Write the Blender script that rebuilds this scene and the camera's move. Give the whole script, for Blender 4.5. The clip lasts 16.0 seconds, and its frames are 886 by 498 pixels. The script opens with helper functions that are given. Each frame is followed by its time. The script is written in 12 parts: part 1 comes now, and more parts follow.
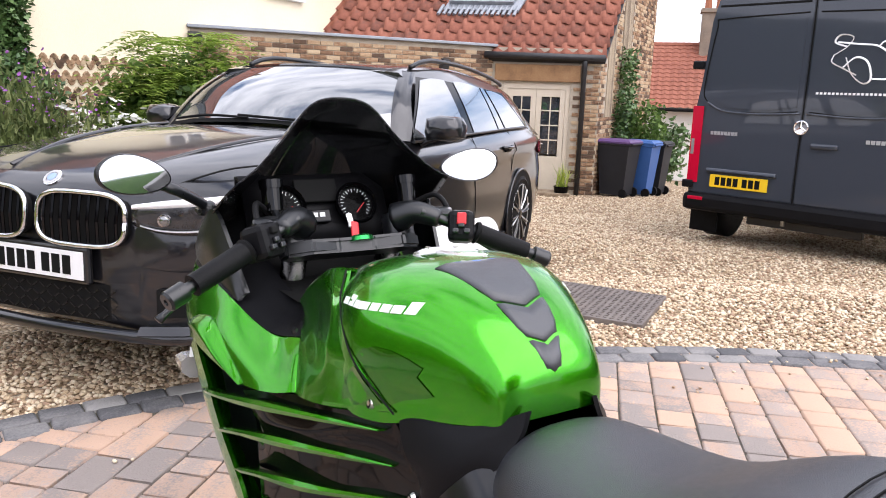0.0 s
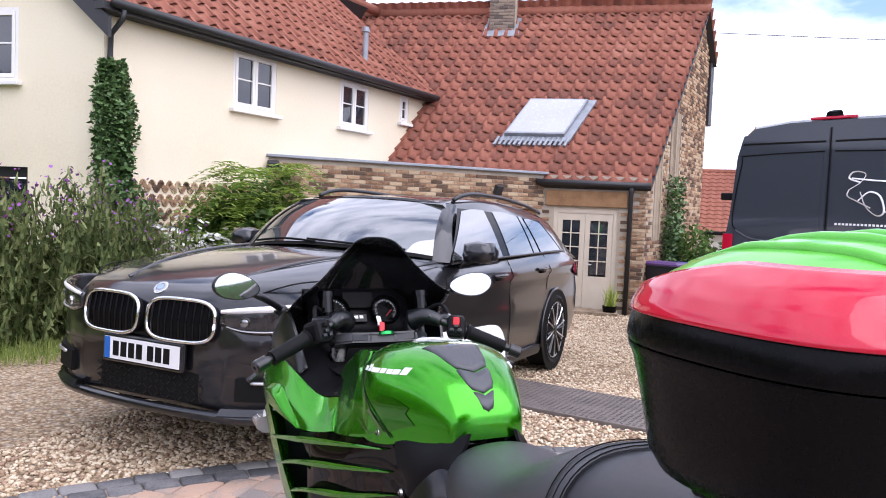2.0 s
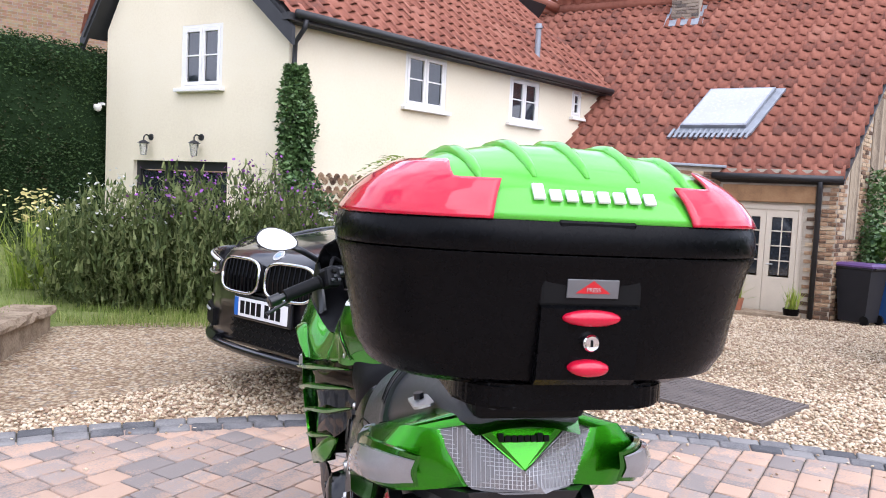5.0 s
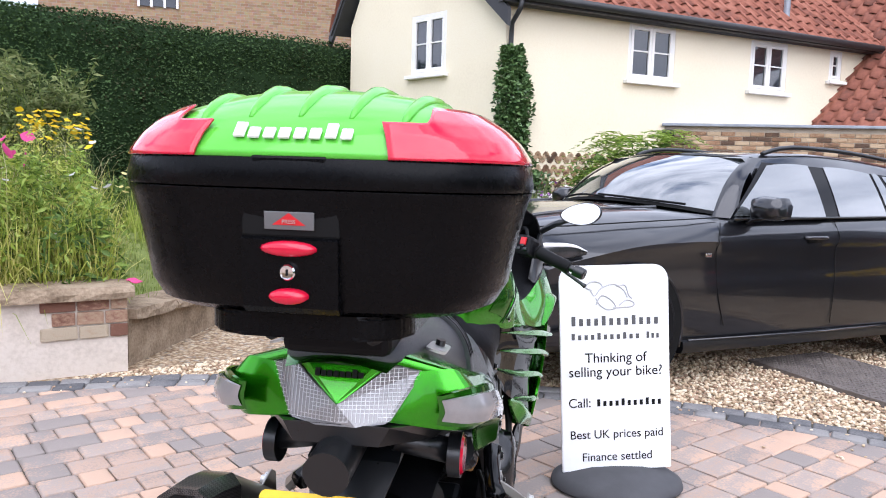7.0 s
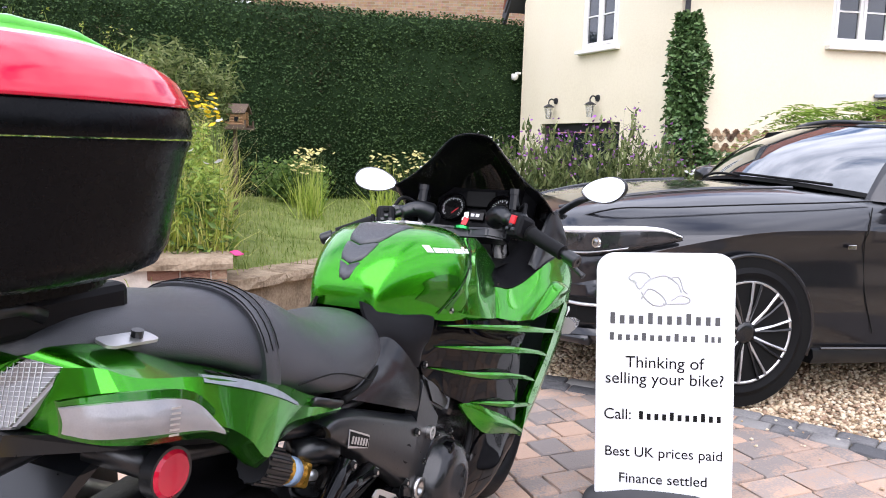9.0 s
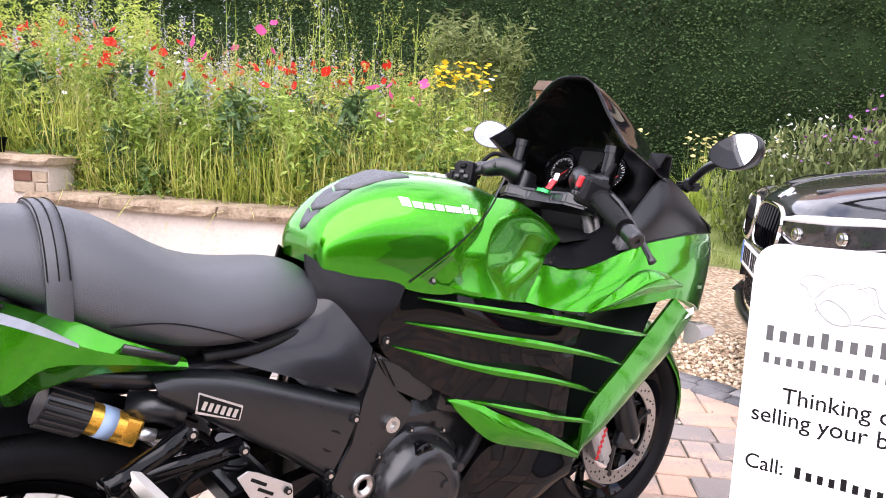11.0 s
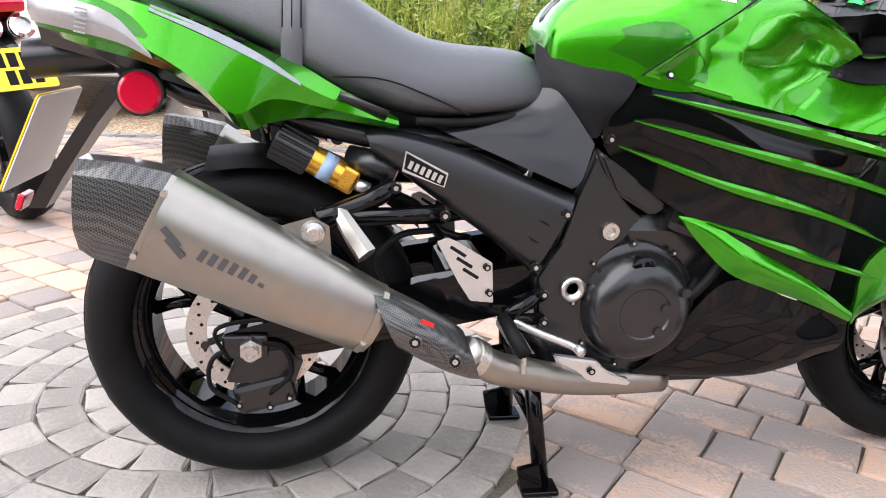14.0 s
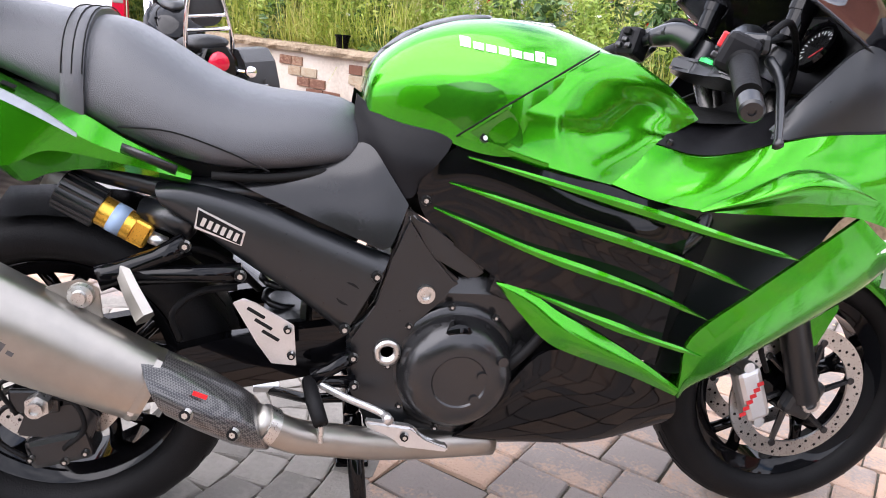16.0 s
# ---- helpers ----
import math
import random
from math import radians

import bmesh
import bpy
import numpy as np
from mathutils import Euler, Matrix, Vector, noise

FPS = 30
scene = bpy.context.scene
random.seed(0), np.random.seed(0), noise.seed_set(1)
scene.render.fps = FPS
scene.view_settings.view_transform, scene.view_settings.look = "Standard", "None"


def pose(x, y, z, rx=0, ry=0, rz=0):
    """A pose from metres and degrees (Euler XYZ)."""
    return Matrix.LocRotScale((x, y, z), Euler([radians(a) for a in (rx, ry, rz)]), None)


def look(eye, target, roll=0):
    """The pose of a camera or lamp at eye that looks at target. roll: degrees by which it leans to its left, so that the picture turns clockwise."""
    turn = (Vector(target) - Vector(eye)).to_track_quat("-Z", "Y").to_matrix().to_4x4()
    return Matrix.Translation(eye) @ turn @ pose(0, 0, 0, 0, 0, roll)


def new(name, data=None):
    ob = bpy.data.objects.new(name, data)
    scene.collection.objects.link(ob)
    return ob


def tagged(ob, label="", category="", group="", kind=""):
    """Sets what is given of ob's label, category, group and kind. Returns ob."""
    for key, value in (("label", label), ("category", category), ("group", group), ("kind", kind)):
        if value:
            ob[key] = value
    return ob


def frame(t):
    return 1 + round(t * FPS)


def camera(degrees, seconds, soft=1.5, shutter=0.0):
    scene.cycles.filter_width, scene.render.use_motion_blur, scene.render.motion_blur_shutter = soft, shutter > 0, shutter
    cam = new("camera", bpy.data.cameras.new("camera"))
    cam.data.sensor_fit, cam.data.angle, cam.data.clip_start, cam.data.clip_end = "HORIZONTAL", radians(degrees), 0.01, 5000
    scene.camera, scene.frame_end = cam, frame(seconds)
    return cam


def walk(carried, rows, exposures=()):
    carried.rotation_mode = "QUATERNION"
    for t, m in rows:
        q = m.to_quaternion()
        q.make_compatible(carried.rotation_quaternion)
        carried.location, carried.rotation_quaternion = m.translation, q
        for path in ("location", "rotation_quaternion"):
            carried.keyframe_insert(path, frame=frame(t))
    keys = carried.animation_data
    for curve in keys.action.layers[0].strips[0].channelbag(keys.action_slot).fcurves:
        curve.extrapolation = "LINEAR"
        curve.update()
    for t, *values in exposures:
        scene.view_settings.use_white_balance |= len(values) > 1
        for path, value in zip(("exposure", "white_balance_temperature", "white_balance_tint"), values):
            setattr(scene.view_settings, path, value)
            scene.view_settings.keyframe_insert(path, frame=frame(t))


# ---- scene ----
cam = camera(61.7, 16.0, soft=1.0)
PATH = [
    (0, (-0.624, -0.197, 1.269), (0.394, 1.474, 0.855), 1.8),
    (0.5, (-0.731, -0.374, 1.227), (0.291, 1.301, 0.839), 1.5),
    (1, (-0.779, -0.494, 1.227), (0.237, 1.193, 0.877), 1.5),
    (1.5, (-0.787, -0.669, 1.284), (0.169, 1.073, 1.056), 2.0),
    (2, (-0.812, -0.859, 1.344), (0.071, 0.932, 1.237), 2.4),
    (2.5, (-0.84, -0.992, 1.35), (-0.032, 0.837, 1.33), 2.5),
    (3, (-0.841, -1.122, 1.352), (-0.112, 0.74, 1.368), 2.4),
    (3.2, (-0.83, -1.16, 1.356), (-0.132, 0.714, 1.372), 2.4),
    (5.3, (-0.226, -1.285, 1.251), (0.078, 0.686, 1.096), 2.7),
    (5.5, (-0.169, -1.285, 1.254), (0.075, 0.693, 1.087), 2.6),
    (6, (0.03, -1.343, 1.243), (0.103, 0.647, 1.058), 2.3),
    (6.5, (0.199, -1.391, 1.241), (0.083, 0.597, 1.046), 2.0),
    (7, (0.301, -1.337, 1.229), (0.005, 0.63, 1.022), 1.7),
    (7.5, (0.39, -1.251, 1.228), (-0.058, 0.685, 1.002), 1.6),
    (8, (0.511, -1.177, 1.226), (-0.064, 0.723, 0.981), 1.4),
    (8.2, (0.595, -1.132, 1.225), (-0.024, 0.753, 0.974), 1.4),
    (10.3, (1.189, -0.356, 1.166), (-0.079, 1.159, 0.856), 2.7),
    (10.5, (1.239, -0.289, 1.165), (-0.114, 1.148, 0.844), 2.9),
    (11, (1.288, -0.128, 1.127), (-0.265, 1.085, 0.786), 3.0),
    (11.5, (1.287, 0.004, 1.064), (-0.434, 0.962, 0.717), 2.8),
    (12, (1.351, 0.107, 1.032), (-0.487, 0.798, 0.651), 2.6),
    (12.5, (1.419, 0.142, 0.993), (-0.472, 0.658, 0.594), 2.3),
    (13, (1.437, 0.131, 0.954), (-0.473, 0.522, 0.508), 2.2),
    (13.5, (1.422, 0.119, 0.908), (-0.485, 0.455, 0.408), 2.3),
    (14, (1.414, 0.126, 0.865), (-0.485, 0.444, 0.324), 2.6),
    (14.5, (1.421, 0.166, 0.862), (-0.472, 0.487, 0.3), 3.0),
    (15, (1.46, 0.24, 0.911), (-0.427, 0.569, 0.335), 3.6),
    (15.5, (1.422, 0.315, 0.946), (-0.465, 0.654, 0.375), 4.4),
    (16, (1.367, 0.444, 0.994), (-0.517, 0.789, 0.418), 5.3),
]
walk(cam, [(t, look(eye, target, roll)) for t, eye, target, roll in PATH], ((0, 0.86, 6300, 17), (1, 0.89, 6100, 20), (2, 0.64, 5900, 22), (3.2, 0.45, 5800, 20), (5.3, 0.76, 5800, 18), (8.2, 0.78, 5900, 16), (10.3, 1.22, 6200, 23), (11.5, 1.40, 6300, 23), (12.5, 1.38, 6300, 22), (13.2, 1.30, 6300, 18), (14.5, 1.30, 6300, 15), (16, 1.36, 6200, 18)))

# ---- light: bright overcast summer day ----
world = bpy.data.worlds.new("sky")
scene.world = world
world.use_nodes = True
wn, wl = world.node_tree.nodes, world.node_tree.links
wn.clear()
w_out = wn.new("ShaderNodeOutputWorld")
w_bg = wn.new("ShaderNodeBackground")
w_sky = wn.new("ShaderNodeTexSky")
w_sky.sky_type, w_sky.sun_disc = "NISHITA", False
w_sky.sun_elevation, w_sky.sun_rotation = radians(48), radians(200)
w_co = wn.new("ShaderNodeTexCoord")
w_map = wn.new("ShaderNodeMapping")
w_map.inputs["Scale"].default_value = (1.0, 1.0, 2.6)
w_noise = wn.new("ShaderNodeTexNoise")
w_noise.inputs["Scale"].default_value = 2.6
w_noise.inputs["Detail"].default_value = 7
w_noise.inputs["Roughness"].default_value = 0.55
w_ramp = wn.new("ShaderNodeValToRGB")
w_ramp.color_ramp.elements[0].position, w_ramp.color_ramp.elements[1].position = 0.31, 0.45
w_tone = wn.new("ShaderNodeTexNoise")
w_tone.inputs["Scale"].default_value = 4.5
w_tone.inputs["Detail"].default_value = 5
w_cloud = wn.new("ShaderNodeValToRGB")
w_cloud.color_ramp.elements[0].position, w_cloud.color_ramp.elements[0].color = 0.3, (4.6, 4.9, 5.5, 1)
w_cloud.color_ramp.elements[1].position, w_cloud.color_ramp.elements[1].color = 0.65, (8.9, 9.1, 9.5, 1)
w_mix = wn.new("ShaderNodeMix")
w_mix.data_type = "RGBA"
w_mix.clamp_result = False
wl.new(w_co.outputs["Generated"], w_map.inputs["Vector"])
wl.new(w_map.outputs[0], w_noise.inputs["Vector"])
wl.new(w_map.outputs[0], w_tone.inputs["Vector"])
wl.new(w_noise.outputs["Fac"], w_ramp.inputs["Fac"])
wl.new(w_tone.outputs["Fac"], w_cloud.inputs["Fac"])
wl.new(w_ramp.outputs["Color"], w_mix.inputs["Factor"])
wl.new(w_sky.outputs["Color"], w_mix.inputs["A"])
wl.new(w_cloud.outputs["Color"], w_mix.inputs["B"])
wl.new(w_mix.outputs["Result"], w_bg.inputs["Color"])
wl.new(w_bg.outputs[0], w_out.inputs["Surface"])
w_bg.inputs["Strength"].default_value = 0.145
sun = new("sun", bpy.data.lights.new("sun", "SUN"))
sun.data.energy, sun.data.angle, sun.data.color = 1.9, radians(75), (1.0, 0.96, 0.91)
sun.matrix_world = look((3.0, -8.0, 10.0), (0, 0, 0))


# ---- materials ----
def node_mat(name):
    m = bpy.data.materials.new(name)
    m.use_nodes = True
    return m, m.node_tree.nodes, m.node_tree.links, m.node_tree.nodes["Principled BSDF"]


def ramp_node(n, stops):
    r = n.new("ShaderNodeValToRGB")
    while len(r.color_ramp.elements) < len(stops):
        r.color_ramp.elements.new(0.5)
    for e, (p, c) in zip(r.color_ramp.elements, stops):
        e.position, e.color = p, (*c, 1)
    return r


def surface(name, base, rough=0.6, metal=0.0, vary=0.15, scale=6.0, bump=0.0, bump_scale=60.0, coat=0.0, spec=0.5, fine=None, rough_vary=0.1, island=0.0, objects=0.0):
    """A surface with mottling at two scales and fine relief, in object space metres."""
    m, n, l, b = node_mat(name)
    co = n.new("ShaderNodeTexCoord")
    big = n.new("ShaderNodeTexNoise")
    big.inputs["Scale"].default_value, big.inputs["Detail"].default_value = scale, 6
    l.new(co.outputs["Object"], big.inputs["Vector"])
    small = n.new("ShaderNodeTexNoise")
    small.inputs["Scale"].default_value, small.inputs["Detail"].default_value = fine or scale * 14, 3
    l.new(co.outputs["Object"], small.inputs["Vector"])
    mix = n.new("ShaderNodeMath")
    mix.operation = "MULTIPLY_ADD"
    mix.inputs[1].default_value, mix.inputs[2].default_value = 0.4, 0.0
    l.new(small.outputs["Fac"], mix.inputs[0])
    add = n.new("ShaderNodeMath")
    add.operation = "MULTIPLY_ADD"
    add.inputs[1].default_value = 0.6
    l.new(big.outputs["Fac"], add.inputs[0])
    l.new(mix.outputs[0], add.inputs[2])
    last = add
    for amount, socket in ((island, "isl"), (objects, "obj")):
        if amount:
            src = n.new("ShaderNodeNewGeometry") if socket == "isl" else n.new("ShaderNodeObjectInfo")
            k = n.new("ShaderNodeMath")
            k.operation = "MULTIPLY_ADD"
            k.inputs[1].default_value = amount
            l.new(src.outputs["Random Per Island" if socket == "isl" else "Random"], k.inputs[0])
            l.new(last.outputs[0], k.inputs[2])
            last = n.new("ShaderNodeMath")
            last.operation = "SUBTRACT"
            last.inputs[1].default_value = amount / 2
            l.new(k.outputs[0], last.inputs[0])
    if isinstance(base[0], (tuple, list)):
        stops = [(0.3 + 0.4 * k / (len(base) - 1), c) for k, c in enumerate(base)]
    else:
        stops = [(0.3, tuple(c * (1 - vary) for c in base)), (0.7, tuple(min(1, c * (1 + vary)) for c in base))]
    r = ramp_node(n, stops)
    l.new(last.outputs[0], r.inputs["Fac"])
    l.new(r.outputs["Color"], b.inputs["Base Color"])
    rr = n.new("ShaderNodeMapRange")
    rr.inputs["To Min"].default_value, rr.inputs["To Max"].default_value = max(0.02, rough - rough_vary), min(1, rough + rough_vary)
    l.new(small.outputs["Fac"], rr.inputs["Value"])
    l.new(rr.outputs["Result"], b.inputs["Roughness"])
    b.inputs["Metallic"].default_value, b.inputs["Coat Weight"].default_value = metal, coat
    b.inputs["Coat Roughness"].default_value = 0.03
    b.inputs["Specular IOR Level"].default_value = spec
    if bump:
        grain = n.new("ShaderNodeTexNoise")
        grain.inputs["Scale"].default_value, grain.inputs["Detail"].default_value = bump_scale, 4
        l.new(co.outputs["Object"], grain.inputs["Vector"])
        bp = n.new("ShaderNodeBump")
        bp.inputs["Strength"].default_value, bp.inputs["Distance"].default_value = bump, 0.01
        l.new(grain.outputs["Fac"], bp.inputs["Height"])
        l.new(bp.outputs["Normal"], b.inputs["Normal"])
    return m


def glass_mat(name, tint=(1, 1, 1), rough=0.0, alpha=None):
    m, n, l, b = node_mat(name)
    b.inputs["Base Color"].default_value = (*tint, 1)
    b.inputs["Roughness"].default_value = rough
    b.inputs["Transmission Weight"].default_value = 1.0
    b.inputs["IOR"].default_value = 1.45
    return m


def pane_mat(name, tint, clear, coat=0.6):
    """Thin glass: a glossy film over a tinted see-through sheet."""
    m, n, l, b = node_mat(name)
    b.inputs["Base Color"].default_value = (*tint, 1)
    b.inputs["Roughness"].default_value = 0.03
    b.inputs["Alpha"].default_value = 1 - clear
    b.inputs["Coat Weight"].default_value = coat
    b.inputs["Specular IOR Level"].default_value = 0.5 if coat else 0.16
    b.inputs["Coat Roughness"].default_value = 0.02
    return m


def paint(name, base, flake=0.0, metal=0.35, rough=0.28, coat=1.0, spec=0.1):
    """Lacquered vehicle paint with a fine metal flake."""
    m, n, l, b = node_mat(name)
    co = n.new("ShaderNodeTexCoord")
    fl = n.new("ShaderNodeTexVoronoi")
    fl.inputs["Scale"].default_value = 900
    l.new(co.outputs["Object"], fl.inputs["Vector"])
    r = ramp_node(n, [(0.0, tuple(min(1, c * (1 + flake)) for c in base)), (1.0, tuple(c * (1 - flake) for c in base))])
    sep = n.new("ShaderNodeSeparateColor")
    l.new(fl.outputs["Color"], sep.inputs[0])
    l.new(sep.outputs[0], r.inputs["Fac"])
    l.new(r.outputs["Color"], b.inputs["Base Color"])
    b.inputs["Metallic"].default_value, b.inputs["Roughness"].default_value = metal, rough
    b.inputs["Coat Weight"].default_value, b.inputs["Coat Roughness"].default_value = coat, 0.045
    b.inputs["Specular IOR Level"].default_value = spec
    return m


def brick_like(name, tones, scale=5.0, bump=0.5):
    return surface(name, tones, rough=0.9, scale=scale, fine=70, bump=bump, bump_scale=140, island=0.55, objects=0.0, spec=0.2)


def gravel_mat():
    """Packed flint chippings: a cell for each stone, with its own tone and height."""
    m, n, l, b = node_mat("gravel_bed")
    co = n.new("ShaderNodeTexCoord")
    cell = n.new("ShaderNodeTexVoronoi")
    cell.inputs["Scale"].default_value = 38
    l.new(co.outputs["Object"], cell.inputs["Vector"])
    sep = n.new("ShaderNodeSeparateColor")
    l.new(cell.outputs["Color"], sep.inputs[0])
    r = ramp_node(n, [(0.0, (0.36, 0.25, 0.17)), (0.25, (0.48, 0.36, 0.24)), (0.55, (0.60, 0.48, 0.33)), (0.85, (0.71, 0.61, 0.46)), (1.0, (0.38, 0.35, 0.31))])
    l.new(sep.outputs[0], r.inputs["Fac"])
    big = n.new("ShaderNodeTexNoise")
    big.inputs["Scale"].default_value, big.inputs["Detail"].default_value = 1.4, 5
    l.new(co.outputs["Object"], big.inputs["Vector"])
    # Shade between stones, put into the colour: darker towards each cell's edge.
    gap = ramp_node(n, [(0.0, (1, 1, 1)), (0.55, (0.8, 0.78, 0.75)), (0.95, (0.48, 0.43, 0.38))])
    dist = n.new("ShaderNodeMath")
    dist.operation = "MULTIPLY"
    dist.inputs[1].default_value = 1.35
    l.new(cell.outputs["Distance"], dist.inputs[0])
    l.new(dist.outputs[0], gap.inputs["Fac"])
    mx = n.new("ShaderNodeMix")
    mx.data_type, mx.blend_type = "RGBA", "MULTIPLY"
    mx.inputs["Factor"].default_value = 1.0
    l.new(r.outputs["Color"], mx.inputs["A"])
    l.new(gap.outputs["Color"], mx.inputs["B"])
    tone = ramp_node(n, [(0.3, (0.8, 0.78, 0.76)), (0.7, (1, 1, 1))])
    l.new(big.outputs["Fac"], tone.inputs["Fac"])
    my = n.new("ShaderNodeMix")
    my.data_type, my.blend_type = "RGBA", "MULTIPLY"
    my.inputs["Factor"].default_value = 1.0
    l.new(mx.outputs["Result"], my.inputs["A"])
    l.new(tone.outputs["Color"], my.inputs["B"])
    l.new(my.outputs["Result"], b.inputs["Base Color"])
    b.inputs["Roughness"].default_value, b.inputs["Specular IOR Level"].default_value = 0.85, 0.2
    bp = n.new("ShaderNodeBump")
    bp.invert = True
    bp.inputs["Strength"].default_value, bp.inputs["Distance"].default_value = 0.9, 0.02
    l.new(cell.outputs["Distance"], bp.inputs["Height"])
    l.new(bp.outputs["Normal"], b.inputs["Normal"])
    return m


def thin_leaf(m, share=0.4):
    """Lets daylight through a leaf or petal."""
    n, l = m.node_tree.nodes, m.node_tree.links
    b, out = n["Principled BSDF"], n["Material Output"]
    tr = n.new("ShaderNodeBsdfTranslucent")
    src = b.inputs["Base Color"].links[0].from_socket
    l.new(src, tr.inputs["Color"])
    mix = n.new("ShaderNodeMixShader")
    mix.inputs[0].default_value = share
    l.new(b.outputs[0], mix.inputs[1])
    l.new(tr.outputs[0], mix.inputs[2])
    l.new(mix.outputs[0], out.inputs["Surface"])


M = {}
M["green"] = paint("candy_green_paint", (0.037, 0.295, 0.0032), flake=0.10, metal=0.9, rough=0.25, coat=0.65)
M["lime"] = paint("lime_green_paint", (0.10, 0.45, 0.04), flake=0.05, metal=0.0, rough=0.35, coat=0.7)
M["gloss_black"] = paint("gloss_black_paint", (0.002, 0.002, 0.0025), flake=0.2, metal=0.0, rough=0.3, coat=0.5, spec=0.0)
M["side_gloss"] = surface("glossy_moulded_black", (0.010, 0.010, 0.011), rough=0.2, vary=0.2, scale=9, spec=0.42, rough_vary=0.06)
M["satin_black"] = surface("satin_black_paint", (0.005, 0.0058, 0.007), rough=0.32, vary=0.2, scale=9, bump=0.02, bump_scale=400, spec=0.58)
M["black_plastic"] = surface("grained_black_plastic", (0.006, 0.006, 0.007), rough=0.42, vary=0.2, scale=8, bump=0.12, bump_scale=900, spec=0.12)
M["rubber"] = surface("tyre_rubber", (0.007, 0.007, 0.0075), rough=0.5, vary=0.3, scale=14, bump=0.15, bump_scale=300, spec=0.1)
M["seat"] = surface("black_seat_vinyl", (0.024, 0.0255, 0.031), spec=0.9, rough=0.36, vary=0.15, scale=10, bump=0.25, bump_scale=700)
M["steel"] = surface("brushed_steel", (0.55, 0.54, 0.52), rough=0.3, metal=1.0, vary=0.12, scale=20)
M["chrome"] = surface("chrome", (0.8, 0.8, 0.82), rough=0.08, metal=1.0, vary=0.03, rough_vary=0.04)
M["titan"] = surface("brushed_titanium", ((0.29, 0.275, 0.25), (0.33, 0.31, 0.28), (0.36, 0.34, 0.31)), rough=0.36, metal=1.0, scale=3, fine=40, rough_vary=0.02)
M["alloy"] = surface("dark_cast_alloy", (0.016, 0.016, 0.017), spec=0.7, rough=0.22, metal=0.35, vary=0.05, scale=12, bump=0.02, bump_scale=500, rough_vary=0.04)
M["silver"] = surface("silver_alloy", (0.62, 0.62, 0.62), rough=0.35, metal=0.9, vary=0.08, scale=25)
M["gold"] = surface("gold_anodised", (0.75, 0.42, 0.06), rough=0.3, metal=0.9, vary=0.1, scale=30)
M["red_lens"] = paint("red_lens_plastic", (0.50, 0.005, 0.03), flake=0.05, metal=0.0, rough=0.15)
M["clear_lens"] = surface("clear_lens_plastic", (0.26, 0.25, 0.25), rough=0.2, metal=0.1, vary=0.1, scale=40, coat=1.0, bump=0.05, bump_scale=160)
M["white_paint"] = surface("white_painted_wood", (0.78, 0.76, 0.72), rough=0.5, vary=0.05, scale=5, bump=0.05, bump_scale=80)
M["cream_paint"] = surface("stone_coloured_paint", (0.56, 0.49, 0.39), rough=0.5, vary=0.07, scale=5, bump=0.05, bump_scale=80)
M["render"] = surface("cream_render", ((0.70, 0.62, 0.46), (0.76, 0.68, 0.51), (0.78, 0.71, 0.55)), rough=0.92, scale=0.8, fine=25, bump=0.25, bump_scale=55, spec=0.2)
M["black_paint"] = surface("black_painted_wood", (0.02, 0.02, 0.022), rough=0.5, vary=0.25, scale=6)
M["roof_tile"] = surface("red_clay_tile", ((0.15, 0.068, 0.050), (0.245, 0.092, 0.062), (0.30, 0.118, 0.078), (0.33, 0.145, 0.10)), rough=0.85, scale=0.5, fine=10, island=0.22, bump=0.3, bump_scale=60, spec=0.25)
M["buff_brick"] = brick_like("buff_brick", ((0.10, 0.065, 0.045), (0.25, 0.145, 0.085), (0.38, 0.25, 0.15), (0.46, 0.35, 0.23)), 2.0)
M["mortar"] = surface("lime_mortar", (0.38, 0.33, 0.26), rough=0.95, vary=0.2, scale=5, bump=0.4, bump_scale=120)
M["lead"] = surface("lead_flashing", (0.26, 0.28, 0.31), rough=0.55, vary=0.25, scale=5, metal=0.3)
M["dark_glass"] = surface("dark_window_glass", (0.02, 0.024, 0.03), rough=0.04, vary=0.3, scale=1.2, rough_vary=0.01, coat=1.0)
M["car_paint"] = paint("dark_grey_car_paint", (0.013, 0.0133, 0.016), flake=0.3, metal=0.45, rough=0.28, spec=0.3)
M["van_paint"] = paint("slate_grey_van_paint", (0.044, 0.051, 0.065), flake=0.1, metal=0.1, rough=0.35)
M["plate_yellow"] = surface("yellow_plate", (0.85, 0.55, 0.01), rough=0.4, vary=0.04)
M["plate_white"] = surface("white_plate", (0.8, 0.8, 0.8), rough=0.35, vary=0.03)
M["ink"] = surface("black_ink", (0.009, 0.009, 0.009), rough=0.6, vary=0.1, spec=0.08)
M["grey_ink"] = surface("grey_ink", (0.42, 0.42, 0.43), rough=0.6, vary=0.1)
M["white_ink"] = surface("white_lettering", (0.8, 0.8, 0.8), rough=0.4, vary=0.03)
M["sign_white"] = surface("white_sign_panel", (0.76, 0.77, 0.78), rough=0.35, vary=0.04, scale=3)
M["paver"] = surface("tumbled_paver", ((0.26, 0.225, 0.205), (0.42, 0.295, 0.225), (0.33, 0.28, 0.25), (0.50, 0.345, 0.255)), rough=0.93, scale=7, fine=90, bump=0.5, bump_scale=130, objects=0.62, island=0.0, spec=0.2)
M["paver_rest"] = surface("tumbled_paver_far", ((0.26, 0.225, 0.205), (0.42, 0.295, 0.225), (0.33, 0.28, 0.25), (0.50, 0.345, 0.255)), rough=0.93, scale=7, fine=90, bump=0.5, bump_scale=130, island=0.62, spec=0.2)
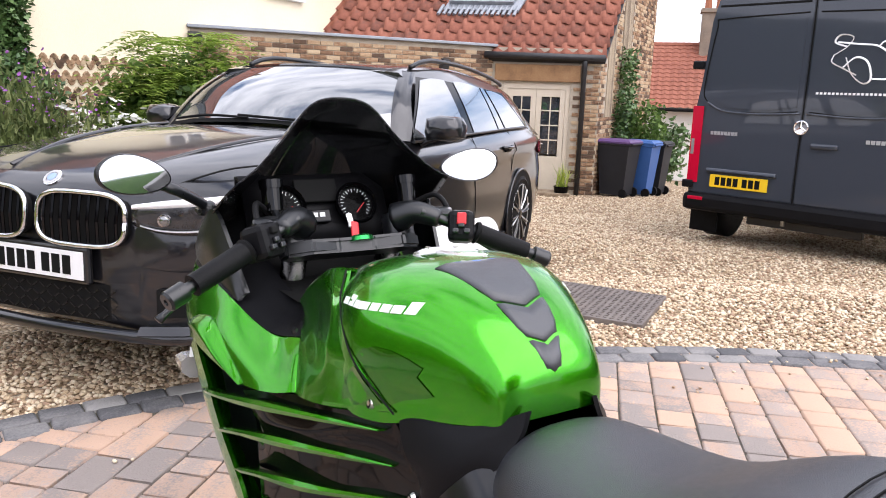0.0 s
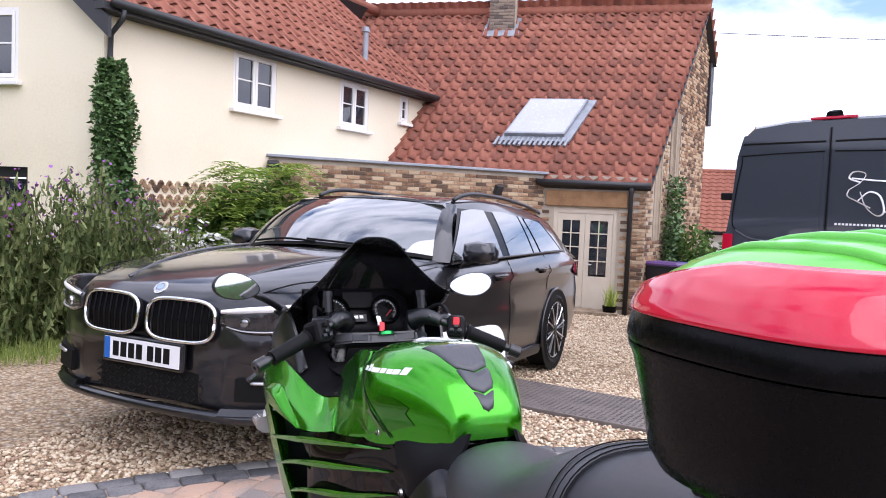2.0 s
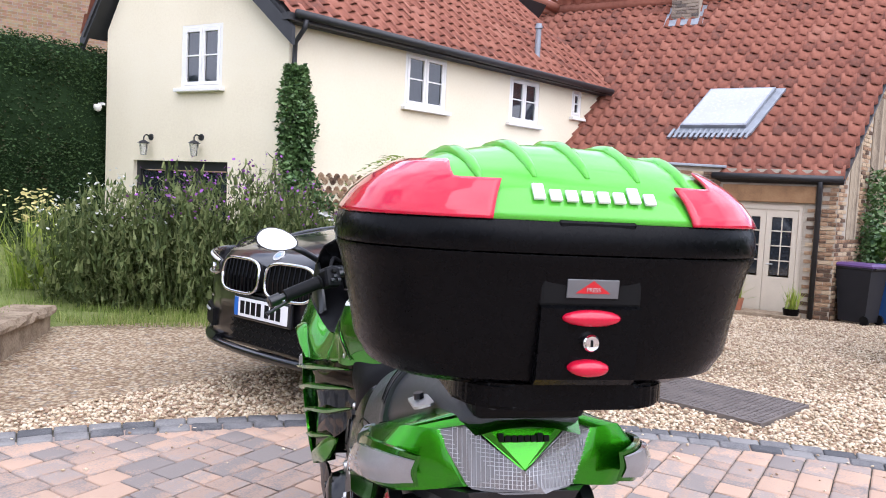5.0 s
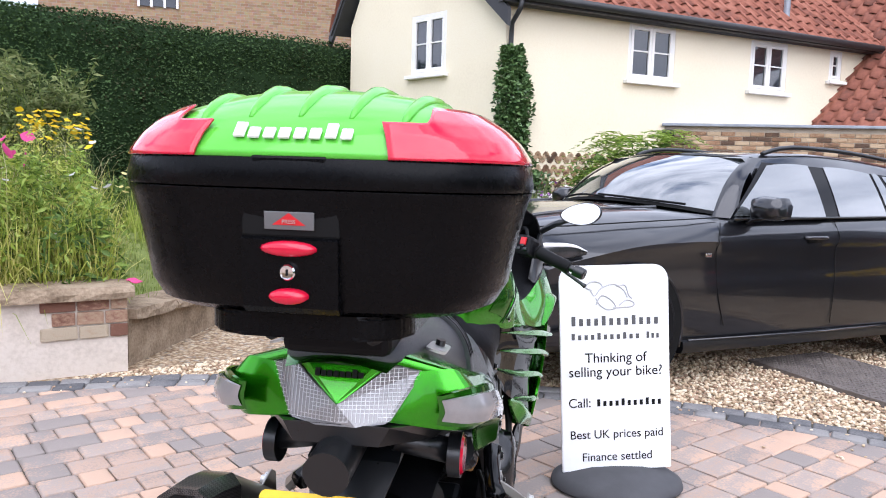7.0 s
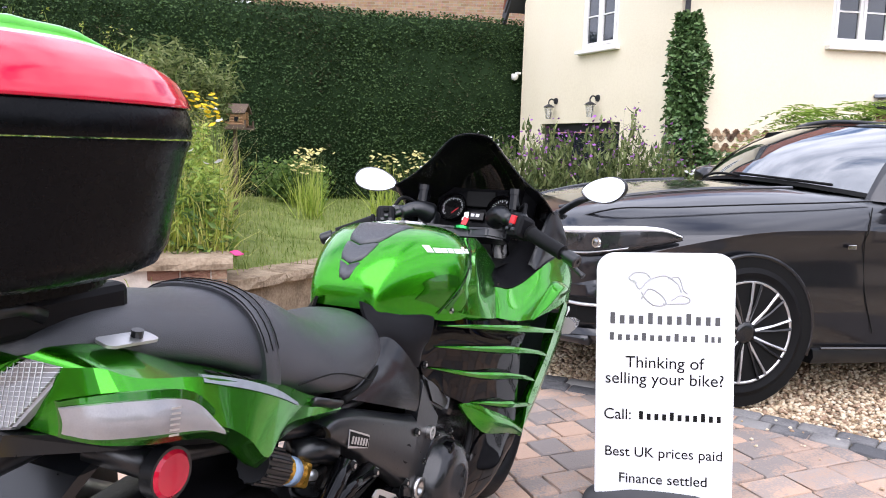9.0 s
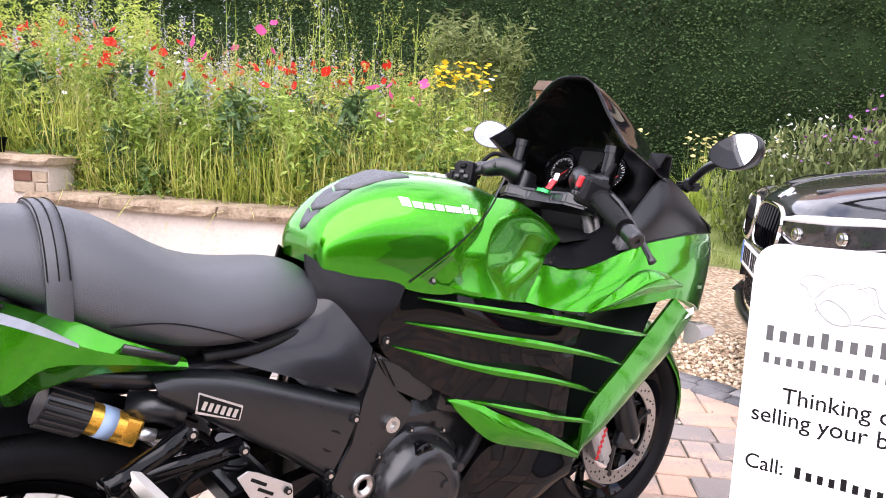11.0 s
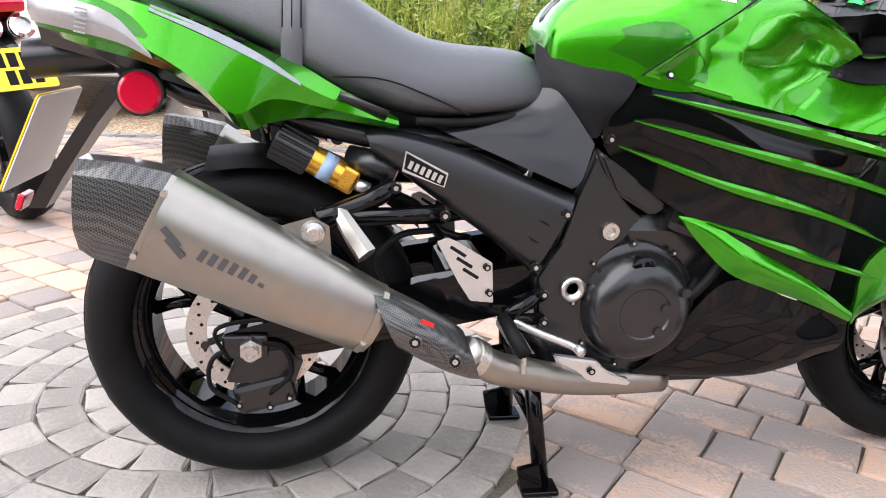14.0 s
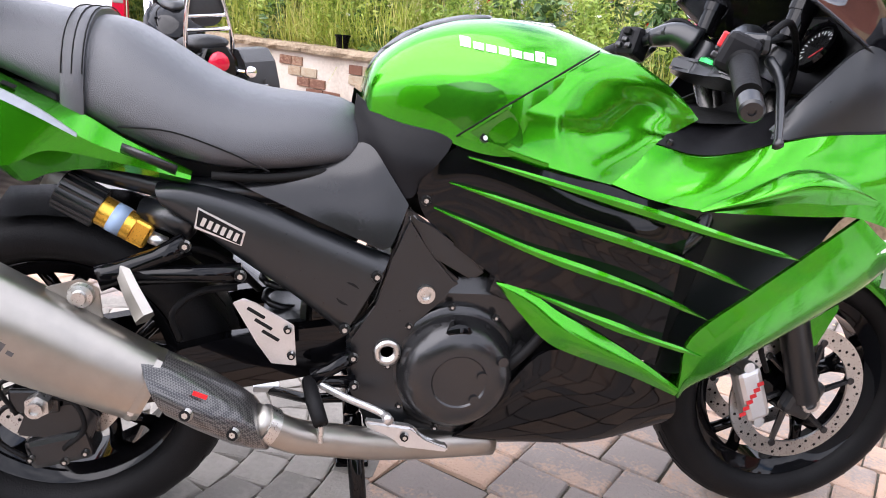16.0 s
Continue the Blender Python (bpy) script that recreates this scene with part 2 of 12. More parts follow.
M["sett"] = surface("grey_sett", ((0.20, 0.185, 0.165), (0.26, 0.24, 0.215), (0.31, 0.285, 0.255)), rough=0.93, scale=8, fine=70, bump=0.3, bump_scale=130, objects=0.4, spec=0.2)
M["dark_sett"] = surface("charcoal_sett", ((0.10, 0.10, 0.105), (0.18, 0.175, 0.175), (0.26, 0.25, 0.24)), rough=0.93, scale=8, fine=90, bump=0.5, bump_scale=130, island=0.5, spec=0.2)
M["sand"] = surface("joint_sand", (0.125, 0.115, 0.09), rough=1.0, vary=0.35, scale=9, bump=0.6, bump_scale=160, spec=0.1)
M["gravel"] = gravel_mat()
M["stones"] = surface("gravel_stones", ((0.33, 0.225, 0.15), (0.48, 0.36, 0.23), (0.60, 0.48, 0.33), (0.68, 0.58, 0.43)), rough=0.8, scale=9, fine=150, island=0.6, spec=0.3)
M["soil"] = surface("grass_soil", ((0.09, 0.12, 0.03), (0.17, 0.21, 0.06), (0.24, 0.25, 0.11)), rough=1.0, scale=3, fine=60, bump=0.8, bump_scale=90, spec=0.1)
M["stone_cope"] = surface("weathered_stone_coping", ((0.10, 0.07, 0.045), (0.27, 0.205, 0.14), (0.40, 0.32, 0.23)), rough=0.95, scale=7, fine=50, bump=0.8, bump_scale=45, spec=0.2)
M["wall_render"] = surface("pale_pink_render", ((0.45, 0.39, 0.33), (0.58, 0.51, 0.44), (0.62, 0.56, 0.5)), rough=0.95, scale=2.0, fine=40, bump=0.35, bump_scale=50, spec=0.15)
M["leaf"] = surface("leaf_green", ((0.05, 0.10, 0.02), (0.10, 0.18, 0.035), (0.16, 0.25, 0.06)), rough=0.55, scale=2.5, fine=20, island=0.5, spec=0.35)
M["ivy"] = surface("ivy_leaf", ((0.04, 0.085, 0.025), (0.08, 0.15, 0.045), (0.13, 0.21, 0.075)), rough=0.45, scale=3, fine=20, island=0.5, spec=0.4)
M["grass"] = surface("meadow_grass", ((0.24, 0.31, 0.045), (0.44, 0.48, 0.09), (0.60, 0.56, 0.20)), rough=0.7, scale=1.3, fine=12, island=0.5, spec=0.2)
M["hedge"] = surface("hedge_leaf", ((0.05, 0.045, 0.026), (0.042, 0.075, 0.03), (0.06, 0.10, 0.038), (0.078, 0.122, 0.046)), rough=0.9, scale=0.7, fine=9, island=0.22, spec=0.03)
# Near-black green: shade between the leaves is put into the core's colour.
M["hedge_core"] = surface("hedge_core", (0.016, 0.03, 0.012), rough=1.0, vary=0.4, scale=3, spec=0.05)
M["stem"] = surface("plant_stem", (0.08, 0.11, 0.03), rough=0.8, vary=0.25, scale=9)
M["bark"] = surface("brown_bark", (0.09, 0.06, 0.04), rough=0.95, vary=0.3, scale=12, bump=0.6, bump_scale=60)
for key, tone in (("poppy", (0.62, 0.03, 0.015)), ("pink", (0.7, 0.09, 0.28)), ("yellow", (0.75, 0.52, 0.02)), ("white_petal", (0.72, 0.72, 0.68)), ("mauve", (0.22, 0.16, 0.42)), ("thistle", (0.25, 0.09, 0.3)), ("orange", (0.75, 0.2, 0.02))):
    M[key] = surface(key + "_petals", tone, rough=0.6, vary=0.3, scale=8, island=0.3, spec=0.2)
M["bin"] = surface("charcoal_bin_plastic", (0.018, 0.018, 0.021), rough=0.55, vary=0.15, scale=5, spec=0.2)
M["bin_blue"] = surface("blue_bin_plastic", (0.03, 0.10, 0.30), rough=0.5, vary=0.12, scale=5)
M["bin_lid"] = surface("purple_bin_lid", (0.10, 0.05, 0.16), rough=0.5, vary=0.12, scale=5)
M["wood"] = surface("brown_timber", ((0.15, 0.075, 0.03), (0.26, 0.14, 0.06), (0.33, 0.19, 0.09)), rough=0.7, scale=5, fine=70, bump=0.2)
M["drain"] = surface("steel_drain_cover", ((0.10, 0.085, 0.08), (0.17, 0.145, 0.13), (0.22, 0.19, 0.17)), rough=0.6, metal=0.3, scale=6, fine=60)
M["mirror"] = surface("mirror_glass", (0.85, 0.86, 0.87), rough=0.02, metal=1.0, vary=0.02, rough_vary=0.01)
M["screen"] = pane_mat("smoked_screen", (0.004, 0.004, 0.005), 0.10, 0.0)
M["blue_mark"] = surface("blue_marking", (0.02, 0.12, 0.45), rough=0.4, vary=0.1)
M["red_mark"] = surface("red_marking", (0.5, 0.01, 0.015), rough=0.4, vary=0.1)
M["van_white"] = surface("white_van_paint", (0.72, 0.73, 0.75), rough=0.3, vary=0.03, coat=0.6)
M["terracotta"] = surface("terracotta", (0.34, 0.13, 0.07), rough=0.9, vary=0.2, scale=10, bump=0.3)
M["carbon"] = None
M["dark_brick"] = brick_like("grey_brown_brick", ((0.10, 0.085, 0.075), (0.20, 0.16, 0.13), (0.27, 0.22, 0.17)), 3.0)
M["sky_pane"] = surface("pale_blind_behind_glass", (0.40, 0.41, 0.43), rough=0.25, vary=0.1, scale=1.5, coat=1.0)
M["dark_green"] = paint("dark_green_graphic", (0.022, 0.17, 0.004), flake=0.1, metal=0.85, rough=0.25)
M["green_metal"] = surface("green_anodised", (0.03, 0.35, 0.08), rough=0.25, metal=0.9, vary=0.1)
M["gold_fork"] = surface("dark_fork_tube", (0.06, 0.058, 0.055), rough=0.25, metal=1.0, vary=0.1)
M["grey_dark"] = surface("etched_dark_mark", (0.05, 0.05, 0.052), rough=0.5, vary=0.1)
M["sign_grey"] = surface("dark_grey_print", (0.07, 0.07, 0.072), rough=0.6, vary=0.1)
M["grey_label"] = surface("dull_silver_label", (0.16, 0.165, 0.17), rough=0.35, metal=0.5, vary=0.1)
M["blue_pale"] = surface("pale_blue_label", (0.25, 0.35, 0.5), rough=0.4, vary=0.1)


def carbon_mat():
    m, n, l, b = node_mat("carbon_weave")
    co = n.new("ShaderNodeTexCoord")
    mp = n.new("ShaderNodeMapping")
    mp.inputs["Rotation"].default_value = (0.5, 0.3, 0.78)
    ch = n.new("ShaderNodeTexChecker")
    ch.inputs["Scale"].default_value = 330
    ch.inputs["Color1"].default_value, ch.inputs["Color2"].default_value = (0.012, 0.012, 0.013, 1), (0.075, 0.072, 0.07, 1)
    l.new(co.outputs["Object"], mp.inputs["Vector"])
    l.new(mp.outputs[0], ch.inputs["Vector"])
    l.new(ch.outputs["Color"], b.inputs["Base Color"])
    b.inputs["Roughness"].default_value, b.inputs["Metallic"].default_value = 0.35, 0.3
    b.inputs["Coat Weight"].default_value = 0.7
    return m


M["carbon"] = carbon_mat()
M["box_black"] = surface("moulded_black_plastic", (0.002, 0.0021, 0.0026), rough=0.27, vary=0.15, scale=7, bump=0.03, bump_scale=1000, spec=0.11)
M["rubber_grey"] = surface("grey_rubber", (0.055, 0.055, 0.06), rough=0.75, vary=0.2, scale=12)
M["car_glass"] = surface("tinted_car_glass", (0.05, 0.056, 0.058), rough=0.03, vary=0.2, scale=1, rough_vary=0.01, coat=1.0, spec=1.0)
M["car_glass"].node_tree.nodes["Principled BSDF"].inputs["IOR"].default_value = 2.0
M["headlamp"] = surface("headlamp_glass", (0.03, 0.03, 0.032), rough=0.08, metal=0.2, vary=0.6, scale=14, coat=0.5)
M["straw"] = surface("straw_stems", ((0.30, 0.29, 0.11), (0.46, 0.43, 0.20), (0.58, 0.54, 0.32)), rough=0.8, scale=2, fine=15, island=0.5, spec=0.2)
M["mauve_pale"] = surface("faded_mauve_petals", ((0.30, 0.27, 0.42), (0.45, 0.42, 0.55), (0.55, 0.55, 0.55)), rough=0.7, scale=4, island=0.6, spec=0.2)
M["leaf_bright"] = surface("bright_leaf", ((0.20, 0.29, 0.04), (0.37, 0.46, 0.07), (0.50, 0.55, 0.14)), rough=0.5, scale=3, island=0.5, spec=0.35)
M["leaf_fern"] = surface("feathery_leaf", ((0.11, 0.18, 0.026), (0.24, 0.35, 0.055), (0.36, 0.46, 0.10)), rough=0.5, scale=3, island=0.5, spec=0.35)
M["sage"] = surface("sage_leaf", ((0.06, 0.085, 0.028), (0.13, 0.17, 0.055), (0.24, 0.27, 0.11)), rough=0.7, scale=3, island=0.5, spec=0.2)
M["lawn_blade"] = surface("lawn_blade", ((0.13, 0.19, 0.035), (0.24, 0.31, 0.07), (0.36, 0.38, 0.14)), rough=0.7, scale=1.5, island=0.5, spec=0.2)
M["pale_yellow"] = surface("pale_yellow_petals", (0.68, 0.60, 0.25), rough=0.6, vary=0.2, scale=8, island=0.3)
M["lamp_glass"] = pane_mat("lantern_glass", (0.5, 0.5, 0.45), 0.6)
M["render_white"] = surface("white_render", (0.72, 0.71, 0.68), rough=0.9, vary=0.06, scale=2, bump=0.2)


def far_brick_mat():
    m, n, l, b = node_mat("far_brickwork")
    co = n.new("ShaderNodeTexCoord")
    mp = n.new("ShaderNodeMapping")
    mp.inputs["Rotation"].default_value = (math.pi / 2, 0, 0)
    bt = n.new("ShaderNodeTexBrick")
    bt.inputs["Scale"].default_value = 1.0
    bt.inputs["Brick Width"].default_value, bt.inputs["Row Height"].default_value, bt.inputs["Mortar Size"].default_value = 0.225, 0.075, 0.006
    bt.inputs["Color1"].default_value, bt.inputs["Color2"].default_value, bt.inputs["Mortar"].default_value = (0.30, 0.18, 0.10, 1), (0.42, 0.29, 0.17, 1), (0.36, 0.31, 0.24, 1)
    l.new(co.outputs["Object"], mp.inputs["Vector"])
    l.new(mp.outputs[0], bt.inputs["Vector"])
    nz = n.new("ShaderNodeTexNoise")
    nz.inputs["Scale"].default_value = 9
    l.new(co.outputs["Object"], nz.inputs["Vector"])
    mx = n.new("ShaderNodeMix")
    mx.data_type, mx.blend_type = "RGBA", "MULTIPLY"
    mx.inputs["Factor"].default_value = 0.5
    l.new(bt.outputs["Color"], mx.inputs["A"])
    l.new(nz.outputs["Color"], mx.inputs["B"])
    l.new(mx.outputs["Result"], b.inputs["Base Color"])
    b.inputs["Roughness"].default_value = 0.95
    return m


M["far_brick"] = far_brick_mat()
M["wood_grey"] = surface("weathered_boards", ((0.16, 0.12, 0.08), (0.28, 0.22, 0.15), (0.36, 0.29, 0.2)), rough=0.9, scale=4, fine=60, bump=0.3, island=0.4)
for key in ("grass", "leaf", "leaf_bright", "leaf_fern", "lawn_blade", "straw", "poppy", "pink", "yellow", "white_petal", "orange", "mauve_pale", "sage", "pale_yellow"):
    thin_leaf(M[key])
M["red_bike"] = paint("red_bike_paint", (0.45, 0.01, 0.015), flake=0.1, metal=0.1, rough=0.3)
M["leather"] = surface("black_leather", (0.02, 0.02, 0.021), rough=0.45, vary=0.25, scale=9, bump=0.3, bump_scale=240, spec=0.4)


# ---- building tools ----
def part(name, bm, material, parent=None, label="", smooth=False, kind="", category="", subsurf=0, sharp=None):
    """Links a bmesh as one mesh object, under a thing or a part."""
    me = bpy.data.meshes.new(name)
    bmesh.ops.recalc_face_normals(bm, faces=bm.faces)
    bm.to_mesh(me)
    bm.free()
    if smooth:
        me.shade_smooth()
        if sharp:
            me.set_sharp_from_angle(angle=radians(sharp))
    me.materials.append(material)
    ob = new(name, me)
    if parent is not None:
        ob.parent = parent
    if subsurf:
        s = ob.modifiers.new("soft", "SUBSURF")
        s.levels = s.render_levels = subsurf
    return tagged(ob, label, category, "", kind)


def thing(name, label, category, m=None, group="", kind=""):
    ob = new(name)
    ob.empty_display_size = 0.1
    if m is not None:
        ob.matrix_world = m
    return tagged(ob, label, category, group, kind)


def add_box(bm, size, at=(0, 0, 0), rot=(0, 0, 0), bevel=0.0, seg=2):
    m = pose(*at, *rot) @ Matrix.Diagonal((*size, 1))
    got = bmesh.ops.create_cube(bm, size=1.0, matrix=m)
    if bevel:
        edges = list({e for v in got["verts"] for e in v.link_edges})
        bmesh.ops.bevel(bm, geom=edges, offset=bevel, segments=seg, affect="EDGES", profile=0.5)
    return bm


def box(size, at=(0, 0, 0), rot=(0, 0, 0), bevel=0.0, seg=2):
    return add_box(bmesh.new(), size, at, rot, bevel, seg)


def add_rod(bm, a, b, r, r2=None, n=12, caps=True):
    a, b = Vector(a), Vector(b)
    d = b - a
    m = Matrix.Translation((a + b) / 2) @ d.to_track_quat("Z", "Y").to_matrix().to_4x4()
    bmesh.ops.create_cone(bm, cap_ends=caps, segments=n, radius1=r, radius2=r if r2 is None else r2, depth=d.length, matrix=m)
    return bm


def rod(a, b, r, r2=None, n=12):
    return add_rod(bmesh.new(), a, b, r, r2, n)


def add_sweep(bm, path, r, n=10, flat=1.0):
    """A tube along points; r is one radius or one for each point."""
    pts = [Vector(p) for p in path]
    rings, side = [], None
    for k, p in enumerate(pts):
        d = (pts[min(k + 1, len(pts) - 1)] - pts[max(k - 1, 0)]).normalized()
        if side is None:
            side = d.orthogonal().normalized()
        side = (side - d * side.dot(d)).normalized()
        up = d.cross(side)
        rk = r[k] if isinstance(r, (list, tuple)) else r
        rings.append([bm.verts.new(p + rk * (math.cos(a) * side + flat * math.sin(a) * up)) for a in (2 * math.pi * j / n for j in range(n))])
    for a, b in zip(rings, rings[1:]):
        for j in range(n):
            bm.faces.new((a[j], a[(j + 1) % n], b[(j + 1) % n], b[j]))
    bm.faces.new(rings[0][::-1])
    bm.faces.new(rings[-1])
    return bm


def sweep(path, r, n=10, flat=1.0):
    return add_sweep(bmesh.new(), path, r, n, flat)


def curve_pts(pts, steps=6):
    """A smooth line through points (Catmull-Rom)."""
    p = [Vector(q) for q in pts]
    p = [2 * p[0] - p[1], *p, 2 * p[-1] - p[-2]]
    out = []
    for a, b, c, d in zip(p, p[1:], p[2:], p[3:]):
        for k in range(steps):
            t = k / steps
            out.append(0.5 * (2 * b + (c - a) * t + (2 * a - 5 * b + 4 * c - d) * t * t + (3 * b - a - 3 * c + d) * t ** 3))
    return out + [p[-2]]


def add_loft(bm, rings, closed=True, caps=True):
    """Skin over rings of points of one length."""
    rows = [[bm.verts.new(p) for p in ring] for ring in rings]
    n = len(rows[0])
    for a, b in zip(rows, rows[1:]):
        for j in range(n if closed else n - 1):
            bm.faces.new((a[j], a[(j + 1) % n], b[(j + 1) % n], b[j]))
    if caps and closed:
        bm.faces.new(rows[0][::-1])
        bm.faces.new(rows[-1])
    return bm


def loft(rings, closed=True, caps=True):
    return add_loft(bmesh.new(), rings, closed, caps)


def add_lathe(bm, profile, at=(0, 0, 0), axis="X", n=32):
    """Turns a profile of (along, radius) about an axis."""
    rows = []
    for a, r in profile:
        row = []
        for j in range(n):
            c, s = math.cos(2 * math.pi * j / n) * r, math.sin(2 * math.pi * j / n) * r
            p = {"X": (a, c, s), "Y": (c, a, s), "Z": (c, s, a)}[axis]
            row.append(bm.verts.new(Vector(p) + Vector(at)))
        rows.append(row)
    for a, b in zip(rows, rows[1:]):
        for j in range(n):
            bm.faces.new((a[j], a[(j + 1) % n], b[(j + 1) % n], b[j]))
    for row, closed in ((rows[0], profile[0][1]), (rows[-1], profile[-1][1])):
        if 1e-6 < closed < 0.02 or (profile[0] != profile[-1] and closed > 1e-6):
            bm.faces.new(row)
    return bm


def lathe(profile, at=(0, 0, 0), axis="X", n=32):
    return add_lathe(bmesh.new(), profile, at, axis, n)


def add_slab(bm, outline, thick, m=None):
    """A flat plate from an outline in its own xy plane, thick along z, laid by m."""
    m = m or Matrix()
    lo = [bm.verts.new(m @ Vector((x, y, -thick / 2))) for x, y in outline]
    hi = [bm.verts.new(m @ Vector((x, y, thick / 2))) for x, y in outline]
    n = len(outline)
    bm.faces.new(lo[::-1])
    bm.faces.new(hi)
    for j in range(n):
        bm.faces.new((lo[j], lo[(j + 1) % n], hi[(j + 1) % n], hi[j]))
    return bm


def slab(outline, thick, m=None, bevel=0.0):
    bm = add_slab(bmesh.new(), outline, thick, m)
    if bevel:
        bmesh.ops.bevel(bm, geom=list(bm.edges), offset=bevel, segments=2, affect="EDGES")
    return bm


def round_rect(w, h, r, n=5, cx=0.0, cy=0.0):
    out = []
    for sx, sy, a0 in ((1, 1, 0), (-1, 1, 90), (-1, -1, 180), (1, -1, 270)):
        for k in range(n + 1):
            a = radians(a0 + 90 * k / n)
            out.append((cx + sx * (w / 2 - r) + r * math.cos(a), cy + sy * (h / 2 - r) + r * math.sin(a)))
    return out


def from_arrays(name, verts, faces, material, parent=None, label="", kind="", category="", smooth=False):
    me = bpy.data.meshes.new(name)
    me.from_pydata([tuple(v) for v in verts], [], [tuple(f) for f in faces])
    me.update()
    if smooth:
        me.shade_smooth()
    me.materials.append(material)
    ob = new(name, me)
    if parent is not None:
        ob.parent = parent
    return tagged(ob, label, category, "", kind)


def scatter_mesh(name, base_v, base_f, mats, material, parent=None, label="", kind="", category=""):
    """Many small copies of one form, joined into one mesh. mats: array of n 4 x 4 matrices."""
    bv = np.c_[np.array(base_v, float), np.ones(len(base_v))]
    v = np.einsum("nij,kj->nki", np.asarray(mats)[:, :3, :], bv).reshape(-1, 3)
    n, k = len(mats), len(base_v)
    me = bpy.data.meshes.new(name)
    loops, starts, totals = [], [], []
    off = np.arange(n)[:, None] * k
    flat = np.concatenate([np.array(f) for f in base_f])
    sizes = np.array([len(f) for f in base_f])
    idx = (flat[None, :] + off).ravel()
    tot = np.tile(sizes, n)
    me.vertices.add(len(v))
    me.vertices.foreach_set("co", v.ravel())
    me.loops.add(len(idx))
    me.loops.foreach_set("vertex_index", idx.astype(np.int32))
    me.polygons.add(len(tot))
    me.polygons.foreach_set("loop_start", np.r_[0, np.cumsum(tot)[:-1]].astype(np.int32))
    me.update(calc_edges=True)
    me.validate()
    me.materials.append(material)
    ob = new(name, me)
    if parent is not None:
        ob.parent = parent
    return tagged(ob, label, category, "", kind)


def rand_mats(rng, pts, size, spread=0.3, tilt=180.0, flat=1.0):
    """Poses with random turns and sizes at points."""
    n = len(pts)
    a = rng.uniform(0, 2 * np.pi, n)
    b = np.radians(rng.uniform(-tilt, tilt, n))
    c = np.radians(rng.uniform(-tilt, tilt, n))
    ca, sa, cb, sb, cc, sc = np.cos(a), np.sin(a), np.cos(b), np.sin(b), np.cos(c), np.sin(c)
    z, o = np.zeros(n), np.ones(n)
    rz = np.stack([np.stack([ca, -sa, z], -1), np.stack([sa, ca, z], -1), np.stack([z, z, o], -1)], 1)
    ry = np.stack([np.stack([cb, z, sb], -1), np.stack([z, o, z], -1), np.stack([-sb, z, cb], -1)], 1)
    rx = np.stack([np.stack([o, z, z], -1), np.stack([z, cc, -sc], -1), np.stack([z, sc, cc], -1)], 1)
    s = size * rng.uniform(1 - spread, 1 + spread, n)
    out = np.zeros((n, 4, 4))
    out[:, :3, :3] = (rz @ ry @ rx) * s[:, None, None]
    out[:, :3, 3] = pts
    out[:, 3, 3] = 1
    return out


def lettering(text, size, material, parent, m, name="lettering", depth=0.001, align="CENTER", space=1.0, label=""):
    cu = bpy.data.curves.new(name, "FONT")
    cu.body, cu.size, cu.extrude, cu.align_x, cu.align_y, cu.space_character = text, size, depth, align, "CENTER", space
    cu.materials.append(material)
    ob = new(name, cu)
    ob.parent = parent
    ob.matrix_local = m
    return tagged(ob, label)


# ---- ground ----
def gz(x, y):
    """Height of the drive: level round the circle of pavers, then falling gently towards the house."""
    s = 0.6 * x + 0.8 * y - 4.2
    return -0.06 * s * s / (s + 0.6) if s > 0 else 0.0


def add_sheet(bm, xs, ys, dz=0.0):
    rows = [[bm.verts.new((x, y, gz(x, y) * (1 if math.hypot(x, y) < 60 else 0) + dz - (0.0 if math.hypot(x, y) < 60 else 1.2))) for x in xs] for y in ys]
    for a, b in zip(rows, rows[1:]):
        for j in range(len(xs) - 1):
            bm.faces.new((a[j], a[j + 1], b[j + 1], b[j]))
    return bm


far = [-900, -300, -100, -60, -40]
near = [-30 + k for k in range(61)]
xs = far + near + [-v for v in far[::-1]]
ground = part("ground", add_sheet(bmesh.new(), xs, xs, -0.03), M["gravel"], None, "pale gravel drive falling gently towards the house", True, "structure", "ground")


# ---- house ----
U, W = Vector((0.837, 0.548, 0)), Vector((-0.78, 0.626, 0))
CORNER = Vector((-0.55, 9.97, 0))
EAVE = Vector((8.86, 10.1, 0))
UP = Vector((0, 0, 1))
FOOT = -0.75


def wall_frame(origin, along):
    """A matrix whose x runs along a wall, z up, and y into the house."""
    a = Vector(along).normalized()
    n = UP.cross(a)
    m = Matrix.Identity(4)
    for k in range(3):
        m[k][0], m[k][1], m[k][2], m[k][3] = a[k], n[k], UP[k], origin[k]
    return m


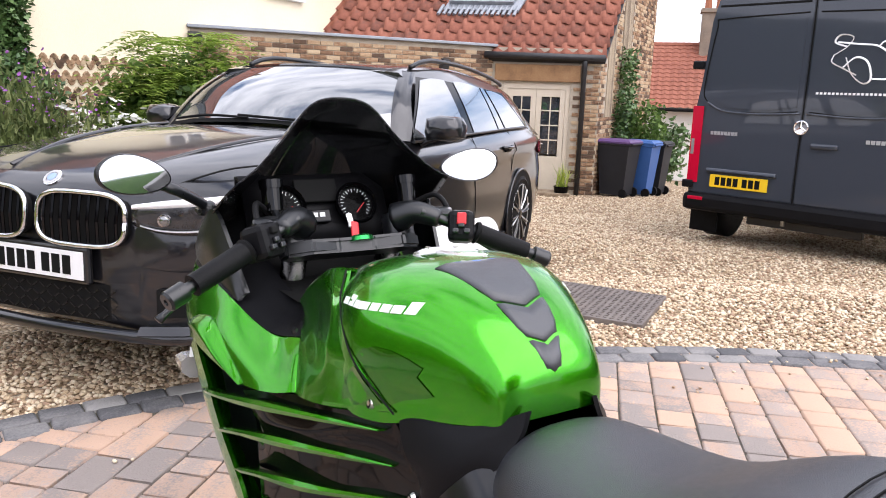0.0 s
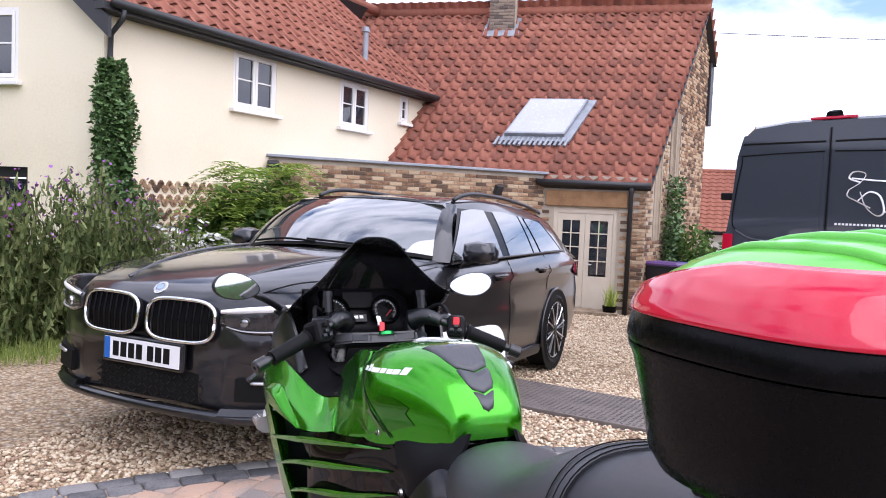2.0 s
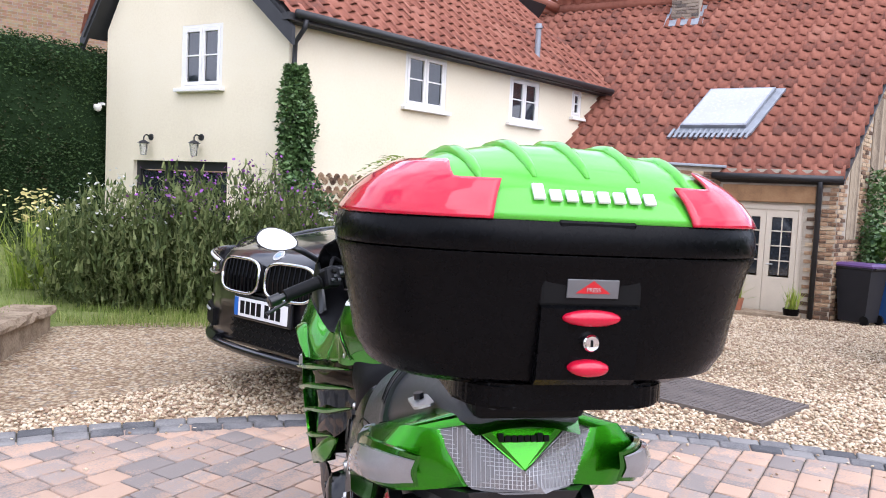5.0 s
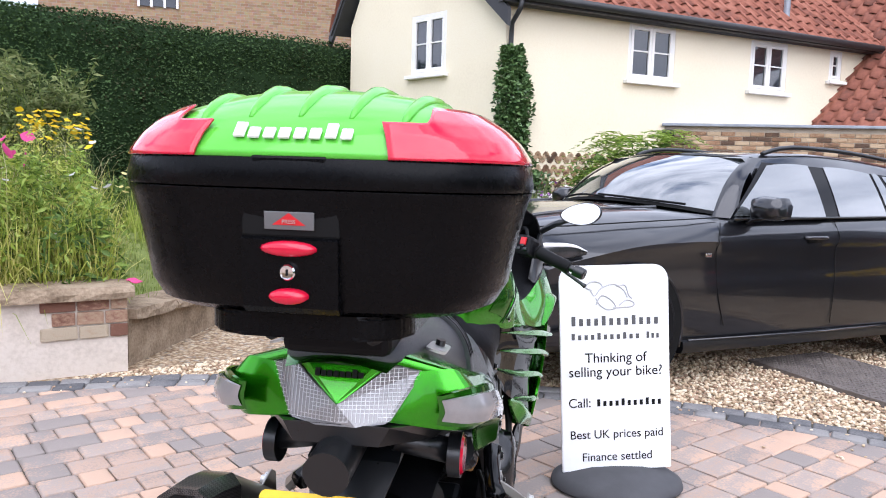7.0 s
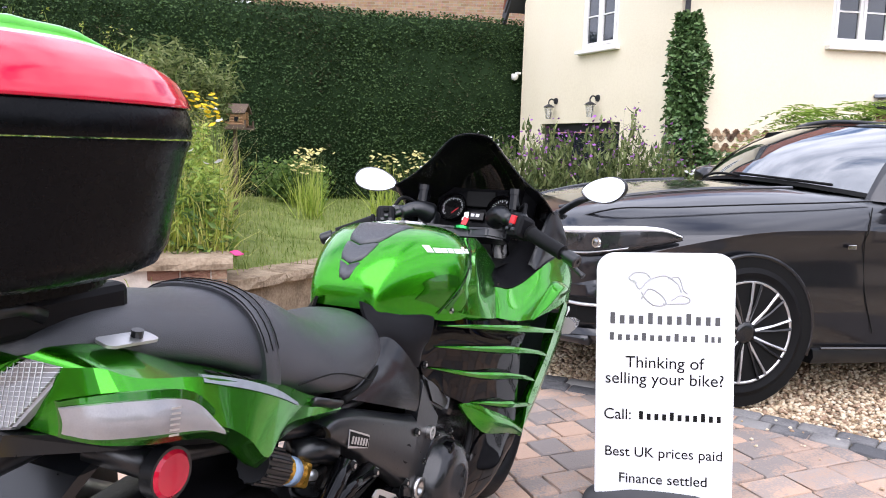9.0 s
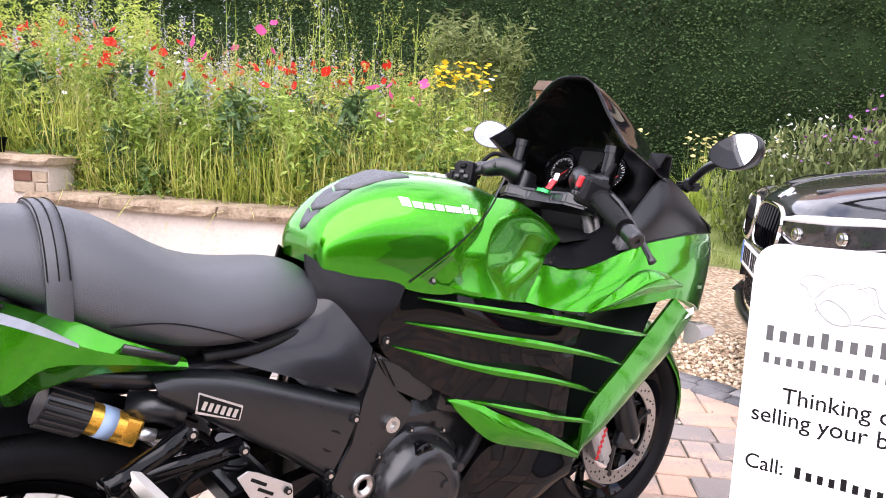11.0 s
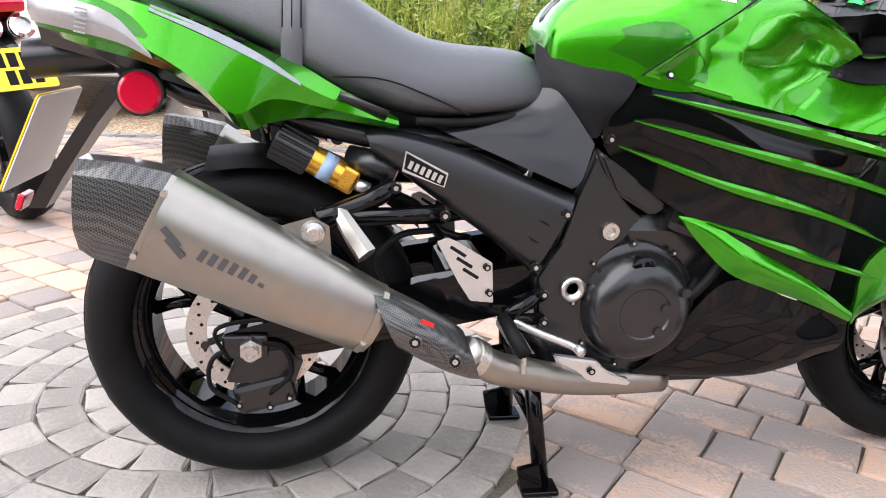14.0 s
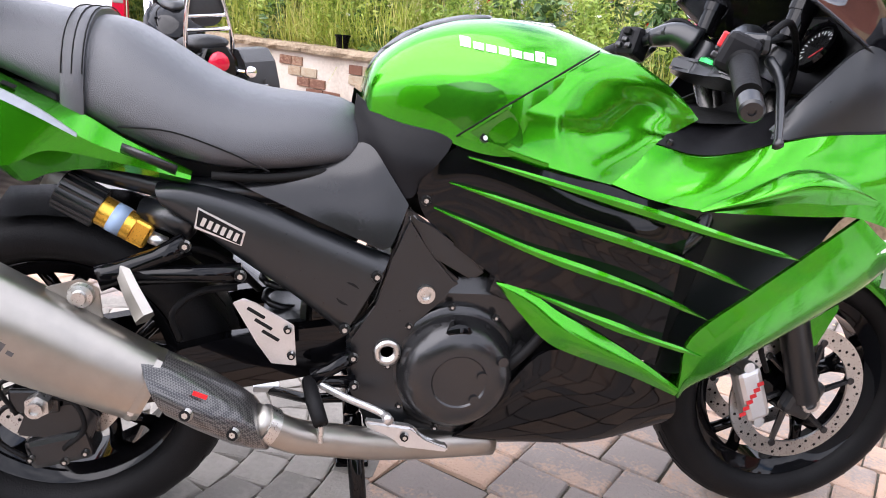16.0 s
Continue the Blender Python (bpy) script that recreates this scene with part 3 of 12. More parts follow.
def wall_with_holes(width, z0, z1, holes, thick, peak=None):
    """A wall in its own frame, cut by openings (x0, x1, z0, z1), with an optional gable peak (x, z)."""
    bm = bmesh.new()
    xs = sorted({0.0, width, *[h[0] for h in holes], *[h[1] for h in holes]})
    zs = sorted({z0, z1, *[h[2] for h in holes], *[h[3] for h in holes]})
    for a, b in zip(xs, xs[1:]):
        for c, d in zip(zs, zs[1:]):
            if not any(h[0] - 1e-6 <= a and b <= h[1] + 1e-6 and h[2] - 1e-6 <= c and d <= h[3] + 1e-6 for h in holes):
                add_box(bm, (b - a, thick, d - c), ((a + b) / 2, thick / 2, (c + d) / 2))
    if peak:
        add_slab(bm, [(0, z1), (width, z1), peak], thick, Matrix.Translation((0, thick / 2, 0)) @ pose(0, 0, 0, 90))
    bmesh.ops.remove_doubles(bm, verts=bm.verts, dist=1e-4)
    seen = {}
    for f in bm.faces:
        seen.setdefault(tuple(round(c, 3) for c in f.calc_center_median()), []).append(f)
    bmesh.ops.delete(bm, geom=[f for fs in seen.values() if len(fs) > 1 for f in fs], context="FACES")
    return bm


def casement(name, frame_m, x0, x1, z0, z1, sashes=2, mat="white_paint", sill=True, label="white casement window with dark panes"):
    """A window set in an opening, with frame, sashes, glazing bars, panes and sill."""
    win = thing(name, label, "window", frame_m, kind="structure")
    w, h, d = x1 - x0, z1 - z0, 0.06
    bm = bmesh.new()
    for sx in (x0 + 0.025, x1 - 0.025):
        add_box(bm, (0.05, d, h), (sx, 0.035, (z0 + z1) / 2), bevel=0.004)
    for sz in (z0 + 0.025, z1 - 0.025):
        add_box(bm, (w - 0.1, d, 0.05), ((x0 + x1) / 2, 0.035, sz), bevel=0.004)
    part("window_frame", bm, M[mat], win)
    step = (w - 0.1) / sashes
    for k in range(sashes):
        a, b = x0 + 0.05 + k * step, x0 + 0.05 + (k + 1) * step
        bm = bmesh.new()
        for sx in (a + 0.03, b - 0.03):
            add_box(bm, (0.055, 0.045, h - 0.1), (sx, 0.022, (z0 + z1) / 2), bevel=0.005)
        for sz in (z0 + 0.08, z1 - 0.08):
            add_box(bm, (step - 0.11, 0.045, 0.055), ((a + b) / 2, 0.022, sz), bevel=0.005)
        add_box(bm, (step - 0.11, 0.03, 0.022), ((a + b) / 2, 0.024, z0 + h * 0.52))
        part("sash", bm, M[mat], win)
        part("pane", box((step - 0.1, 0.008, h - 0.14), ((a + b) / 2, 0.034, (z0 + z1) / 2)), M["dark_glass"], win)
    if sill:
        part("window_sill", box((w + 0.14, 0.2, 0.06), ((x0 + x1) / 2, 0.0, z0 - 0.03), bevel=0.008), M[mat], win)
    return win


def clay_tile():
    """One pantile: an S-shaped sheet with a thick lower edge; x across, y up the slope."""
    n, wd, ln, th = 8, 0.262, 0.36, 0.016
    prof = [(wd * (k / n - 0.5), 0.026 * math.sin(2 * math.pi * (k / n) + 0.6)) for k in range(n + 1)]
    v = []
    for y, lift in ((0.0, 0.022), (ln, 0.0)):
        v += [(x, y, z + lift) for x, z in prof]
    v += [(x, 0.0, z + 0.022 - th) for x, z in prof]
    f = []
    for k in range(n):
        f += [(k, k + 1, n + 2 + k, n + 1 + k), (k, 2 * n + 2 + k, 2 * n + 3 + k, k + 1)]
    return v, f


def tiled_roof(name, origin, along, rise, width, label, skip=None, pieces=0, keep=None):
    """Courses of pantiles laid over a slope: origin at its lower corner, along the eave, rise up the slope."""
    a = Vector(along).normalized()
    r = Vector(rise)
    up_len = r.length
    ydir = (r - a * r.dot(a)).normalized()
    zdir = a.cross(ydir)
    if zdir.z < 0:
        zdir = -zdir
    skew = r.dot(a)
    deck = thing(name, label, "roof", kind="structure")
    bm = bmesh.new()
    o = Vector(origin) - zdir * 0.03
    top = o + r
    lo = [o - zdir * 0.1, o + a * width - zdir * 0.1, top + a * width - zdir * 0.1, top - zdir * 0.1]
    hi = [o, o + a * width, top + a * width, top]
    vs = [bm.verts.new(p) for p in lo + hi]
    for q in ((0, 1, 2, 3), (7, 6, 5, 4), (0, 4, 5, 1), (1, 5, 6, 2), (2, 6, 7, 3), (3, 7, 4, 0)):
        bm.faces.new([vs[k] for k in q])
    part("roof_deck", bm, M["black_paint"], deck)
    v, f = clay_tile()
    span = (r - a * skew).length
    mats, rng = [], random.Random(7)
    for row in range(int(span / 0.285) + 1):
        y = row * 0.285
        shift = skew * y / span
        for col in range(int(width / 0.25) + 1):
            x = shift + 0.13 + col * 0.25
            if x > width + shift - 0.05:
                continue
            p = Vector(origin) + a * x + ydir * y
            if keep and not keep(p):
                continue
            m = Matrix.Identity(4)
            jig = rng.uniform(-0.006, 0.006)
            for k in range(3):
                m[k][0], m[k][1], m[k][2], m[k][3] = a[k], ydir[k], zdir[k], p[k] + zdir[k] * jig
            mats.append(m @ Matrix.Rotation(rng.uniform(-0.02, 0.02), 4, "Z"))
    flip = a.cross(ydir).z < 0
    mats.sort(key=lambda q: (q.translation - Vector((0, 0, 1.3))).length)
    if pieces:
        me = bpy.data.meshes.new("tile")
        me.from_pydata(v, [], f)
        me.shade_smooth()
        me.materials.append(M["roof_tile_piece"])
        for q in mats[:pieces]:
            t = new("tile", me)
            t.parent = deck
            t.matrix_world = q
    rest = mats[pieces:]
    if rest:
        scatter_mesh("tiles", v, f, [np.array(q) for q in rest], M["roof_tile"], deck, kind="stuff")
    return deck


M["roof_tile_piece"] = surface("red_clay_tile_piece", ((0.15, 0.068, 0.050), (0.245, 0.092, 0.062), (0.30, 0.118, 0.078), (0.33, 0.145, 0.10)), rough=0.85, scale=1.3, fine=10, objects=0.22, bump=0.3, bump_scale=60, spec=0.25)


def brick_courses(parent, frame_m, width, z0, z1, holes, pieces=0, proud=0.012, upright=False, mat="buff_brick", top=None):
    """Stretcher courses of uneven old bricks on a wall face; the first pieces are objects, the rest one mesh."""
    rng = random.Random(3)
    lx, lz = (0.225, 0.075) if not upright else (0.075, 0.225)
    spots = []
    row, z = 0, z0
    while z < z1 - 0.03:
        x = -(lx / 2) * (row % 2)
        while x < width:
            a, b = max(0, x), min(width, x + lx)
            limit = top(0.5 * (a + b)) if top else z1
            if b - a > 0.04 and z + lz <= limit + 0.01 and not any(h[0] < b - 0.01 and a + 0.01 < h[1] and h[2] < z + lz - 0.01 and z + 0.01 < h[3] for h in holes):
                spots.append(((a + b) / 2, z + lz / 2, b - a - 0.012, lz - 0.012, rng.uniform(0.6, 1.3) * proud))
            x += lx
        z += lz
        row += 1
    bv, bf = [], []
    cube = bmesh.new()
    bmesh.ops.create_cube(cube, size=1.0)
    bmesh.ops.bevel(cube, geom=list(cube.edges), offset=0.05, segments=1, affect="EDGES")
    cube.verts.ensure_lookup_table()
    bv = [tuple(v.co) for v in cube.verts]
    bf = [tuple(v.index for v in f.verts) for f in cube.faces]
    cube.free()
    rng.shuffle(spots)
    mats = [Matrix.LocRotScale((x, -d / 2, z), Euler((0, rng.uniform(-0.012, 0.012), 0)), (w, d * 1.0 + 0.004, h)) for x, z, w, h, d in spots]
    if pieces:
        me = bpy.data.meshes.new("brick")
        me.from_pydata(bv, [], bf)
        me.materials.append(M["buff_brick_piece"])
        for q in mats[:pieces]:
            b = new("brick", me)
            b.parent = parent
            b.matrix_local = q
    if mats[pieces:]:
        scatter_mesh("bricks", bv, bf, [np.array(q) for q in mats[pieces:]], M[mat], parent, kind="stuff")


M["buff_brick_piece"] = surface("buff_brick_piece", ((0.10, 0.065, 0.045), (0.25, 0.145, 0.085), (0.38, 0.25, 0.15), (0.46, 0.35, 0.23)), rough=0.9, scale=2.0, fine=70, bump=0.5, bump_scale=140, objects=0.55, spec=0.2)

# long rendered wall with three upstairs windows
LONG = wall_frame(CORNER, U)
long_holes = [(2.26, 3.22, 2.8, 3.72), (4.92, 5.82, 2.82, 3.70), (6.92, 7.25, 3.14, 3.70)]
wall_1 = part("wall_1", wall_with_holes(9.5, FOOT, 3.95, long_holes, 0.3), M["render"], None, "cream rendered upper wall of the cottage", kind="structure", category="wall")
wall_1.matrix_world = LONG
for k, (a, b, c, d) in enumerate(long_holes):
    casement("window_%d" % (k + 1), LONG, a, b, c, d, 1 if k == 2 else 2)
# gable wall, nearest the garden
GABLE = wall_frame(CORNER + 3.95 * W, -W)
gable_holes = [(3.95 - 2.18, 3.95 - 1.31, 2.83, 3.82), (3.95 - 3.25, 3.95 - 1.14, FOOT, 1.68)]
wall_2 = part("wall_2", wall_with_holes(3.95, FOOT, 3.85, gable_holes, 0.3, (3.95 - 2.7, 6.12)), M["render"], None, "cream rendered gable wall with wide dark doors", kind="structure", category="wall")
wall_2.matrix_world = GABLE @ Matrix.Translation((0, 0.003, 0))
casement("window_4", GABLE, *gable_holes[0])
# wide glazed doors under the lamps
door_1 = thing("door_1", "wide dark-framed glazed garden doors, closed", "door", GABLE, kind="structure")
x0, x1, z0, z1 = gable_holes[1]
bm = bmesh.new()
for k in range(4):
    add_box(bm, (0.09, 0.08, z1 - z0), (x0 + 0.045 + k * (x1 - x0 - 0.09) / 3, 0.12, (z0 + z1) / 2))
add_box(bm, (x1 - x0, 0.08, 0.14), ((x0 + x1) / 2, 0.121, z1 - 0.07))
part("door_frame", bm, M["black_paint"], door_1)
for k in range(3):
    wd = (x1 - x0 - 0.09) / 3
    part("pane", box((wd - 0.08, 0.01, z1 - z0 - 0.16), (x0 + 0.045 + (k + 0.5) * wd, 0.13, (z0 + z1) / 2 - 0.08)), M["dark_glass"], door_1)

# roof over the long wall and its gable
APEX = 2.7
rise_long = W * (APEX + 0.25) + Vector((0, 0, 2.55))
tiled_roof("roof_1", CORNER - W * 0.25 - U * 0.22 + Vector((0, 0, 3.78)), U, rise_long, 8.6, "red clay pantile roof over the rendered wing")
rise_back = -W * 1.6 + Vector((0, 0, 2.55))
tiled_roof("roof_2", CORNER + W * (APEX + 1.6) - U * 0.22 + Vector((0, 0, 3.78)), U, rise_back, 10.0, "far slope of the red pantile roof")
part("ridge_tiles", sweep([CORNER + W * APEX - U * 0.25 + Vector((0, 0, 6.33)), CORNER + W * APEX + U * 10.5 + Vector((0, 0, 6.33))], 0.12, 10), M["roof_tile"], None, "half-round clay ridge tiles", True, "structure", "trim")
# black barge boards, gutter and downpipe
barge = thing("barge_board", "black painted barge boards along the gable verge", "trim", kind="structure")
for a, b in ((CORNER - W * 0.3 + Vector((0, 0, 3.62)), CORNER + W * APEX + Vector((0, 0, 6.28))), (CORNER + W * 4.3 + Vector((0, 0, 3.7)), CORNER + W * APEX + Vector((0, 0, 6.28)))):
    bm = bmesh.new()
    off, dn = -U * 0.23, Vector((0, 0, -0.26))
    vs = [bm.verts.new(p + q) for q in (off, off + U * 0.05) for p in (a, b, b + dn, a + dn)]
    for q in ((0, 1, 2, 3), (7, 6, 5, 4), (0, 4, 5, 1), (1, 5, 6, 2), (2, 6, 7, 3), (3, 7, 4, 0)):
        bm.faces.new([vs[k] for k in q])
    part("board", bm, M["black_paint"], barge)
part("soffit_1", box((8.2, 0.3, 0.1), (3.9, -0.12, 3.76)), M["black_paint"], None, "black eaves soffit", kind="structure", category="trim").matrix_world = LONG
gutter = part("gutter_1", sweep([LONG @ Vector((-0.1, -0.33, 3.8)), LONG @ Vector((7.9, -0.33, 3.77))], 0.06, 10), M["black_paint"], None, "black half-round gutter under the eaves", True, "structure", "gutter")
pipe = [LONG @ Vector(p) for p in ((0.06, -0.33, 3.74), (0.06, -0.3, 3.62), (0.06, -0.07, 3.45), (0.06, -0.06, 3.2), (0.06, -0.06, -0.3))]
part("downpipe_1", sweep(pipe, 0.036, 10), M["black_paint"], None, "black downpipe on the house corner", True, "structure", "pipe")

# brick wing with the great pantile slope
NIN = Vector((0.626, 0.78, 0))
SLOPE = U * 4.1 + Vector((0, 0, 4.2))
WINGW = 7.9
wing_o = EAVE + W * WINGW
WING = wall_frame(wing_o, -W)
door_x = (WINGW - 1.74, WINGW - 0.52)
wing_holes = [(door_x[0], door_x[1], FOOT, 1.48)]
wall_3 = part("wall_3", wall_with_holes(WINGW, FOOT, 2.1, wing_holes, 0.3), M["mortar"], None, "old buff brick wall of the wing", kind="structure", category="wall")
wall_3.matrix_world = WING
# gable end of the wing
GEND = wall_frame(EAVE, U)
GL = 4.85
wall_4 = part("wall_4", slab([(0, FOOT), (GL, FOOT), (GL, 5.3), (4.1, 6.05), (0, 1.95)], 0.3, Matrix(((1, 0, 0, 0), (0, 0, -1, 0.15), (0, 1, 0, 0), (0, 0, 0, 1)))), M["mortar"], None, "buff brick gable end with dark boards", kind="structure", category="wall")
wall_4.matrix_world = GEND @ Matrix.Translation((0.0, 0.02, 0))
tiled_roof("roof_3", EAVE - SLOPE * 0.03 + W * (WINGW + 2.5) + Vector((0, 0, 2.06)), -W, SLOPE * 1.03, WINGW + 2.6, "steep red clay pantile roof of the wing", pieces=300, keep=lambda p: (p - CORNER).dot(Vector((-0.548, 0.837, 0))) < 0.0 or p.z > 3.9 + 0.95 * (p - CORNER).dot(Vector((-0.548, 0.837, 0))) - 0.9)
back_o = EAVE + U * 5.15 + Vector((0, 0, 5.19))
tiled_roof("roof_4", back_o + W * (WINGW + 2.5), -W, -U * 1.05 + Vector((0, 0, 1.075)), WINGW + 2.6, "far pantile slope of the wing")
part("wall_6", box((WINGW, 0.3, 5.2 - FOOT), (WINGW / 2, 0, (5.2 + FOOT) / 2)), M["far_brick"], None, "brick back wall of the wing", kind="structure", category="wall").matrix_world = wall_frame(EAVE + U * (GL - 0.17) + W * 0.3, W)
part("ridge_tiles_2", sweep([EAVE + SLOPE - W * 0.1 + Vector((0, 0, 2.08)), EAVE + SLOPE + W * 8.6 + Vector((0, 0, 2.08))], 0.13, 10), M["roof_tile"], None, "clay ridge tiles on the wing", True, "structure", "trim")
part("barge_board_2", box((0.34, 0.30, 1.5), (GL + 0.19, 0.1, 4.42), bevel=0.01), M["black_paint"], None, "black boxed eave on the gable corner", kind="structure", category="trim").matrix_world = GEND
gutter_2 = part("gutter_2", sweep([EAVE - NIN * 0.14 - W * 0.05 + Vector((0, 0, 1.94)), EAVE - NIN * 0.14 + W * 2.1 + Vector((0, 0, 1.96))], 0.06, 10), M["black_paint"], None, "black gutter under the wing eave", True, "structure", "gutter")
dp = [EAVE + W * 0.3 - NIN * 0.14 + Vector((0, 0, 1.9)), EAVE + W * 0.3 - NIN * 0.06 + Vector((0, 0, 1.75)), EAVE + W * 0.3 - NIN * 0.06 + Vector((0, 0, -0.6))]
part("downpipe_2", sweep(dp, 0.045, 10), M["black_paint"], None, "black downpipe beside the french doors", True, "structure", "pipe")
# timber lintel over the doors
part("lintel", box((1.55, 0.1, 0.3), ((door_x[0] + door_x[1]) / 2, 0.0, 1.66), bevel=0.01), M["wood"], None, "weathered timber lintel over the doors", kind="structure", category="trim").matrix_world = WING


def french_door(name, fm, x0, x1, z0, z1):
    d = thing(name, "pale cream french doors with small glazing panes", "door", fm, kind="structure")
    bm = bmesh.new()
    for x in (x0 + 0.04, x1 - 0.04):
        add_box(bm, (0.08, 0.1, z1 - z0), (x, 0.08, (z0 + z1) / 2))
    add_box(bm, (x1 - x0 - 0.16, 0.1, 0.1), ((x0 + x1) / 2, 0.08, z1 - 0.05))
    part("door_frame", bm, M["cream_paint"], d)
    w = (x1 - x0 - 0.16) / 2
    for k in range(2):
        a = x0 + 0.08 + k * w
        leaf = part("door_leaf", bmesh.new(), M["cream_paint"], d)
        bm = bmesh.new()
        gz0 = z0 + 0.75
        for x in (a + 0.05, a + w - 0.05):
            add_box(bm, (0.095, 0.05, z1 - z0 - 0.1), (x, 0.07, (z0 + z1 - 0.1) / 2), bevel=0.004)
        add_box(bm, (w - 0.19, 0.05, 0.72), (a + w / 2, 0.071, z0 + 0.36), bevel=0.004)
        add_box(bm, (w - 0.19, 0.05, 0.14), (a + w / 2, 0.071, z1 - 0.17), bevel=0.004)
        add_box(bm, (0.022, 0.03, z1 - gz0 - 0.2), (a + w / 2, 0.072, (gz0 + z1 - 0.2) / 2))
        for j in range(1, 4):
            add_box(bm, (w - 0.19, 0.03, 0.022), (a + w / 2, 0.073, gz0 + j * (z1 - gz0 - 0.22) / 4))
        bm.to_mesh(leaf.data)
        bm.free()
        for i in range(2):
            for j in range(4):
                ph = (z1 - gz0 - 0.22) / 4
                part("pane", box(((w - 0.2) / 2 - 0.01, 0.006, ph - 0.012), (a + 0.1 + (i + 0.5) * (w - 0.2) / 2, 0.078, gz0 + (j + 0.5) * ph)), M["dark_glass"], leaf)
    part("door_handle", rod((x0 + 0.08 + w + 0.05, 0.03, z0 + 0.95), (x0 + 0.08 + w + 0.16, 0.03, z0 + 0.95), 0.012), M["steel"], d)
    return d


french_door("door_2", WING, door_x[0], door_x[1], -0.56, 1.48)
# brick infill with a flat roof between the two wings
LA, LB = CORNER + U * 3.1, EAVE + W * 1.95
LEAN = wall_frame(LA, LB - LA)
LW = (LB - LA).length
lean_holes = [(LW - 0.62, LW - 0.12, FOOT, 1.42), (0.75, 1.7, 0.3, 1.35), (LW - 2.2, LW - 1.2, 0.3, 1.42)]
wall_5 = part("wall_5", wall_with_holes(LW, FOOT, 2.1, lean_holes, 0.25), M["mortar"], None, "old brick wall of the flat-roofed infill", kind="structure", category="wall")
wall_5.matrix_world = LEAN
casement("window_5", LEAN, *lean_holes[2], sashes=3)
part("pane_5", box((0.94, 0.02, 1.04), (1.225, 0.1, 0.825)), M["white_paint"], None, "pale boarded hatch in the brick wall", kind="structure", category="trim").matrix_world = LEAN
door_3 = thing("door_3", "brown boarded side door, closed", "door", LEAN, kind="structure")
for k in range(5):
    part("plank", box((0.094, 0.04, 2.0), (LW - 0.57 + 0.098 * k + 0.02, 0.1, 0.42), bevel=0.004), M["wood"], door_3)
cope = thing("parapet_coping", "dark lead-covered parapet of the flat roof", "trim", LEAN, kind="structure")
part("coping", box((LW + 0.1, 0.36, 0.05), (LW / 2, 0.1, 2.125), bevel=0.01), M["lead"], cope)
part("flat_roof", box((LW, 4.0, 0.1), (LW / 2, 2.1, 2.02)), M["lead"], None, "flat lead roof over the infill", kind="structure", category="roof").matrix_world = LEAN
# roof light in the wing roof
SL = SLOPE.normalized()
skyl = thing("skylight", "closed roof window with pale blind and lead flashing", "window", kind="structure")
q = Matrix.Identity(4)
ax = [-W, (SLOPE - W * SLOPE.dot(W)).normalized()]
ax.append(ax[0].cross(ax[1]))
c = EAVE + W * 2.42 + SLOPE * 0.285 + Vector((0, 0, 2.06)) + ax[2] * 0.05
for k in range(3):
    q[k][0], q[k][1], q[k][2], q[k][3] = ax[0][k], ax[1][k], ax[2][k], c[k]
skyl.matrix_world = q
sw, sh = 1.22, 1.12
lean = 1.7 * SLOPE.dot(-W) / (SLOPE - W * SLOPE.dot(W)).length
SKEW = Matrix(((1, lean, 0, 0), (0, 1, 0, 0), (0, 0, 1, 0), (0, 0, 0, 1)))


def skewed(bm):
    """Sides kept in line with the tile columns."""
    bm.transform(SKEW)
    return bm


part("flashing", skewed(box((sw + 0.2, sh + 0.2, 0.07), (0.05, -0.03, 0.0), bevel=0.01)), M["lead"], skyl)
bm = bmesh.new()
for k in range(15):
    x = -sw / 2 - 0.1 + k * (sw + 0.2) / 14
    add_rod(bm, (x, -sh / 2 - 0.02, 0.02), (x, -sh / 2 - 0.24, 0.0), 0.035, n=8)
part("apron", skewed(bm), M["lead"], skyl)
bm = bmesh.new()
for x in (-sw / 2 + 0.03, sw / 2 - 0.03):
    add_box(bm, (0.06, sh, 0.1), (x, 0, 0.07), bevel=0.008)
for y in (-sh / 2 + 0.03, sh / 2 - 0.03):
    add_box(bm, (sw - 0.12, 0.06, 0.1), (0, y, 0.071), bevel=0.008)
part("window_frame", skewed(bm), M["lead"], skyl)
part("pane", skewed(box((sw - 0.07, sh - 0.07, 0.02), (0, 0, 0.115))), M["sky_pane"], skyl)
# chimney on the wing ridge, pots on the other
chim = thing("chimney", "tall grey brick chimney with lead flashing", "chimney", wall_frame(EAVE + W * 4.72 + SLOPE + Vector((0, 0, 2.06)), -W), kind="structure")
part("stack", box((0.62, 0.62, 2.6), (0, -0.2, 0.45)), M["mortar"], chim)
brick_courses(chim, Matrix(), 0.62, -0.8, 1.7, [], mat="dark_brick")
for o in chim.children:
    if o.name.startswith("bricks"):
        o.location = (-0.31, -0.512, 0)
part("cap", box((0.74, 0.74, 0.14), (0, -0.2, 1.7), bevel=0.01), M["dark_brick"], chim)
part("pot", lathe([(1.76, 0.13), (2.2, 0.11), (2.22, 0.13), (2.3, 0.13)], (0, -0.2, 0), "Z", 16), M["lead"], chim, "grey cowl", True)
part("flashing", box((0.86, 0.8, 0.5), (0, -0.25, -0.62), (45, 0, 0)), M["lead"], chim)
pots = thing("chimney_pots", "two weathered clay chimney pots behind the ridge", "chimney", wall_frame(CORNER + U * 6.6 + W * 3.6, U), kind="structure")
part("stack", box((0.5, 1.0, 2.4), (0, 0, 5.6)), M["dark_brick"], pots)
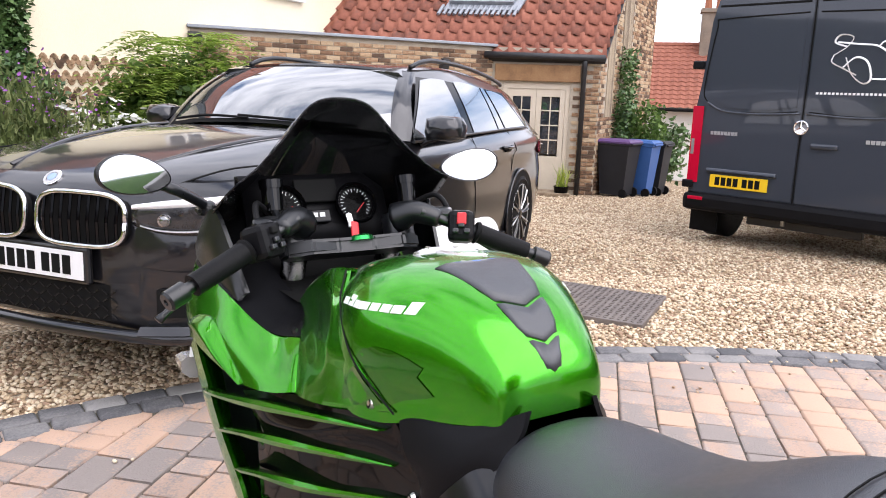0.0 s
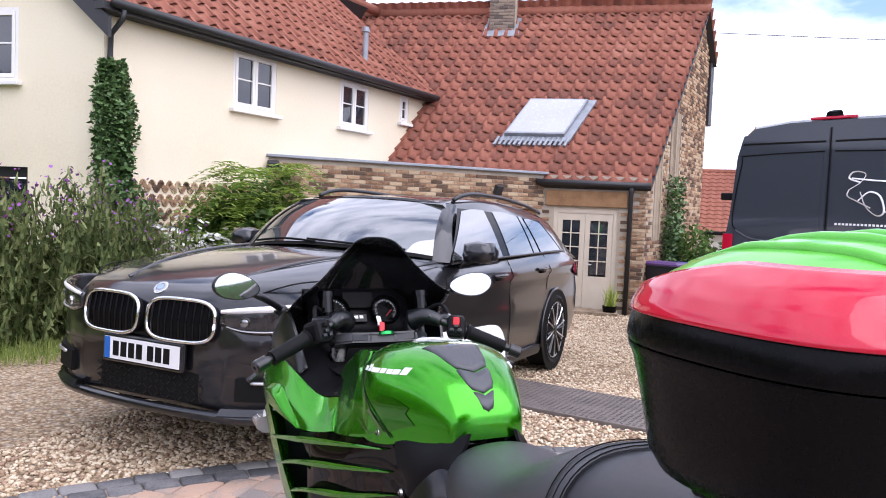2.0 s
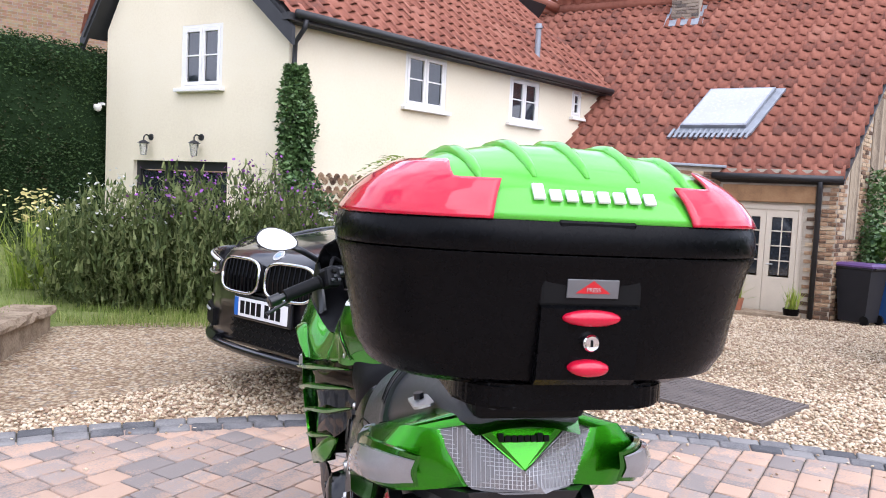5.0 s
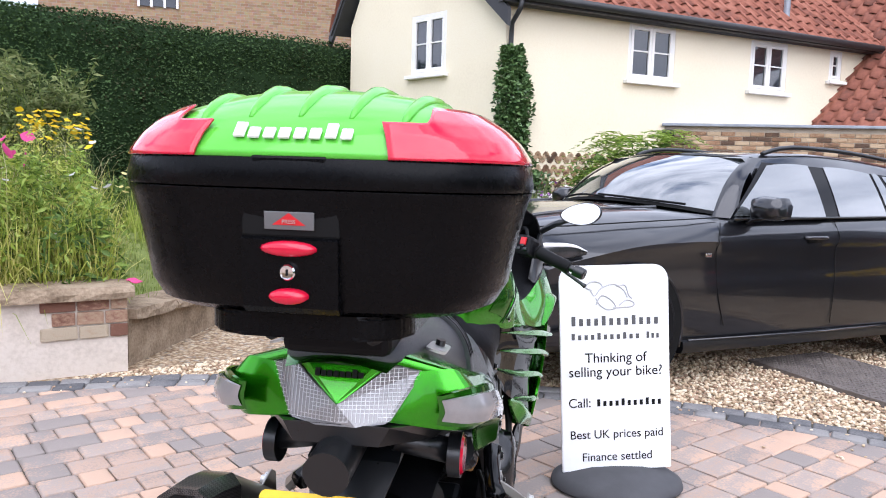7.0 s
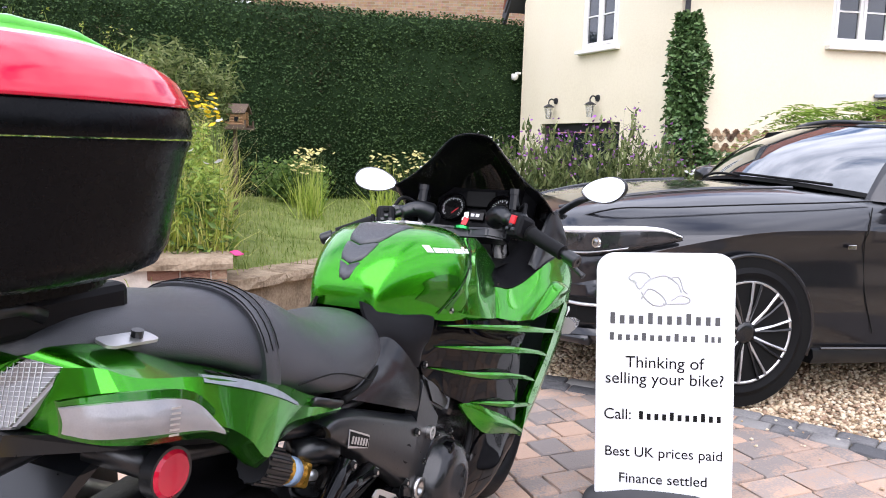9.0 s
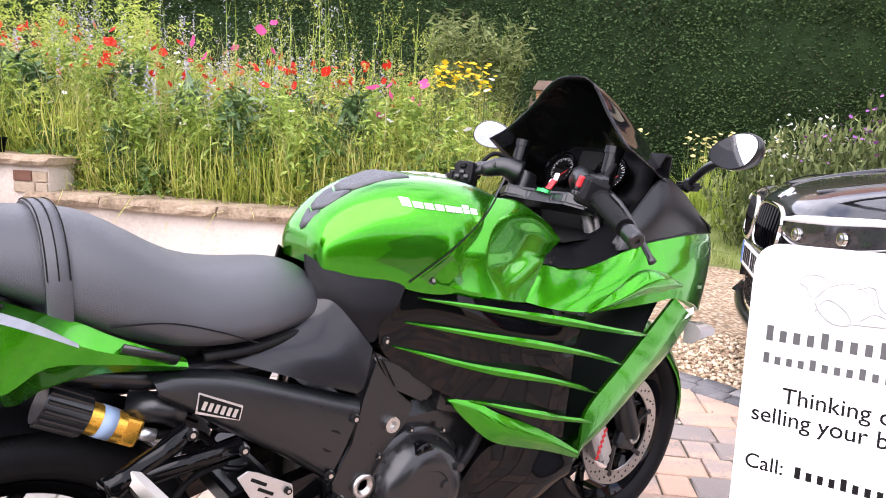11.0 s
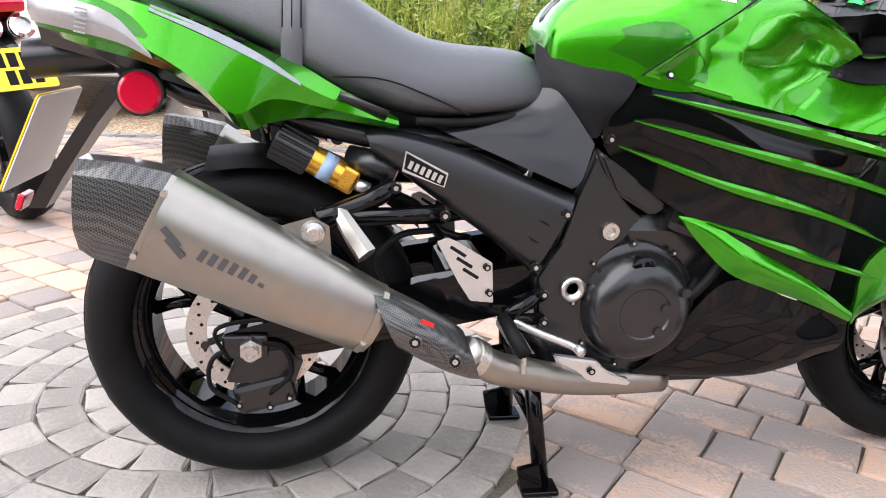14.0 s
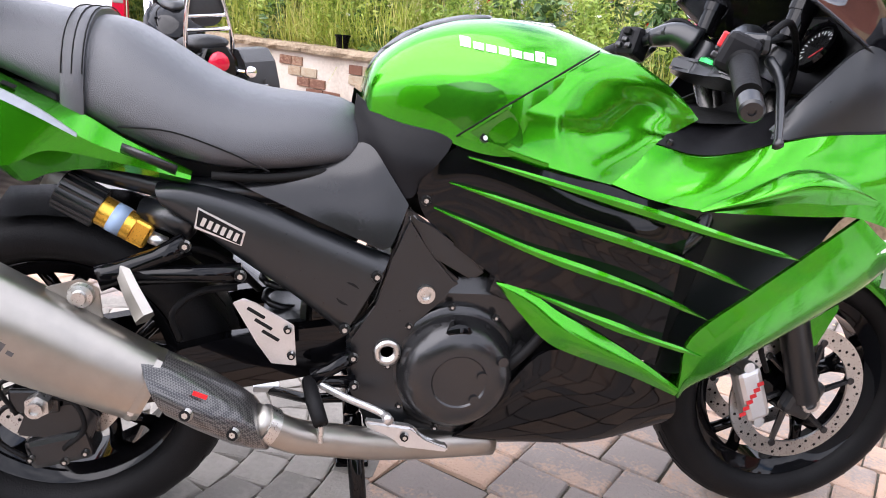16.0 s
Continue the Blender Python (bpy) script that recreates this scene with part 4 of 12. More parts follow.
for y in (-0.22, 0.22):
    part("pot", lathe([(6.8, 0.15), (7.3, 0.13), (7.32, 0.16), (7.4, 0.16)], (0, y, 0), "Z", 16), M["stone_cope"], pots, smooth=True)
vent = thing("roof_vent", "small grey flue standing on the tiles", "vent", kind="structure")
vp = CORNER + U * 6.2 + W * 0.35 + Vector((0, 0, 4.1))
part("flue", rod(vp, vp + Vector((0, 0, 0.75)), 0.06), M["lead"], vent, smooth=True, sharp=40)
part("cowl", rod(vp + Vector((0, 0, 0.76)), vp + Vector((0, 0, 0.86)), 0.085, 0.06), M["lead"], vent, smooth=True, sharp=40)


# ---- the motorcycle: x to its right, y ahead from the rear axle ----
def smooth_line(p, steps):
    return curve_pts(p, steps) if len(p) > 2 else [Vector(p[0]).lerp(Vector(p[1]), k / steps) for k in range(steps + 1)]


def patch(rows, nu=5, nv=5, thick=0.008, mirror=False):
    """A smooth shell through a net of points (rows along it, points across), with a turned-in rim."""
    fine = [smooth_line(r, nv) for r in rows]
    cols = [smooth_line([r[j] for r in fine], nu) for j in range(len(fine[0]))]
    s = -1 if mirror else 1
    bm = bmesh.new()
    grid = [[bm.verts.new((s * p.x, p.y, p.z)) for p in col] for col in cols]
    for a, b in zip(grid, grid[1:]):
        for k in range(len(a) - 1):
            bm.faces.new((a[k], a[k + 1], b[k + 1], b[k]))
    bmesh.ops.remove_doubles(bm, verts=bm.verts, dist=1e-5)
    bmesh.ops.recalc_face_normals(bm, faces=bm.faces)
    mean = sum((f.normal.x * f.calc_area() for f in bm.faces))
    if mean * s < 0:
        bmesh.ops.reverse_faces(bm, faces=bm.faces)
    if thick:
        top = list(bm.faces)
        got = bmesh.ops.extrude_face_region(bm, geom=top)
        bmesh.ops.translate(bm, verts=[v for v in got["geom"] if isinstance(v, bmesh.types.BMVert)], vec=(-s * thick, 0, 0))
        bmesh.ops.recalc_face_normals(bm, faces=bm.faces)
    return bm


def pair(name, rows, mat, parent, label="", nu=5, nv=5, thick=0.008, sharp=50):
    for mirror in (False, True):
        part(name, patch(rows, nu, nv, thick, mirror), M[mat], parent, label, True, sharp=sharp)


def side_plate(outline, x0, x1, mirror=False, bevel=0.004):
    """A plate from a side-view outline of (y, z), between two distances from the middle."""
    s = -1 if mirror else 1
    q = Matrix(((0, 0, s, s * (x0 + x1) / 2), (1, 0, 0, 0), (0, 1, 0, 0), (0, 0, 0, 1)))
    return slab(outline, abs(x1 - x0), q, bevel)


def side_pair(name, outline, x0, x1, mat, parent, label="", bevel=0.004):
    for mirror in (False, True):
        part(name, side_plate(outline, x0, x1, mirror, bevel), M[mat], parent, label)


def bolt(at, parent, r=0.008, axis=(1, 0, 0), mat="steel"):
    a = Vector(at)
    d = Vector(axis).normalized()
    r *= 0.86
    bm = rod(a, a + d * 0.006, r, r * 0.8, 14)
    count = len(bm.faces)
    add_rod(bm, a + d * 0.006, a + d * 0.0064, r * 0.45, n=6)
    bm.faces.ensure_lookup_table()
    for f in bm.faces[count:]:
        f.material_index = 1
    ob = part("bolt", bm, M[mat], parent)
    ob.data.materials.append(M["ink"])
    return ob


def wheel(name, y, z, r, rim, width, parent, spokes=5, label=""):
    tyre_w = width / 2
    w = part(name, lathe([(-tyre_w * 0.62, rim - 0.012), (-tyre_w * 0.7, rim), (-tyre_w * 0.62, rim + 0.002), (-tyre_w * 0.5, rim - 0.012), (tyre_w * 0.5, rim - 0.012), (tyre_w * 0.62, rim + 0.002), (tyre_w * 0.7, rim), (tyre_w * 0.62, rim - 0.012), (tyre_w * 0.45, rim - 0.03), (-tyre_w * 0.45, rim - 0.03), (-tyre_w * 0.62, rim - 0.012)], (0, y, z), "X", 96), M["gloss_black"], parent, label or "gloss black cast wheel", True, sharp=40)
    prof = [(-tyre_w * 0.66, rim)]
    h = r - rim
    for k in range(15):
        a = math.pi * k / 14
        prof.append((-tyre_w * math.copysign(abs(math.cos(a)) ** 0.75, math.cos(a)), rim + h * (0.28 + 0.72 * math.sin(a) ** 0.7)))
    prof.append((tyre_w * 0.66, rim))
    prof.append(prof[0])
    tyre = part("tyre", lathe(prof, (0, y, z), "X", 112), M["rubber"], w, "black road tyre with a little wear", True)
    grooves = bmesh.new()
    for k in range(22):
        for s in (-1, 1):
            a0 = 2 * math.pi * k / 22 + (0.14 if s > 0 else 0)
            line = []
            for j in range(5):
                a = a0 + 0.11 * j
                fx = 0.25 + 0.13 * j
                rr = rim + h * (0.28 + 0.72 * math.sqrt(max(0, 1 - fx ** 2.6)) ** 0.8) + 0.0005
                line.append((s * tyre_w * fx, y + rr * math.cos(a), z + rr * math.sin(a)))
            add_sweep(grooves, line, 0.0022, 5)
    part("tread_groove", grooves, M["ink"], tyre)
    hub = part("hub", lathe([(-0.06, 0.02), (-0.06, 0.05), (-0.03, 0.055), (0.03, 0.055), (0.06, 0.05), (0.06, 0.02)], (0, y, z), "X", 32), M["gloss_black"], w, smooth=True, sharp=40)
    for k in range(spokes):
        a = 2 * math.pi * (k + 0.25) / spokes
        bm = bmesh.new()
        def at(rad, da, x=0.0):
            return (x, y + rad * math.cos(a + da), z + rad * math.sin(a + da))
        add_sweep(bm, [at(0.045, 0), at(0.09, 0), at(rim * 0.58, 0)], [0.021, 0.016, 0.017], 8)
        for da in (-0.24, 0.24):
            add_sweep(bm, [at(rim * 0.52, 0), at(rim * 0.72, da * 0.55), at(rim - 0.015, da)], [0.015, 0.012, 0.014], 8)
        part("spoke", bm, M["gloss_black"], w, smooth=True)
    return w


def brake_disc(name, x, y, z, r, inner, parent, holes=40, mat="steel"):
    d = part(name, lathe([(x - 0.0025, inner), (x - 0.0025, r), (x + 0.0025, r), (x + 0.0025, inner), (x - 0.0025, inner)], (0, y, z), "X", 64), M[mat], parent, "drilled steel brake disc", True, sharp=30)
    # Black pegs, slightly proud, stand in for the shade in drilled holes.
    bm = bmesh.new()
    for k in range(holes):
        a = 2 * math.pi * k / holes
        rr = r - (0.010, 0.019, 0.028)[k % 3]
        add_rod(bm, (x - 0.0032, y + rr * math.cos(a), z + rr * math.sin(a)), (x + 0.0032, y + rr * math.cos(a), z + rr * math.sin(a)), 0.0035, n=6)
    part("disc_hole", bm, M["ink"], d)
    bm = bmesh.new()
    for k in range(6):
        a = 2 * math.pi * k / 6
        add_sweep(bm, [(x, y + 0.04 * math.cos(a), z + 0.04 * math.sin(a)), (x, y + (inner + 0.01) * math.cos(a + 0.25), z + (inner + 0.01) * math.sin(a + 0.25))], [0.008, 0.006], 6)
        add_rod(bm, (x - 0.006, y + (inner + 0.006) * math.cos(a + 0.25), z + (inner + 0.006) * math.sin(a + 0.25)), (x + 0.006, y + (inner + 0.006) * math.cos(a + 0.25), z + (inner + 0.006) * math.sin(a + 0.25)), 0.008, n=10)
    part("disc_carrier", bm, M["alloy"], d, kind="stuff")
    return d


bike = thing("motorcycle", "candy green sports tourer with black panels on its centre stand", "motorcycle")
RA, FA = (0.0, 0.325), (1.485, 0.303)
rear_wheel = wheel("rear_wheel", *RA, 0.315, 0.222, 0.19, bike, 5)
brake_disc("rear_disc", 0.085, *RA, 0.125, 0.088, rear_wheel, 36)
front_wheel = wheel("front_wheel", *FA, 0.299, 0.218, 0.125, bike, 5)
for s in (-1, 1):
    brake_disc("front_disc", s * 0.066, *FA, 0.155, 0.118, front_wheel, 54)

# swingarm, axle and rear brake
for s in (-1, 1):
    bm = loft([[(s * x, y, z + dz) for x, dz in ((0.105, -h), (0.14, -h), (0.145, 0), (0.14, h), (0.105, h), (0.10, 0))] for y, z, h in ((-0.05, 0.322, 0.022), (0.0, 0.325, 0.034), (0.12, 0.345, 0.04), (0.30, 0.39, 0.05), (0.52, 0.43, 0.045))])
    part("swingarm", bm, M["gloss_black"], bike, "black alloy swingarm", True, sharp=35)
    part("chain_adjuster", box((0.012, 0.08, 0.045), (s * 0.15, -0.012, 0.324), bevel=0.005), M["alloy"], bike)
part("swingarm_bridge", box((0.2, 0.09, 0.07), (0, 0.40, 0.42), (8, 0, 0), bevel=0.015), M["satin_black"], bike)
axle = part("rear_axle", rod((-0.17, *RA), (0.165, *RA), 0.013, n=16), M["steel"], bike, smooth=True, sharp=30)
part("axle_nut", rod((0.15, *RA), (0.176, *RA), 0.021, n=6), M["steel"], axle)
part("axle_end", lathe([(0.176, 0.014), (0.19, 0.014), (0.19, 0.008), (0.184, 0.008)], (0, *RA), "X", 20), M["steel"], axle, smooth=True, sharp=30)
cal = part("rear_caliper", box((0.07, 0.11, 0.06), (0.115, 0.02, 0.225), (14, 0, 0), bevel=0.012), M["alloy"], bike, "black rear brake caliper")
part("caliper_bracket", side_plate([(-0.05, 0.25), (0.07, 0.235), (0.09, 0.29), (0.04, 0.34), (-0.03, 0.30)], 0.125, 0.142), M["satin_black"], cal)
for y, z in ((-0.025, 0.21), (0.03, 0.205), (0.065, 0.222)):
    bolt((0.15, y, z), cal, 0.009)
part("brake_hose", sweep(curve_pts([(0.15, 0.03, 0.23), (0.165, 0.07, 0.28), (0.155, 0.04, 0.33), (0.15, -0.06, 0.31), (0.15, -0.075, 0.25), (0.155, -0.03, 0.215)], 6), 0.0045, 8), M["rubber"], cal, smooth=True)
part("sensor_cable", sweep(curve_pts([(0.155, -0.04, 0.30), (0.16, -0.06, 0.36), (0.15, 0.02, 0.375), (0.13, 0.15, 0.37)], 6), 0.004, 8), M["rubber"], cal, smooth=True)

# engine and its covers
engine = part("engine", box((0.30, 0.42, 0.36), (0, 0.76, 0.40), (0, 0, 0), bevel=0.04), M["alloy"], bike, "black four-cylinder engine block")
part("cylinder_head", box((0.34, 0.26, 0.2), (0, 0.90, 0.60), (-18, 0, 0), bevel=0.02), M["alloy"], engine)
for s in (1, -1):
    cov = part("clutch_cover" if s > 0 else "generator_cover", lathe([(s * 0.14, 0.122), (s * 0.163, 0.121), (s * 0.167, 0.116), (s * 0.169, 0.107), (s * 0.178, 0.104), (s * 0.198, 0.098), (s * 0.212, 0.085), (s * 0.2185, 0.065), (s * 0.2195, 0.05), (s * 0.2165, 0.047), (s * 0.2165, 0.001)], (0, 0.705, 0.40), "X", 40), M["alloy"], engine, "round black engine cover", True, sharp=35)
    for k in range(9):
        a = 2 * math.pi * k / 9 + 0.3
        bolt((s * 0.166, 0.705 + 0.122 * math.cos(a), 0.40 + 0.122 * math.sin(a)), cov, 0.008, (s, 0, 0))
    part("filler_cap", lathe([(s * 0.185, 0.026), (s * 0.205, 0.026), (s * 0.209, 0.02)], (0, 0.70, 0.478), "X", 20), M["gloss_black"], cov, smooth=True, sharp=35)
    for y, z in ((0.745, 0.41), (0.78, 0.44), (0.735, 0.365)):
        part("cover_boss", rod((s * 0.212, y, z), (s * 0.221, y, z), 0.009, n=12), M["alloy"], cov)
part("oil_pan", box((0.22, 0.34, 0.1), (0, 0.78, 0.25), bevel=0.03), M["alloy"], engine)
part("radiator", box((0.40, 0.04, 0.34), (0, 1.10, 0.60), (-14, 0, 0), bevel=0.004), M["ink"], engine, "black radiator core")
part("hose", sweep(curve_pts([(0.15, 0.88, 0.55), (0.19, 1.0, 0.60), (0.2, 1.1, 0.68), (0.19, 1.12, 0.74)], 6), 0.019, 12), M["alloy"], engine, "ribbed coolant pipe", True)
part("wire_loom", sweep(curve_pts([(0.16, 0.83, 0.45), (0.19, 0.80, 0.42), (0.185, 0.86, 0.50), (0.16, 0.83, 0.60)], 6), 0.01, 8), M["rubber"], engine, smooth=True)

# frame and its covers
SPAR = [((0.195, 0.713), (0.205, 0.682)), ((0.235, 0.716), (0.245, 0.652)), ((0.32, 0.70), (0.335, 0.586)), ((0.45, 0.652), (0.41, 0.534)), ((0.53, 0.622), (0.465, 0.492)), ((0.575, 0.606), (0.500, 0.464))]
spar_net = [[(x, a[0] + (b[0] - a[0]) * f, a[1] + (b[1] - a[1]) * f) for f, x in ((0, 0.154), (0.06, 0.166), (0.16, 0.176), (0.5, 0.181), (0.84, 0.178), (0.95, 0.168), (1, 0.154))] for a, b in SPAR]
for mirror in (False, True):
    s = -1 if mirror else 1
    fr = part("frame_cover", patch(spar_net, 4, 4, 0.01, mirror), M["satin_black"], bike, "satin black frame cover with rounded edges", True, sharp=50)
    # Flat black disc: paints the shade of a recess that isn't cut.
    part("cover_recess", lathe([(s * 0.179, 0.021), (s * 0.1806, 0.021), (s * 0.1806, 0.001)], (0, 0.505, 0.545), "X", 24), M["ink"], fr)
    for y, z in ((0.553, 0.577), (0.503, 0.479)):
        bolt((s * 0.179, y, z), fr, 0.012, (s, 0, 0))
    badge = part("badge", side_plate([(-0.038 + 0.30, 0.672 + 0.013), (0.036 + 0.30, 0.655 - 0.008 + 0.001), (0.030 + 0.30, 0.655 - 0.032), (-0.044 + 0.30, 0.65)], 0.1815, 0.1835, mirror, 0.0008), M["silver"], fr, "silver maker's badge")
    part("badge_panel", side_plate([(0.2635, 0.681), (0.3325, 0.6455), (0.3275, 0.6255), (0.2595, 0.654)], 0.1835, 0.1842, mirror, 0.0), M["ink"], badge)
    bm = bmesh.new()
    for k in range(6):
        t = (k + 0.5) / 6
        y, z = 0.2655 + 0.061 * t, 0.6635 - 0.0275 * t
        add_box(bm, (0.0006, 0.0065, 0.014), (s * 0.1846, y, z), (-24, 0, 0))
    part("badge_mark", bm, M["silver"], badge)
main = [(0.602, 0.70), (0.637, 0.612), (0.705, 0.566), (0.668, 0.542), (0.618, 0.493), (0.598, 0.405), (0.63, 0.287), (0.56, 0.27), (0.515, 0.36), (0.507, 0.458), (0.562, 0.515), (0.578, 0.606)]
for mirror in (False, True):
    s = -1 if mirror else 1
    fr = part("frame", side_plate(main, 0.135, 0.168, mirror, 0.008), M["satin_black"], bike, "satin black alloy frame")
    part("pivot_cap", lathe([(s * 0.166, 0.024), (s * 0.178, 0.024), (s * 0.178, 0.014), (s * 0.168, 0.012), (s * 0.168, 0.001)], (0, 0.58, 0.434), "X", 20), M["steel"], fr, "steel swingarm pivot", True, 30)
    for y, z in ((0.64, 0.545),):
        part("frame_bolt", lathe([(s * 0.166, 0.016), (s * 0.178, 0.016), (s * 0.178, 0.009), (s * 0.17, 0.008)], (0, y, z), "X", 16), M["steel"], fr, smooth=True, sharp=30)
    tr = part("side_trim", side_plate([(0.598, 0.697), (0.64, 0.668), (0.705, 0.63), (0.745, 0.59), (0.72, 0.572), (0.642, 0.615)], 0.15, 0.172, mirror, 0.006), M["satin_black"], bike, "satin black trim panel")
pair("side_cover", [[(0.13, 0.285, 0.73), (0.149, 0.33, 0.714), (0.165, 0.43, 0.675), (0.172, 0.56, 0.622)], [(0.115, 0.36, 0.744), (0.138, 0.40, 0.734), (0.158, 0.47, 0.70), (0.171, 0.575, 0.632)], [(0.10, 0.46, 0.767), (0.125, 0.49, 0.754), (0.148, 0.53, 0.72), (0.166, 0.588, 0.665)], [(0.098, 0.525, 0.80), (0.12, 0.54, 0.785), (0.142, 0.565, 0.75), (0.158, 0.60, 0.70)]], "side_gloss", bike, "gloss black side cover under the seat")
bm = bmesh.new()
add_sweep(bm, [(0.12, 0.55, 0.70), (0.12, 0.2, 0.70), (0.1, -0.1, 0.76), (0.08, -0.28, 0.86)], 0.02, 8)
add_sweep(bm, [(-0.12, 0.55, 0.70), (-0.12, 0.2, 0.70), (-0.1, -0.1, 0.76), (-0.08, -0.28, 0.86)], 0.02, 8)
part("rear_subframe", bm, M["satin_black"], bike, smooth=True)
part("underseat_tray", box((0.2, 0.62, 0.06), (0, 0.1, 0.765), (-12, 0, 0), bevel=0.015), M["black_plastic"], bike)
part("rear_mudguard", loft([[(0.10 * c, y + dy * abs(c) * 0.2, z - 0.03 * abs(c)) for c in (-1, -0.5, 0, 0.5, 1)] for y, z, dy in ((0.30, 0.56, 0), (0.22, 0.62, 0), (0.12, 0.662, 0), (0.0, 0.668, 0), (-0.08, 0.66, 0))], closed=False, caps=False), M["black_plastic"], bike, smooth=True)

# fuel tank
TE, TS = 0.56, 0.56


def tank_ring(y, top, w, low, e=TE, n=28):
    pts = []
    for k in range(n + 1):
        a = math.pi * (1 - math.cos(math.pi * k / n)) / 2
        cx, sz = math.cos(a), math.sin(a)
        pts.append((w * math.copysign(abs(cx) ** e, cx), y + 0.0, low + (top - low) * sz ** TS))
    return pts


tank_rows = [(0.520, 0.876, 0.06, 0.848), (0.527, 0.905, 0.085, 0.845), (0.546, 0.936, 0.100, 0.84), (0.588, 0.970, 0.124, 0.83), (0.645, 0.997, 0.153, 0.815), (0.70, 1.011, 0.181, 0.80), (0.76, 1.015, 0.200, 0.80), (0.83, 1.01, 0.190, 0.83), (0.90, 0.993, 0.152, 0.87), (0.96, 0.972, 0.122, 0.90), (1.0, 0.952, 0.100, 0.91), (1.015, 0.93, 0.075, 0.91)]
tank = part("fuel_tank", loft([tank_ring(p.x, p.y, p.z, q.x) for p, q in zip(smooth_line([Vector(t[:3]) for t in tank_rows], 4), smooth_line([Vector((t[3], 0, 0)) for t in tank_rows], 4))], closed=True, caps=True), M["green"], bike, "candy green fuel tank with a black knee graphic", True, sharp=60)
part("fuel_cap", lathe([(0.99, 0.064), (1.009, 0.063), (1.013, 0.056), (1.010, 0.05), (1.010, 0.001)], (0, 0.80, 0.0), "Z", 40), M["silver"], tank, "round silver filler cap", True, sharp=35)
part("cap_lock", box((0.018, 0.055, 0.006), (0.0, 0.80, 1.0115), (0, 0, 20), bevel=0.003), M["steel"], tank)
for k in range(7):
    a = 2 * math.pi * k / 7
    part("cap_screw", rod((0.057 * math.cos(a), 0.80 + 0.057 * math.sin(a), 1.008), (0.057 * math.cos(a), 0.80 + 0.057 * math.sin(a), 1.0145), 0.0045, n=8), M["steel"], tank)


def tank_top(x, y):
    """Height of the tank's skin over a place."""
    for a, b in zip(tank_rows, tank_rows[1:]):
        if a[0] <= y <= b[0]:
            t = (y - a[0]) / (b[0] - a[0])
            top, w, low = [a[k] + t * (b[k] - a[k]) for k in (1, 2, 3)]
            cx = min(1, abs(x) / w) ** (1 / TE)
            return low + (top - low) * max(0, 1 - cx * cx) ** (TS / 2)
    return 0.87


def tank_side(y, z):
    """Half width of the tank at a place on its side."""
    for a, b in zip(tank_rows, tank_rows[1:]):
        if a[0] <= y <= b[0]:
            t = (y - a[0]) / (b[0] - a[0])
            top, w, low = [a[k] + t * (b[k] - a[k]) for k in (1, 2, 3)]
            f = max(0.0, min(1.0, (z - low) / (top - low))) ** (1 / TS)
            return w * math.sqrt(1 - f * f) ** TE
    return 0.2


def on_tank(outline, lift=0.004, n=10):
    """A thin pad that follows the tank: outline rows of (y, half width, backward sweep)."""
    rows = []
    for y, w, *bend in outline:
        row = []
        for k in range(n + 1):
            x = w * (2 * k / n - 1)
            yy = y + abs(x) * (bend[0] if bend else 0.0)
            row.append((x, yy, tank_top(x, yy) + lift * (0.4 if k in (0, n) else 1)))
        rows.append(row)
    return loft(rows, closed=False, caps=False)


pad_rows = (((0.600, 0.040, 0.45), (0.622, 0.050, 0.42), (0.655, 0.058, 0.3), (0.69, 0.066, 0.2), (0.715, 0.076, 0.12), (0.722, 0.066, 0.12)), ((0.549, 0.026, 0.4), (0.560, 0.034, 0.4), (0.578, 0.039, 0.45), (0.594, 0.041, 0.45)), ((0.526, 0.012, 0.25), (0.532, 0.019, 0.3), (0.544, 0.026, 0.4)))
for rows in pad_rows:
    ob = part("tank_pad", on_tank(rows, 0.005), M["seat"], tank, "matt black rubber tank pad", True)
    ob.modifiers.new("thick", "SOLIDIFY").thickness = 0.006
st = part("tank_sticker", on_tank(((0.714, 0.052), (0.734, 0.052)), 0.003), M["lead"], tank, "strip with three round emblems")
bm = bmesh.new()
for k in (-1, 0, 1):
    add_rod(bm, (0.032 * k, 0.724, tank_top(0.032 * k, 0.724) + 0.003), (0.032 * k, 0.724, tank_top(0.032 * k, 0.724) + 0.0042), 0.0085, n=18)
part("emblem", bm, M["blue_mark"], st)


def wordmark(parent, origin, along, out, length, height, count, mat, name="maker_mark"):
    """A maker's name as plain bars of its size."""
    a, o = Vector(along).normalized(), Vector(out).normalized()
    up = o.cross(a)
    step = length / count
    for k in range(count):
        c = Vector(origin) + a * (k + 0.5 - count / 2) * step
        h = height * (1.0 if k in (0, count - 2) else 0.72)
        m = Matrix.Identity(4)
        for i in range(3):
            m[i][0], m[i][1], m[i][2], m[i][3] = a[i], up[i], o[i], c[i] + up[i] * (h - height) / 2
        bm = bmesh.new()
        bmesh.ops.create_cube(bm, size=1.0, matrix=m @ Matrix.Diagonal((step * 0.78, h, 0.003, 1)))
        part(name, bm, M[mat], parent)


